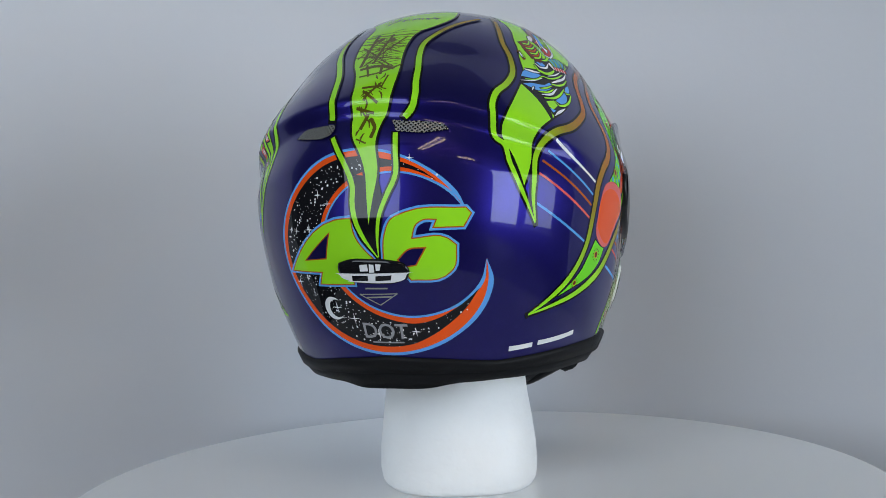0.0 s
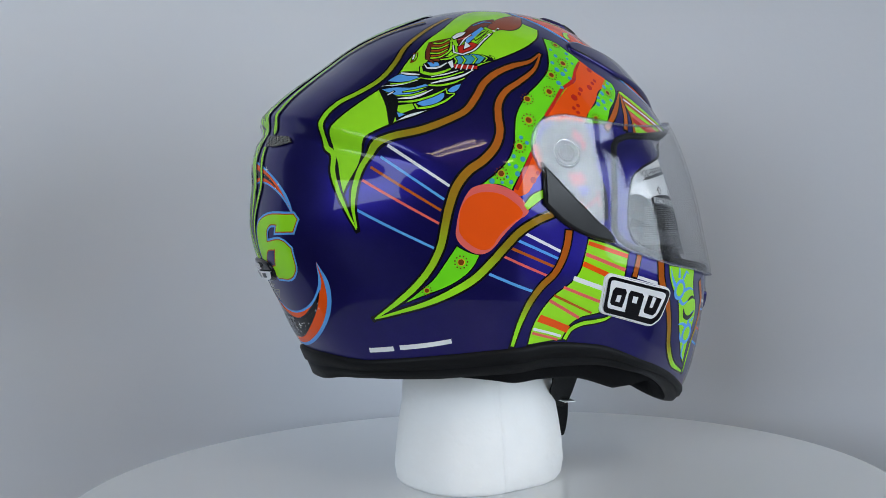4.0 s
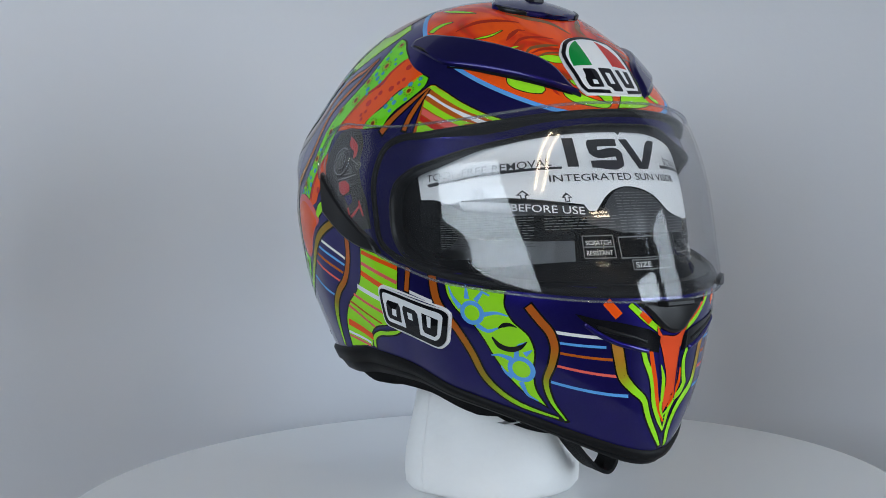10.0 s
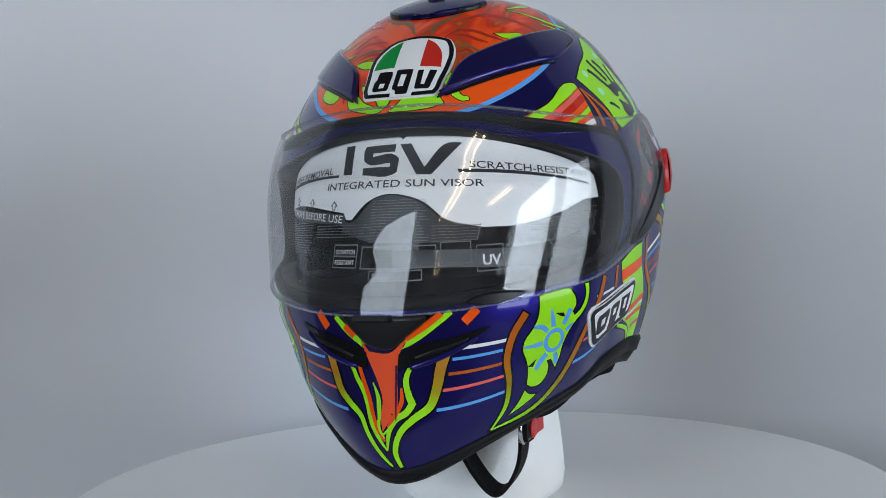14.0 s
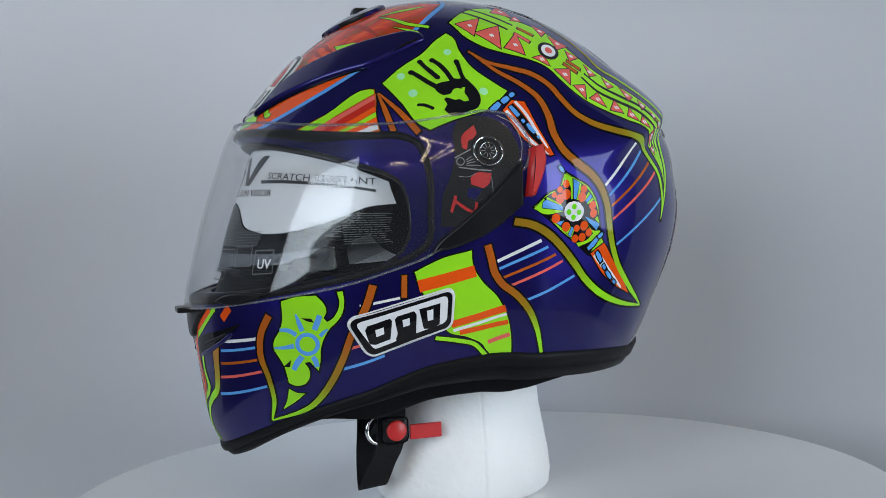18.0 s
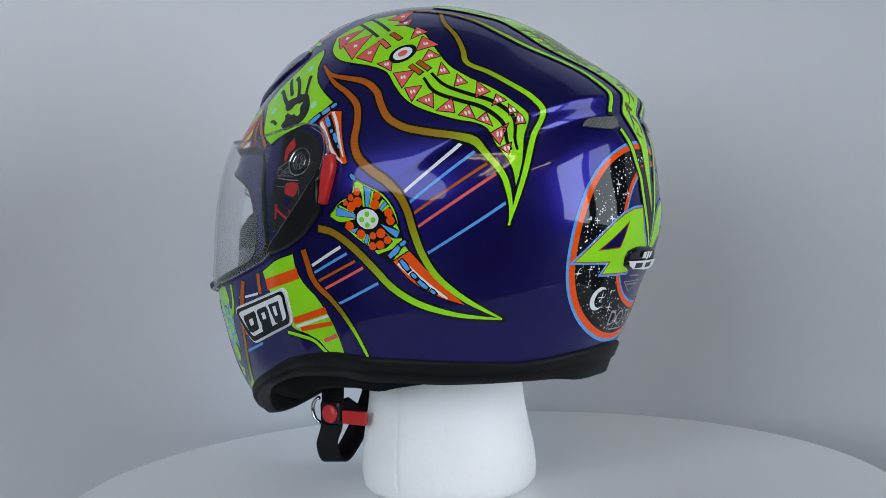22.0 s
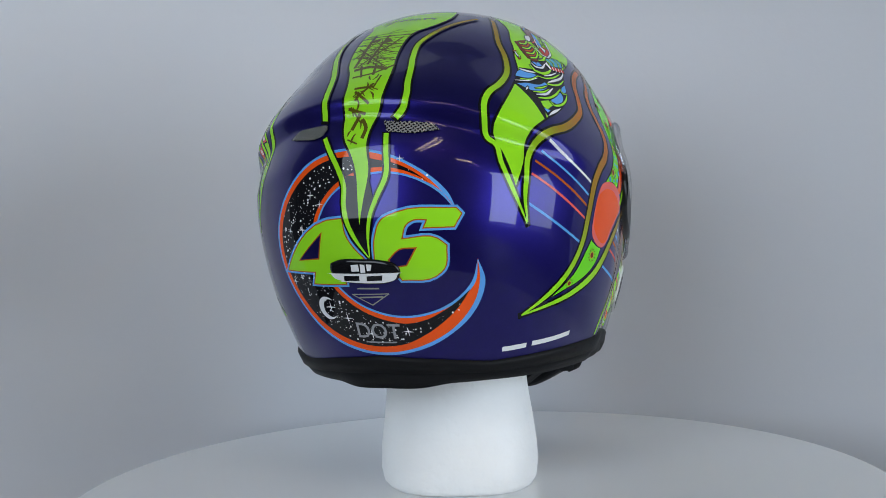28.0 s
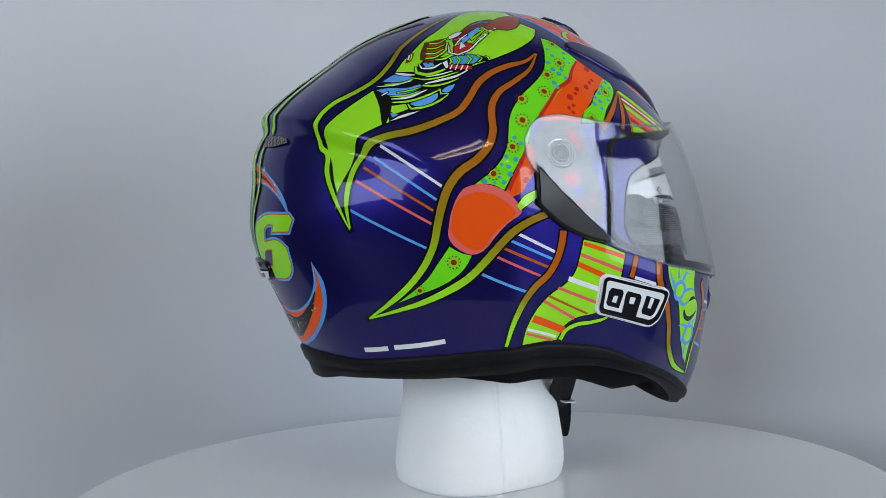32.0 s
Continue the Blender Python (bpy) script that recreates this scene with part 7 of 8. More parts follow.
star_dust()
spine_web()
fill("painted_moon", WHITE, 5, 0, [170.2, -14.9, 169.5, -14.4, 168.7, -14.2, 167.8, -14.2, 167, -14.6, 166.3, -15.2, 165.8, -16.1, 165.6, -17, 165.7, -17.9, 166.1, -18.8, 166.7, -19.4, 167.5, -19.8, 168.4, -19.9, 169.3, -19.7, 170.1, -19.2, 170.2, -19, 169.3, -19.3, 168.5, -19.2, 167.7, -18.7, 167.2, -17.9, 167.1, -17, 167.3, -16.1, 167.9, -15.3, 168.6, -14.9, 169.5, -14.8, 170.3, -15])
digit([158.5, -7.9, 160.6, -5.8, 173.4, 2.7, 177.2, 3, 177.8, -0.4, 180, -3.9, -178.8, -5.2, 177.1, -7.4, 176.3, -8.4, 175.7, -10.9, 166.8, -10.9, 168.3, -8.1], [164.3, -5.4, 171.8, 0, 170.1, -5], 0.12)
digit([-176.3, -5.9, -175.6, -0.7, -174.2, 2.4, -171, 3.9, -158.9, 4.5, -157.9, 3.4, -159.5, 0.8, -165.5, 0.8, -164.8, 2.4, -167.7, 2.4, -169.1, 1.6, -170.3, -1.5, -163.1, -1.6, -161.2, -3.1, -161.9, -8.1, -164, -9.8, -171, -10.2, -173, -7.3], [-173.2, -5.7, -170.8, -3.7, -167.7, -3.5, -169.8, -6.9, -172.4, -7.2], 0.12)
skin_text("DOT", GREY, 3.9, 175.3, -24.2, 186.6, -24.7, 6)
line("painted_mark", GREY, 5, 0, [0.24, 0.24], [176.5, -13.4, -179, -16.1])
line("painted_mark", GREY, 5, 0, [0.24, 0.24], [-179, -16.1, -174.6, -13.4])
line("painted_mark", GREY, 5, 0, [0.24, 0.24], [-174.6, -13.4, 176.5, -13.4])
line("painted_mark", GREY, 5, 0, [0.36, 0.36], [178.1, -14.2, -176, -14.1])
line("painted_mark", GREY, 5, 0, [0.38, 0.38], [177, -25.4, -174.8, -25.6])
line("painted_mark", GREY, 5, 0, [0.36, 0.36], [178.2, -12, -176.6, -12.1])

# ---- vents, covers and badges ----
raised("brow_vent", NAVY, (0.0036,0.0016), [-67.2, 54.4, -62, 55.6, -52.8, 54.2, -36.5, 49.8, -24.4, 45, -18.6, 42, -15.9, 39.6, -12.6, 33, -10.9, 30, -15.8, 32.6, -22.8, 35.7, -32.2, 39.1, -43.8, 42.5, -48.6, 43.6, -59.5, 48.6, -68.2, 52.3], helmet, both=True)
# Black strip painted for the shade in the gap under each brow vent.
line("painted_gap_dark", BLACK, 5, 0, [0.5, 1, 1.1, 0.6], [-49, 43.1, -43.8, 42.1, -32.2, 38.7, -22.8, 35.3, -15.8, 32.2, -12.8, 30.9], True)
line("vent_slot", BLACK, 18, 0, [0.5, 1.1, 1.1, 0.7], [-66, 51.8, -61, 50, -54, 47, -49.4, 44.6], True)
line("vent_rib", PLASTIC, 19, 0, [0.25, 0.4, 0.25], [-64, 51.3, -57, 48.5, -51, 45.6], True)
raised("chin_intake", PLASTIC, 0.0025, [-8, -14.1, -0.6, -14.2, 6, -14.4, 10.9, -14.5, 8.2, -16.5, 5.2, -18.5, 3.6, -19.8, 0.8, -20.2, -1.5, -19.5, -4.4, -17.1], helmet)
fill("chin_vent", BLACK, 6, 0.16, [-19.0, -17.0, -15.6, -17.7, -11.4, -18.2, -7.5, -18.9, -4.3, -19.7, -2.4, -20.8, -2.5, -23.4, -4.8, -23.0, -7.8, -22.3, -11.1, -21.6, -14.1, -20.2, -16.6, -18.8])
fill("chin_vent", BLACK, 6, 0.16, [21.2, -18.2, 17.3, -18.8, 13.4, -19.3, 9.7, -19.6, 6.2, -20.3, 4.2, -21.2, 3.8, -23.6, 6.1, -23.3, 9.7, -22.6, 14.0, -21.3, 17.6, -20.0])
raised("vent_lip", BLUE, 0.0016, [-17.4, -18.3, -14.4, -20.0, -11.3, -21.3, -7.8, -22.1, -4.6, -22.8, -4.6, -23.6, -8.0, -23.0, -11.6, -22.2, -15.0, -20.8, -17.9, -19.0], helmet, round_off=0.25)
raised("vent_lip", BLUE, 0.0016, [18.4, -19.5, 14.2, -21.1, 9.9, -22.3, 6.0, -23.1, 6.0, -23.9, 10.2, -23.2, 14.7, -21.9, 18.9, -20.2], helmet, round_off=0.25)
raised("vent_blade", PLASTIC, 0.0012, [-15.5, -18.6, -11.5, -19.6, -7.8, -20.4, -5.0, -21.3, -5.2, -21.9, -8.2, -21.0, -11.9, -20.3, -15.2, -19.2], helmet, round_off=0.15)
raised("vent_blade", PLASTIC, 0.0012, [17.0, -19.5, 13.4, -20.3, 9.8, -20.9, 6.8, -21.7, 7.0, -22.2, 10.0, -21.6, 13.8, -20.9, 16.8, -20.1], helmet, round_off=0.15)
raised("pivot_cover", PLASTIC, 0.0036, [-94.4, 17.2, -94.2, 5.9, -86, -0.5, -77.4, -4.2, -69.1, -6, -70.4, -3.8, -77.4, 1.9, -86.5, 9.7], helmet, both=True)
fill("visor_mechanism", PLASTIC, 6, 0, [76.2, 25, 77.7, 27.8, 81.7, 28.9, 87.4, 28.5, 91.3, 26.5, 93.7, 22.9, 94.1, 19.1, 92.7, 15.5, 89.5, 11.3, 85.7, 7.6, 81.1, 3.8, 76.5, 1, 72, 1.1, 72.9, 9, 75.3, 14.6, 76.4, 19.6], True)
line("mechanism_rib", GREY, 9, 0, [0.21, 0.21, 0.21, 0.21, 0.21, 0.21], [89.1, 29.1, 93.3, 26.9, 95.1, 22.8, 94.5, 18.3, 91.8, 13.2, 81.1, 3], True)
line("mechanism_rib", GREY, 9, 0, [0.3, 0.3], [76.3, 18.4, 83.1, 21.7], True)
line("mechanism_rib", GREY, 9, 0, [0.32, 0.32, 0.32], [77.2, 16, 83.1, 15.2, 86, 15], True)
line("mechanism_rib", GREY, 9, 0, [0.21, 0.21], [79.3, 17.8, 83, 20], True)
line("mechanism_rib", GREY, 9, 0, [0.21, 0.21], [79.4, 17.3, 83.2, 18.8], True)
line("mechanism_rib", GREY, 9, 0, [0.21, 0.21], [79.4, 16.9, 83.3, 17.7], True)
line("mechanism_rib", GREY, 9, 0, [0.21, 0.21], [79.3, 16.5, 83.5, 16.3], True)
line("mechanism_rib", GREY, 9, 0, [0.16, 0.16], [85.9, 13.6, 86.3, 8.6], True)
line("mechanism_rib", GREY, 9, 0, [0.16, 0.16, 0.16], [77.1, 13.7, 80.1, 13.6, 81.6, 14.4], True)
film_mesh("mechanism_ring", dot_piece(GREY, 8, 77.8, 17.5, 1.1, n=24) + dot_piece(PLASTIC, 8.5, 77.8, 17.5, 0.85, n=20), shell)
film_mesh("mechanism_ring", dot_piece(GREY, 8, -76.7, 18.4, 1.15, n=24) + dot_piece(PLASTIC, 8.5, -76.7, 18.4, 0.89, n=20), shell)
fill("red_lever", REDPLASTIC, 7, 0, [78.6, 24.1, 81, 26.1, 82.2, 26.8, 82.9, 24.8, 81.9, 23.7, 80.3, 22.9, 79.8, 20.6, 78.5, 21.1], True)
fill("red_lever", REDPLASTIC, 7, 0, [80.2, 13.2, 81.6, 14.4, 86, 14.3, 85.1, 11.6, 83.6, 10.6, 80.4, 11.6], True)
line("red_lever", REDPLASTIC, 7, 0, [0.71, 0.86, 0.71], [74.9, 4.7, 75.8, 7.5, 76.2, 8.9], True)
line("red_lever", REDPLASTIC, 7, 0, [0.72, 0.86, 0.72], [76, 7.5, 79, 5.4, 81.6, 4.1], True)
line("red_lever", REDPLASTIC, 7, 0, [0.72, 0.87, 0.72], [81.7, 7.2, 81.3, 4.1, 78.4, 2.4], True)
fill("blue_window", BLUE, 7, 0, [79.6, 10.8, 83.3, 10.4, 81.4, 7.7, 79.1, 8.7], True)
raised("visor_slider", REDPLASTIC, 0.006, [96.7, 19.9, 99.8, 20.4, 100.2, 17.1, 99, 12.8, 96.9, 7.9, 94.8, 8], helmet)
grille("rear_grille", [161.1, 20.6, 163.5, 22.1, 168.3, 22.5, 172.8, 22.6, 172.8, 21.2, 171.7, 20.1, 165.9, 19.9], helmet)
grille("rear_grille", [-173.9, 22.7, -171.1, 22.4, -166.9, 22.4, -162.4, 21.5, -161.7, 20.7, -167.5, 19.8, -172.9, 20.1], helmet)
raised("badge_plate", WHITE, 0.0014, soft([-70.4, -14.7, -47.7, -18.2, -45.9, -19.5, -47.5, -27, -50.3, -29.2, -52.8, -29.4, -71.1, -27, -72.4, -25.6, -72.2, -15.8]), helmet, steps=1, round_off=0.2)
fill("badge_border", BLACK, 21, 0, soft([-70.1, -15.5, -48.3, -18.8, -46.9, -19.6, -48.5, -26.6, -50.9, -28.5, -52.4, -28.6, -70.3, -26.4, -71.4, -25.2, -71.3, -16.4]), steps=1)
fill("badge_field", WHITE, 22, 0, soft([-69.4, -16.6, -49.4, -19.6, -48.5, -20.3, -50, -25.7, -51.8, -27.2, -69.6, -25, -70.1, -23.9, -70.2, -17]), steps=1)
fill("badge_shape", BLACK, 23, 0, [-68.1, -18.7, -64, -19.3, -63.4, -20.3, -64, -24.8, -68.5, -24, -69.3, -23.2, -69, -19.7], steps=1)
fill("badge_shape", BLACK, 23, 0, [-62, -19.6, -57.6, -20.3, -56.9, -21.1, -57.1, -27.7, -61.8, -27.1, -62.5, -26, -62.6, -20.6], steps=1)
fill("badge_shape", BLACK, 23, 0, [-55.3, -20.5, -50.1, -21.3, -51, -25.3, -52, -26.1, -55.3, -25.7, -55.8, -24.8], steps=1)
fill("badge_shape", WHITE, 24, 0, [-66.9, -21, -65.2, -21.2, -65.6, -23.2, -67.3, -22.9], steps=1)
fill("badge_shape", WHITE, 24, 0, [-60.8, -21.2, -58.9, -21.4, -59.1, -23.3, -60.8, -23.1], steps=1)
fill("badge_shape", WHITE, 24, 0, [-53.7, -20.9, -52.3, -21.2, -52.9, -24, -54, -23.9], steps=1)
raised("badge_plate", WHITE, 0.0014, soft([48.1, -19.7, 74, -15.4, 75.4, -16.9, 74.6, -25.5, 73, -27, 52.1, -30.6, 50, -29.1, 47, -21.3]), helmet, steps=1, round_off=0.2)
fill("badge_border", BLACK, 21, 0, soft([48.9, -20.2, 73.6, -16.2, 74.5, -17.3, 73.9, -24.9, 72.5, -26.3, 52.4, -29.8, 50.9, -28.7, 48, -21.4]), steps=1)
fill("badge_field", WHITE, 22, 0, soft([50, -21.1, 72.6, -17.3, 73.3, -18.1, 72.8, -23.9, 71.6, -24.9, 53.1, -28.4, 52.3, -27.6, 49.6, -21.8]), steps=1)
fill("badge_shape", BLACK, 23, 0, [52, -22.3, 57.7, -21.4, 58.1, -22.2, 57.1, -26.7, 53.3, -27.3, 51.9, -26.8, 51.4, -23.3], steps=1)
fill("badge_shape", BLACK, 23, 0, [59.5, -21.2, 63.9, -20.5, 64.5, -21.5, 63.8, -27.3, 59.4, -28.2, 58.4, -27.2, 59.1, -25.7, 58.8, -21.9], steps=1)
fill("badge_shape", BLACK, 23, 0, [65.3, -20.2, 71.1, -19.1, 70.6, -24.9, 68.2, -25.9, 66.1, -25.6], steps=1)
fill("badge_shape", WHITE, 24, 0, [53.8, -23.6, 55.9, -23.3, 55.8, -25, 53.8, -25.4], steps=1)
fill("badge_shape", WHITE, 24, 0, [60.7, -22.4, 62.6, -22.1, 62.5, -24, 60.7, -24.3], steps=1)
fill("badge_shape", WHITE, 24, 0, [67.3, -20.8, 69.1, -20.5, 68.9, -23.4, 67.4, -23.6], steps=1)
_SHIELD = [-12, 41.2, -11.9, 43.6, -10.6, 45.8, -8.4, 48.2, -5.2, 49.7, -0.2, 50.6, 5.9, 50.5, 9.8, 49.9, 13.5, 48.7, 15, 46.3, 15.3, 43.1, 14.3, 39.3, 12.5, 34.8, 11.3, 31.7, 10.3, 30.6, 5.9, 30.3, -1.2, 30.2, -8.9, 30.4, -9.8, 31.4, -11.1, 36.6]
raised("shield_badge", WHITE, 0.0012, _SHIELD, helmet, round_off=0.2)


def shield_inset(name, mat, layer, by):
    """The shield's own outline drawn smaller."""
    q, fr = flat_points(_SHIELD)
    film_mesh(name, [(grown(rounded(q, 5), -by), fr, mat, layer, None)], shell)


shield_inset("shield_border", BLACK, 18, 0.45)
shield_inset("shield_field", WHITE, 19, 1.45)
fill("shield_green", FLAGGREEN, 20, 0, [-9.4, 39.2, -9.3, 41.6, -8.2, 44.5, -6, 46.8, -3, 48.5, -2.7, 39.5])
fill("shield_red", RED, 20, 0, [5.7, 48.7, 8.9, 46.8, 11, 43.8, 11.3, 38.9, 5.1, 39.4])
fill("shield_shape", BLACK, 20, 0, soft([-6.9, 38.4, -2.7, 38.3, -2.4, 37.1, -2.7, 32.5, -6.9, 32.5, -7.4, 33.2, -7.4, 35.5, -6.9, 36], 0.5), steps=1)
fill("shield_shape", BLACK, 20, 0, soft([-1.4, 38.7, 3.5, 38.6, 3, 31.2, -0.3, 31.2, -0.3, 32.3, -1.5, 32.8], 0.5), steps=1)
fill("shield_shape", BLACK, 20, 0, soft([4.9, 38.3, 10.4, 38, 8.6, 32.5, 4.7, 32.5], 0.5), steps=1)
fill("shield_shape", WHITE, 21, 0, [-5.5, 34.8, -4, 34.7, -4.1, 33.4, -5.6, 33.4], steps=1)
fill("shield_shape", WHITE, 21, 0, [0.2, 37.1, 1.8, 37, 1.5, 33.5, 0, 33.5], steps=1)
fill("shield_shape", WHITE, 21, 0, [6.6, 38.5, 8.4, 38.5, 7.2, 33.8, 6.3, 33.8], steps=1)
fill("shield_gap", WHITE, 19.5, 0, [-1.6, 32.6, 4.4, 32.4, 4.2, 30.5, -1.5, 30.5], steps=1)
raised("top_vent", NAVY, 0.0024, [-31.7, 71.7, -32.3, 66.5, -26.2, 64.1, -16.7, 61.7, -4.3, 60, -7.5, 59.8, 7.5, 59.8, 4.3, 60, 16.7, 61.7, 26.2, 64.1, 32.3, 66.5, 31.7, 71.7], helmet)
# Black line painted along the crown vent's front lower edge.
line("painted_gap_dark", BLACK, 5, 0, [0.3, 0.6, 0.6, 0.6, 0.3], [-24, 63, -12, 60.4, 0, 59.3, 12, 60.4, 24, 63])
raised("vent_tab", PLASTIC, 0.0027, [-31, 66.4, -27, 64.1, -20, 62, -15.2, 61.2, -17, 62, -25, 64.6], helmet, both=True, round_off=0.2)
raised("rear_badge", BLACK, 0.0026, [172.8, -7.2, 173.3, -6, 175.9, -5.3, -179.6, -5.3, -174.9, -5.7, -171.9, -6.7, -171.2, -8, -171.8, -9.9, -174.3, -10.8, -179.3, -10.9, 176.1, -10.4, 173.3, -9.3], helmet)
fill("badge_field", WHITE, 41, 0, soft([173.3, -8.1, -171.5, -8.3, -172, -9.9, -174.6, -10.5, -179.3, -10.5, 176.2, -10, 173.8, -9.3]), steps=1)
fill("badge_shape", WHITE, 41, 0, [178.6, -6.4, -179.7, -6.3, -179.7, -7.8, 178.5, -7.8], steps=1)
fill("badge_shape", WHITE, 41, 0, [-179.3, -6.3, -178.3, -6.4, -178.4, -8.1, -179.5, -8.1], steps=1)
fill("badge_shape", WHITE, 41, 0, [-177.9, -6.3, -176.7, -6.4, -177.2, -7.7, -178, -7.8], steps=1)
fill("badge_shape", BLACK, 42, 0, [176.4, -8.7, 180, -8.8, 179.9, -9.9, 176.3, -9.9], steps=1)
fill("badge_shape", BLACK, 42, 0, [-178.3, -8.9, -174.8, -8.8, -175.1, -9.9, -178.5, -10], steps=1)
line("painted_bar", WHITE, 2, 0, [1.32, 1.32], [-147.3, -30.4, -139.6, -30.6])
line("painted_bar", WHITE, 2, 0, [1.33, 1.33], [-137.7, -30.5, -122.2, -30.4])

# ---- the printed film on the inner visor ----
film_mesh("film_print", fill_piece(FILMWHITE, 1, 0, [-58, 17.1, -49.2, 20.6, -35.8, 22.9, -25.6, 24, -12, 24.2, 0, 24.1, 11.9, 23.4, 21.7, 22.5, 33.3, 20.8, 45.8, 18.1, 57.4, 14.2, 59.4, 8.1, 51.4, 7.1, 44.6, 4.5, 15.4, 1.7, 12.8, 2.6, 7.7, 6.7, 4.5, 8.1, -4.3, 8.4, -6.6, 7.2, -10.5, 3.2, -12.2, 3.3, -13.2, 4.9, -42.8, 7.6, -47.8, 7, -50.5, 8.1, -56.4, 8.8]), visor_film, surface=-0.013)
film_mesh("film_ink", fill_piece(FILMINK, 1, 0, [-13.1, 4.5, -12.2, 2.7, -10.2, 2.7, -6.2, 6.6, -4.2, 8, 4.2, 7.7, 7.3, 6.3, 12.6, 2.2, 15.4, 1.4, 20.5, 1.7, 19.5, -2.0, 13.0, -2.4, 4.0, -2.2, -6.0, -1.6, -13.0, 0.5]), visor_film, surface=-0.013)
film_mesh("film_ink", fill_piece(FILMINK, 1, 0, [-44.4, 7.4, -23.1, 5.5, -13.2, 4.6, -13.1, 2.2, -24, 2.9, -43.0, 4.9]), visor_film, surface=-0.013)
film_mesh("smoky_band", fill_piece(FILMSMOKE, 0.6, 0, [-57, 8.6, -51, 7.9, -47.8, 6.9, -43.2, 4.8, -24, 2.8, -13.2, 2.1, -13.1, 0.4, -6.2, -1.7, 4, -2.3, 19.6, -2.1, 20.6, 1.6, 44.6, 4.4, 51.4, 7, 58.5, 8, 58, 1.5, 44, -2.6, 30, -4.2, 12, -4.0, 0, -3.6, -14, -3.4, -30, -3.2, -46, -1.6, -57, 2.0]), visor_film, surface=-0.013)
film_mesh("film_letter", fill_piece(FILMINK, 2, 0, [-16.2, 22.1, -13.1, 22, -12.7, 14.4, -15.6, 14.5]), visor_film, surface=-0.013)
film_mesh("film_letter", fill_piece(FILMINK, 2, 0, [-9.1, 21.3, -0.4, 21.4, -0.5, 19.5, -6.7, 19.4, -6.7, 18.5, -0.3, 18.6, 0.8, 17.6, 0.4, 14.3, -0.7, 13.7, -9.2, 14, -9.3, 15.8, -1.6, 15.7, -1.6, 16.7, -8.1, 16.8, -9.3, 17.7, -9.5, 20.6]), visor_film, surface=-0.013)
film_mesh("film_letter", fill_piece(FILMINK, 2, 0, [0.7, 21.3, 3.6, 21.4, 7.3, 15.3, 13.2, 21.4, 16.7, 21.4, 9.1, 13.4, 5.4, 13.5]), visor_film, surface=-0.013)
film_mesh("film_arrow", fill_piece(FILMINK, 2, 0, [-39, 10.6, -36.5, 8.9, -37.8, 9, -37.7, 7.9, -39.7, 8.1, -39.8, 9.1, -41.2, 9.2]), visor_film, surface=-0.013)
film_mesh("film_arrow", fill_piece(FILMWHITE, 3, 0, [-38.9, 10, -37.5, 9.2, -38.2, 9.3, -38.1, 8.3, -39.3, 8.4, -39.4, 9.3, -40.1, 9.4]), visor_film, surface=-0.013)
film_mesh("film_arrow", fill_piece(FILMINK, 2, 0, [-27.7, 9.3, -25.9, 7.8, -26.8, 7.8, -26.7, 6.8, -28.2, 6.9, -28.3, 7.9, -29.3, 8]), visor_film, surface=-0.013)
film_mesh("film_arrow", fill_piece(FILMWHITE, 3, 0, [-27.7, 8.8, -26.7, 8, -27.2, 8.1, -27.1, 7.2, -27.9, 7.2, -28, 8.1, -28.6, 8.2]), visor_film, surface=-0.013)
film_mesh("film_arrow", fill_piece(FILMINK, 2, 0, [-17.2, 8.1, -15.7, 6.6, -16.5, 6.7, -16.4, 5.7, -17.6, 5.8, -17.7, 6.7, -18.4, 6.8]), visor_film, surface=-0.013)
film_mesh("film_arrow", fill_piece(FILMWHITE, 3, 0, [-17.1, 7.5, -16.3, 6.9, -16.8, 6.9, -16.7, 6, -17.4, 6, -17.4, 6.9, -17.8, 6.9]), visor_film, surface=-0.013)
film_text("INTEGRATED SUN VISOR", FILMINK, 1.86, -20.81, 10.84, 21.75, 10.3)
film_text("TOOL-FREE REMOVAL", FILMINK, 2.02, -54.33, 13.46, -19.76, 15.08)
film_text("SCRATCH-RESISTANT", FILMINK, 1.86, 18.4, 15.03, 54.13, 13.17)
film_text("REMOVE BEFORE USE", FILMWHITE, 1.86, -44, 5.54, -13.29, 2.53)
film_text("SIZE", FILMWHITE, 1.1, -3.3, -9.3, 0.9, -9.3)
film_text("UV", FILMWHITE, 2.2, 20.6, -7.6, 24.8, -7.8)
film_text("SCRATCH", FILMWHITE, 1.0, -14.2, -4.4, -8.3, -4.4)
film_text("RESISTANT", FILMWHITE, 1.0, -14.2, -6.6, -8.3, -6.6)
film_mesh("film_rule", fill_piece(FILMINK, 2, 0, [-54.2, 12.8, -17.2, 14.7, -17.2, 14.1, -53.2, 11.9]), visor_film, surface=-0.013)
film_mesh("film_rule", fill_piece(FILMINK, 2, 0, [15.3, 14.7, 54.1, 11.9, 53.9, 11.2, 15.8, 13.8]), visor_film, surface=-0.013)
film_mesh("film_notch", fill_piece(FILMINK, 2, 0, [-0.4, 24.1, 3.1, 24, 1.2, 22.5]), visor_film, surface=-0.013)
film_lines()
spots("painted_bead_row", WHITE, 6, [-102.8, 58.9, 0.4, -105.7, 57.1, 0.35, -107.7, 55.2, 0.29, -100.3, 60.2, 0.3, -109.4, 53.6, 0.25])
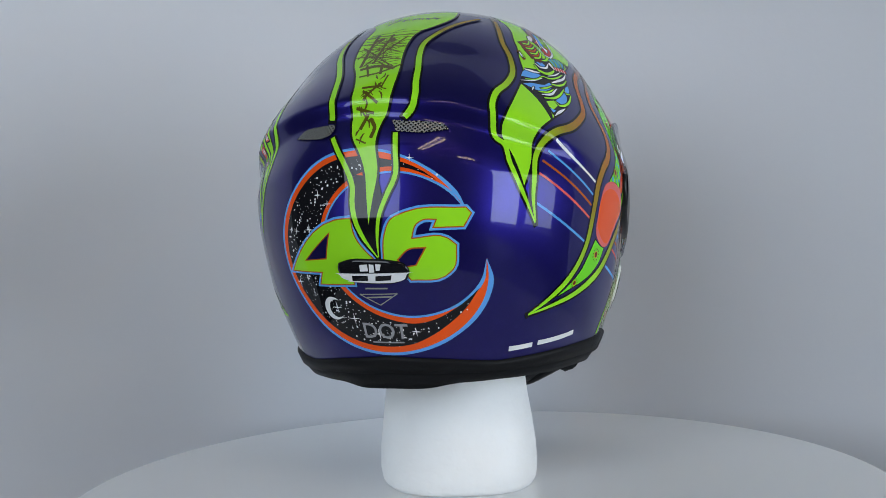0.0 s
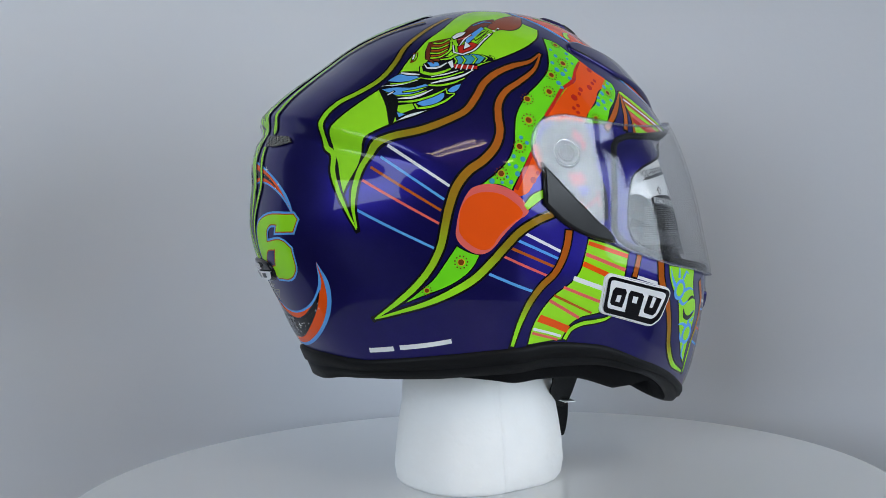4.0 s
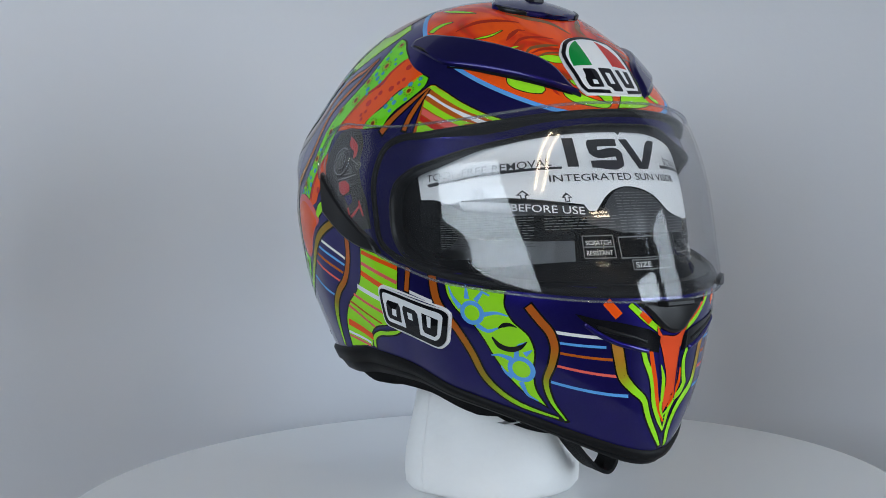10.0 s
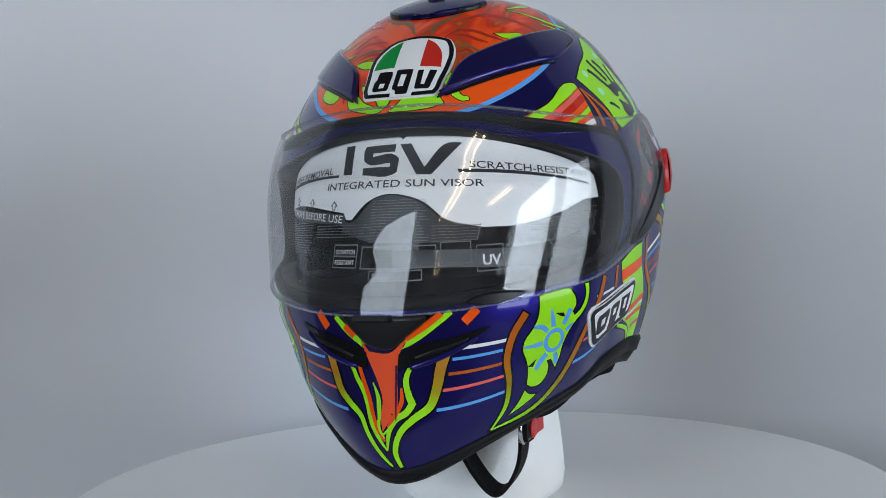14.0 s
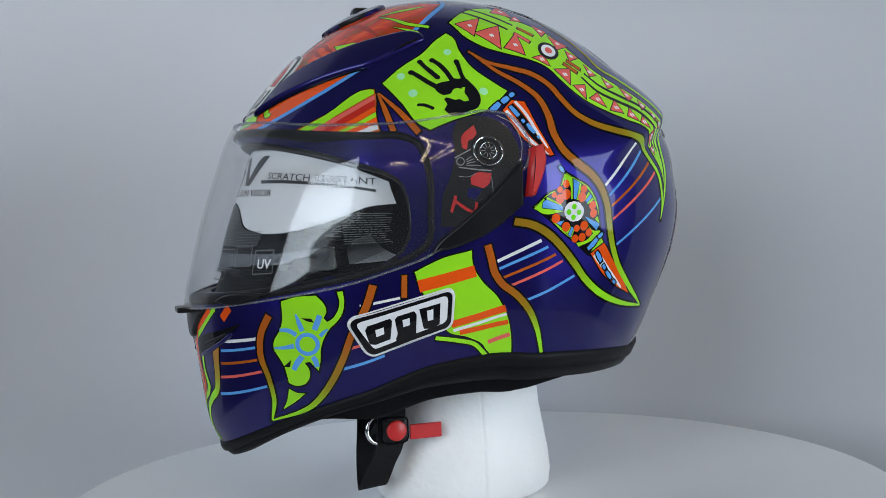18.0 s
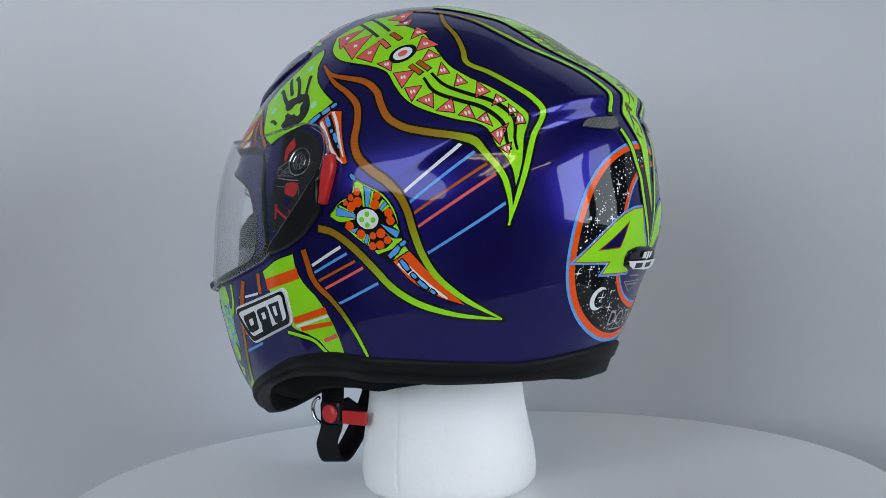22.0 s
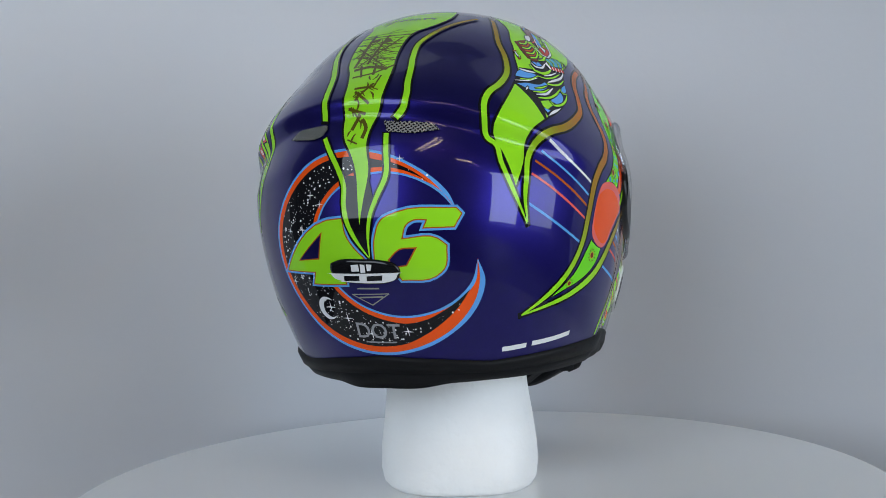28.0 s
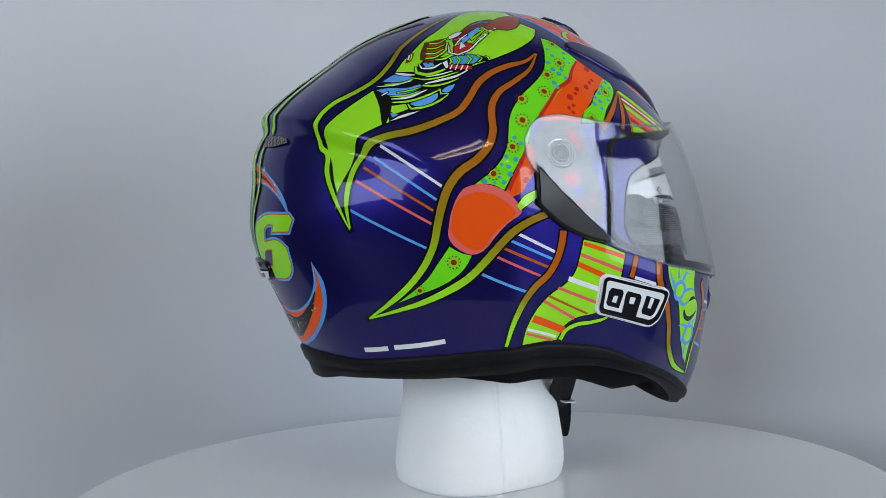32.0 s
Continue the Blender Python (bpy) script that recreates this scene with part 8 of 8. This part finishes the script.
# ---- the feathered creature on the right side ----
fill("painted_patch", BLACK, 2, 0, [-140.6, 36, -138.4, 34.4, -135.9, 33.2, -134.4, 31.1, -133.7, 28.1, -133.9, 25.9, -134.8, 25.7, -135.7, 29, -137.4, 31.9, -139.4, 33.7])
fill("painted_body", BLACK, 2, 0, [-139.8, 37, -136.1, 41.6, -130.7, 42, -129.8, 44.2, -128.8, 45.8, -120.7, 47.8, -114.5, 48.8, -108.1, 48.9, -104.7, 47.4, -111.7, 45.3, -113.2, 43.2, -116.7, 39.4, -118.4, 36.2, -121.6, 32.9, -125.7, 29.8, -133.1, 26.2, -133.8, 27.6, -134.4, 30.8, -135.9, 32.9, -138.4, 34.5, -140.7, 35.9])
fill("painted_feather", SKY, 3, 0.17, [-139.4, 38, -136.8, 40.4, -132.8, 40.5, -130.1, 40.1, -130.1, 39.5, -135.5, 38.1])
fill("painted_feather", SKY, 3, 0.17, [-139.9, 35.1, -137, 36, -131, 36.7, -127.8, 38.1, -126.8, 37.6, -128.2, 36.2, -131, 34.8, -135, 33.8, -137.3, 34.3])
fill("painted_feather", SKY, 3, 0.18, [-129.1, 31.8, -127.2, 33.4, -124.2, 35.2, -121.9, 35.8, -121.7, 34.9, -123.3, 32.8, -127.3, 31.3])
fill("painted_feather", SKY, 3, 0.18, [-120.9, 36.6, -119.6, 37.9, -116.8, 39.1, -118.3, 36.7, -119.8, 36.2])
fill("painted_feather", SKY, 3, 0.18, [-128.8, 45.1, -125.2, 45.4, -124.5, 44.4, -127.1, 43.5])
fill("painted_feather", SKY, 3, 0.17, [-133.6, 28.7, -131.3, 28.4, -132.8, 27.4])
fill("painted_feather", LIME, 3, 0.17, [-133.8, 30.7, -130.2, 31.7, -129.3, 30.3, -132.4, 28.4, -133.6, 29.1])
fill("painted_feather", WHITE, 4, 0.17, [-133.1, 26.3, -130.9, 28.1, -126, 30.1, -128.4, 28.6])
line("painted_feather", WHITE, 4, 0.22, [0.37, 0.74, 0.64, 0.27], [-136.4, 41, -133.4, 40.8, -130.1, 40.9])
line("painted_feather", WHITE, 4, 0.22, [0.13, 0.36, 0.36, 0.19], [-140.3, 36.2, -135.5, 37.1, -130.4, 39])
line("painted_feather", WHITE, 4, 0.21, [0.19, 0.45, 0.19], [-137.6, 33.5, -137, 34.1, -136.3, 34.8])
line("painted_feather", LIME, 4, 0.22, [0.19, 0.5, 0.42, 0.14], [-135.2, 33.5, -131, 34.2, -127, 36.1])
line("painted_feather", WHITE, 4, 0.22, [0.23, 0.69, 0.6, 0.19], [-134.5, 32.7, -130.4, 33.6, -125.2, 36.6])
line("painted_feather", LIME, 4, 0.22, [0.27, 0.64, 0.6, 0.56, 0.19], [-134.1, 31.7, -130.2, 32.4, -125.4, 34.5, -121, 37.2])
line("painted_feather", LIME, 4, 0.22, [0.37, 0.65, 0.61, 0.57, 0.24], [-129.6, 31.7, -128.5, 30.4, -125.6, 31.1, -121.5, 33.2, -118.7, 35.6])
line("painted_feather", LIME, 4, 0.23, [0.28, 0.48, 0.24], [-121.5, 37.2, -120.9, 35.7, -118.6, 35.9])
line("painted_feather", LIME, 4, 0.23, [0.44, 0.58, 0.52, 0.2], [-126.8, 37.8, -124, 37.9, -119.5, 39.1, -115.7, 40.9])
line("painted_feather", WHITE, 4, 0.23, [0.28, 0.73, 0.63, 0.2], [-126.2, 38.4, -121.9, 39.8, -116.4, 41.7, -112.9, 43.7])
line("painted_feather", LIME, 4, 0.22, [0.24, 0.48, 0.44, 0.2], [-129.9, 39.9, -126.8, 39.7, -122.4, 40.6, -116.1, 42.9])
line("painted_feather", WHITE, 4, 0.23, [0.2, 0.44, 0.2], [-126.5, 40.5, -122.3, 41.6, -118, 43.1])
line("painted_feather", LIME, 4, 0.22, [0.38, 0.95, 0.85, 0.75, 0.28], [-130.6, 43.6, -129.8, 41.7, -126.8, 41.3, -122.2, 42.7, -119.9, 43.9])
line("painted_feather", WHITE, 4, 0.22, [0.2, 0.57, 0.57, 0.24], [-129.7, 44.5, -128.4, 43.2, -125.2, 43.5, -121.9, 45.5])
line("painted_feather", LIME, 4, 0.22, [0.27, 0.46, 0.23], [-138.2, 37.1, -133.3, 38, -129.8, 39.8])
line("painted_feather", LIME, 4, 0.22, [0.19, 0.46, 0.42, 0.14], [-133.7, 34.9, -130.4, 35.8, -127.3, 37.1])
fill("painted_scales", TEAL, 3, 0.23, [-120, 47.5, -111.3, 48.9, -108.5, 48, -110.7, 46, -118, 45.3])
line("painted_scales", LIME, 4, 0.18, [0.34, 0.39, 0.29], [-117, 48, -115.7, 46.8, -116.6, 45.4])
line("painted_scales", LIME, 4, 0.19, [0.35, 0.39, 0.29], [-113.2, 48.6, -111.6, 47.5, -113, 45.7])
line("painted_scales", LIME, 4, 0.19, [0.35, 0.39, 0.29], [-109.6, 48.8, -107.6, 47.9, -109.2, 46.5])
line("painted_scales", LIME, 4, 0.18, [0.34, 0.38, 0.28], [-119.7, 47.4, -118.7, 46.2, -119.4, 45])
line("painted_scales", LIME, 4, 0.19, [0.25, 0.4, 0.25], [-106.5, 48.8, -105.3, 48.1, -105.1, 47.4])
line("painted_collar", RED, 5, 0.23, [1.17, 1.27, 0.98], [-119.4, 44.4, -115.7, 44.5, -111.5, 44.5])
line("painted_collar", WHITE, 6, 0, [0.29, 0.29], [-118.3, 45.1, -118.9, 43.5])
line("painted_collar", WHITE, 6, 0, [0.29, 0.29], [-116.5, 45.2, -117.2, 43.4])
line("painted_collar", WHITE, 6, 0, [0.29, 0.29], [-114.6, 45.2, -115.3, 43.5])
line("painted_collar", WHITE, 6, 0, [0.29, 0.29], [-112.8, 45.1, -113.5, 43.6])
fill("painted_collar", WHITE, 5, 0.23, [-121.8, 45.6, -120.3, 46.4, -119.6, 44.1, -120.3, 43.7])
fill("painted_comb", UMBER, 2.5, 0.18, [-130.2, 52.9, -123.3, 54.8, -122.3, 52.4, -123.2, 47.7, -125.1, 45.7, -127.5, 46, -129.8, 46.3, -130.7, 49.3])
line("painted_comb", MAROON, 3, 0.11, [0.48, 0.95, 0.95, 0.38], [-130.5, 52.9, -129.8, 49.3, -128.6, 46.4, -126.5, 44.9])
line("painted_comb", LIME, 4, 0.23, [0.58, 0.44, 0.28], [-128.9, 52.4, -126, 52.5, -122.7, 54.5])
line("painted_comb", LIME, 4, 0.23, [0.58, 0.44, 0.28], [-129.1, 50.4, -126.2, 50.5, -122.5, 52.2])
line("painted_comb", LIME, 4, 0.23, [0.58, 0.44, 0.28], [-128.7, 48.4, -125.6, 48.6, -122.5, 50.4])
line("painted_comb", LIME, 4, 0.22, [0.58, 0.44, 0.28], [-128.2, 46.6, -125, 47.2, -122.2, 49.3])
line("painted_comb", BROWN, 3.5, 0, [0.38, 0.44, 0.24], [-128.7, 51.5, -126.1, 51.5, -122.9, 53.1])
line("painted_comb", BROWN, 3.5, 0, [0.38, 0.44, 0.24], [-128.7, 49.4, -125.9, 49.6, -122.7, 51.1])
line("painted_comb", BROWN, 3.5, 0, [0.38, 0.44, 0.24], [-128.2, 47.5, -125.5, 47.9, -122.7, 49.6])
line("painted_comb", LIME, 4, 0.23, [0.38, 0.62, 0.34], [-121.8, 53.1, -121.5, 50.5, -122.8, 48.3])
line("painted_comb", LIME, 4, 0.23, [0.28, 0.67, 0.58, 0.2], [-124.6, 46.3, -121.6, 46.9, -118.7, 48.5, -114.5, 48.8])
fill("painted_wisp", WHITE, 4, 0.23, [-122, 55.4, -119.3, 57.5, -116.3, 58, -117.4, 56.5, -120.9, 54.5])
fill("painted_head", MAROON, 3, 0.23, [-116.2, 59, -110.2, 63.8, -100.8, 65.7, -100.3, 63.7, -109.6, 59.8, -115.5, 55.6, -118.7, 52.6, -119.4, 53.9])
fill("painted_crest", REDBROWN, 3, 0.24, [-101.7, 64, -93.3, 67.3, -83.2, 69.3, -79.1, 68.2, -82.3, 65.5, -85.7, 62.7, -90.4, 60.4, -94, 59.7, -98.5, 59.9, -102.6, 59.2, -105.6, 60.9])
line("painted_jaw", SKY, 4, 0.19, [0.25, 0.5, 0.25], [-113, 61.5, -106.8, 63.9, -103.1, 63.4])
fill("painted_jaw", SKY, 4, 0.23, [-115.7, 55.4, -111.8, 58.6, -108.7, 60.8, -107.6, 59.9, -113.4, 54.5, -115.8, 52.2])
fill("painted_eye", LIME, 4, 0.23, [-112.5, 55.7, -107.7, 59.5, -105.6, 59.2, -109.4, 56.1, -111.8, 54.5])
line("painted_eye", BLACK, 5, 0, [0.15, 0.45, 0.15], [-111.6, 55.6, -109.1, 57.6, -106.5, 59.1])
fill("painted_face", RED, 3.5, 0.23, [-118.8, 51.5, -113.6, 53.5, -110.9, 52.7, -114.1, 49.5, -118.2, 49.1])
line("painted_jaw", WHITE, 5, 0.23, [0.25, 0.49, 0.49, 0.45, 0.39, 0.25], [-120.8, 51.9, -120.1, 49.2, -116.8, 48.6, -112.6, 50.5, -108.8, 54.1, -104.3, 57.6])
fill("painted_beak", WHITE, 5, 0.18, [-116.1, 53.6, -113.9, 51.9, -116.4, 50.6])
line("painted_jaw", SALMON, 4.5, 0.14, [0.2, 0.49, 0.29], [-119.7, 54.1, -117, 55, -113.7, 56.6])
line("painted_jaw", WHITE, 5, 0.14, [0.2, 0.45, 0.2], [-118.3, 51.9, -116.5, 54.6, -113.9, 57])
line("painted_jaw", LIME, 5, 0.19, [0.2, 0.45, 0.2], [-110.7, 53.3, -107, 56.7, -101, 59.7])
fill("painted_mark", UMBER, 3, 0, [-135.2, 48.2, -133.4, 48.6, -132.9, 47.1, -133.3, 45.2, -134.7, 44.5])
fill("painted_mark", WHITE, 4, 0.22, [-134.8, 47.6, -134.2, 47.8, -133.9, 46, -134.5, 45.8])
line("painted_mark", LIME, 4, 0.11, [0.23, 0.43, 0.23], [-133.9, 48.1, -133.4, 46.8, -133.7, 45.5])


# ---- pivots, strap and small parts ----
def pivot(side):
    """Round visor pivot: dark ring, bright rims and a cross-slotted cap."""
    az, el = side * 85.6, 20.2
    d = unit(az, el)
    n = Vector(skin_normals(d)[0])
    p = Vector(skin(d, 0.0002)[0])
    m = Matrix.Translation(p) @ n.to_track_quat("Z", "Y").to_matrix().to_4x4()

    def placed(name, profile, mat, label=""):
        v, f = turned([(r, z * 0.4 if z > 0 else z) for r, z in profile], 32)
        return mesh(name, [m @ Vector(q) for q in v], f, mat, helmet, label)
    placed("pivot_base", [(0.0098, -0.003), (0.0098, 0.0008), (0.0088, 0.0014)], PLASTIC)
    placed("pivot_rim", [(0.0086, 0.0012), (0.0088, 0.0018), (0.0080, 0.0018), (0.0078, 0.0012)], CHROME, "bright narrow rim of the pivot")
    placed("pivot_cap", [(0.0062, 0.0012), (0.0062, 0.0019), (0.0052, 0.0023)], PLASTIC)
    placed("pivot_rim", [(0.0050, 0.0021), (0.0050, 0.0025), (0.0045, 0.0025), (0.0044, 0.0021)], CHROME)
    for k in range(10):
        a = 2 * math.pi * k / 10
        c, s = math.cos(a), math.sin(a)
        v, f = tube([m @ Vector((0.0015 * c, 0.0015 * s, 0.0009)), m @ Vector((0.0040 * c, 0.0040 * s, 0.0009))], 0.00024, 6, up=tuple(n))
        mesh("pivot_rib", v, f, GREY, helmet)


for _s in (-1, 1):
    pivot(_s)


def band_strip(name, path, axis, width, thick, mat, parent, label=""):
    """A flat woven band: path of its middle, width along axis."""
    p = rounded(path, 6, False) if len(path[0]) == 2 else None
    pts = [Vector(q) for q in (path if p is None else p)]
    fine = []
    for i in range(len(pts) - 1):
        a, b, c, d = pts[max(i - 1, 0)], pts[i], pts[i + 1], pts[min(i + 2, len(pts) - 1)]
        for k in range(6):
            t = k / 6
            fine.append(0.5 * (2 * b + (c - a) * t + (2 * a - 5 * b + 4 * c - d) * t * t + (3 * b - a - 3 * c + d) * t ** 3))
    fine.append(pts[-1])
    ax = Vector(axis).normalized() * width / 2
    v, f = [], []
    for i, q in enumerate(fine):
        d = fine[min(i + 1, len(fine) - 1)] - fine[max(i - 1, 0)]
        n = d.cross(ax).normalized() * thick / 2
        v += [q - ax - n, q + ax - n, q + ax + n, q - ax + n]
    for i in range(len(fine) - 1):
        for k in range(4):
            f.append((i * 4 + k, i * 4 + (k + 1) % 4, i * 4 + 4 + (k + 1) % 4, i * 4 + 4 + k))
    f += [(3, 2, 1, 0), tuple((len(fine) - 1) * 4 + k for k in range(4))]
    return mesh(name, v, f, mat, parent, label, smooth=False)


strap = band_strip("chin_strap", [(0.070, 0.004, 0.075), (0.073, 0.016, 0.050), (0.077, 0.027, 0.030), (0.080, 0.040, 0.0155), (0.081, 0.049, 0.0155), (0.078, 0.057, 0.028), (0.072, 0.0585, 0.042), (0.070, 0.058, 0.070)],
                   (1, 0, -0.1), 0.0175, 0.0022, WEB, helmet, "black woven chin strap hanging in a loop")
band_strip("chin_strap", [(0.048, -0.062, 0.085), (0.054, -0.040, 0.070), (0.060, -0.014, 0.052), (0.066, 0.012, 0.043), (0.070, 0.034, 0.046), (0.071, 0.052, 0.056)],
           (1, 0.1, -0.3), 0.0165, 0.0022, WEB, helmet, "black woven chin strap")
part("strap_label", box_bm((0.062, -0.020, 0.0485), (0.070, -0.008, 0.0492)), FILMWHITE, helmet, "small white fabric label")
part("buckle", box_bm((0.061, 0.0595, 0.042), (0.078, 0.0630, 0.058), 0.003), PLASTIC, helmet, "black plastic strap buckle")
_v, _f = turned([(0.0062, 0.0), (0.0062, 0.0012), (0.0052, 0.0019)], 28)
mesh("buckle_button", [(0.069 + a, 0.0631 + c, 0.050 + b) for a, b, c in _v], [g[::-1] for g in _f], REDPLASTIC, helmet, "round red release button")
part("buckle_tab", box_bm((0.040, 0.0600, 0.0435), (0.060, 0.0625, 0.0525), 0.0006), REDPLASTIC, helmet, "red fabric pull tab")
_v, _f = tube([(0.079 + 0.0075 * math.cos(k), 0.0605, 0.051 + 0.0085 * math.sin(k)) for k in (radians(q) for q in range(-80, 81, 16))], 0.0013, 8, up=(0, 1, 0))
mesh("strap_ring", _v, _f, CHROME, helmet, "grey metal strap ring")

# knob on the crown vent, tab at the visor's lower edge, breath guard
_p = skin(unit(0, 71), 0.0028)[0]
part("vent_knob", box_bm((_p[0] - 0.006, _p[1] - 0.0055, _p[2] - 0.005), (_p[0] + 0.006, _p[1] + 0.0055, _p[2] + 0.0015), 0.0024), PLASTIC, helmet, "black knob of the crown vent")
_p = skin(unit(0, -14.3), 0.004)[0]
part("visor_tab", box_bm((_p[0] - 0.004, _p[1] - 0.010, _p[2] - 0.0022), (_p[0] + 0.0052, _p[1] + 0.010, _p[2] + 0.0012), 0.0009), PLASTIC, helmet, "black lifting tab of the visor")
raised("visor_tab", PLASTIC, 0.0060, [16.4, -12.7, 18.5, -11.9, 24.0, -11.5, 29.8, -12.2, 26.4, -13.2, 20.6, -13.7], helmet, "low black lifting tab on the visor", round_off=0.2, sink=0.0035)
_az = np.linspace(-42, 42, 29)
_el = -11.0 + 3.2 * np.cos(np.radians(_az * 2.1))
swept("breath_guard", [skin(unit(_az, _el), -0.020), skin(unit(_az, _el), -0.017), skin(unit(_az, -16 + 0 * _az), -0.012)], RUBBER, helmet, "black rubber breath guard", closed=False)
# pads added beside the eyes to keep the port's sides dark, cheek pads
for _s in (-1, 1):
    raised("added_dark_pad", LINER, -0.019, [_s * 47, 18, _s * 58, 21, _s * 72, 20, _s * 75, 4, _s * 72, -9, _s * 58, -9, _s * 50, -3], helmet, "black pad added to keep the eye port's side dark", sink=-0.048, round_off=2.0)
for _s in (-1, 1):
    raised("cheek_pad", LINER, -0.012, [_s * 66, 2, _s * 72, -8, _s * 74, -30, _s * 40, -33, _s * 36, -22, _s * 50, -14], helmet, "black fabric cheek pad", sink=-0.026, round_off=2.0)


# ---- the turning ----
def motions():
    rows = [(k * 0.5, pose(0, 0, 0, 0, 0, HEAD0 - RATE * k * 0.5)) for k in range(65)]
    walk(helmet, rows)
    walk(head, rows)


motions()
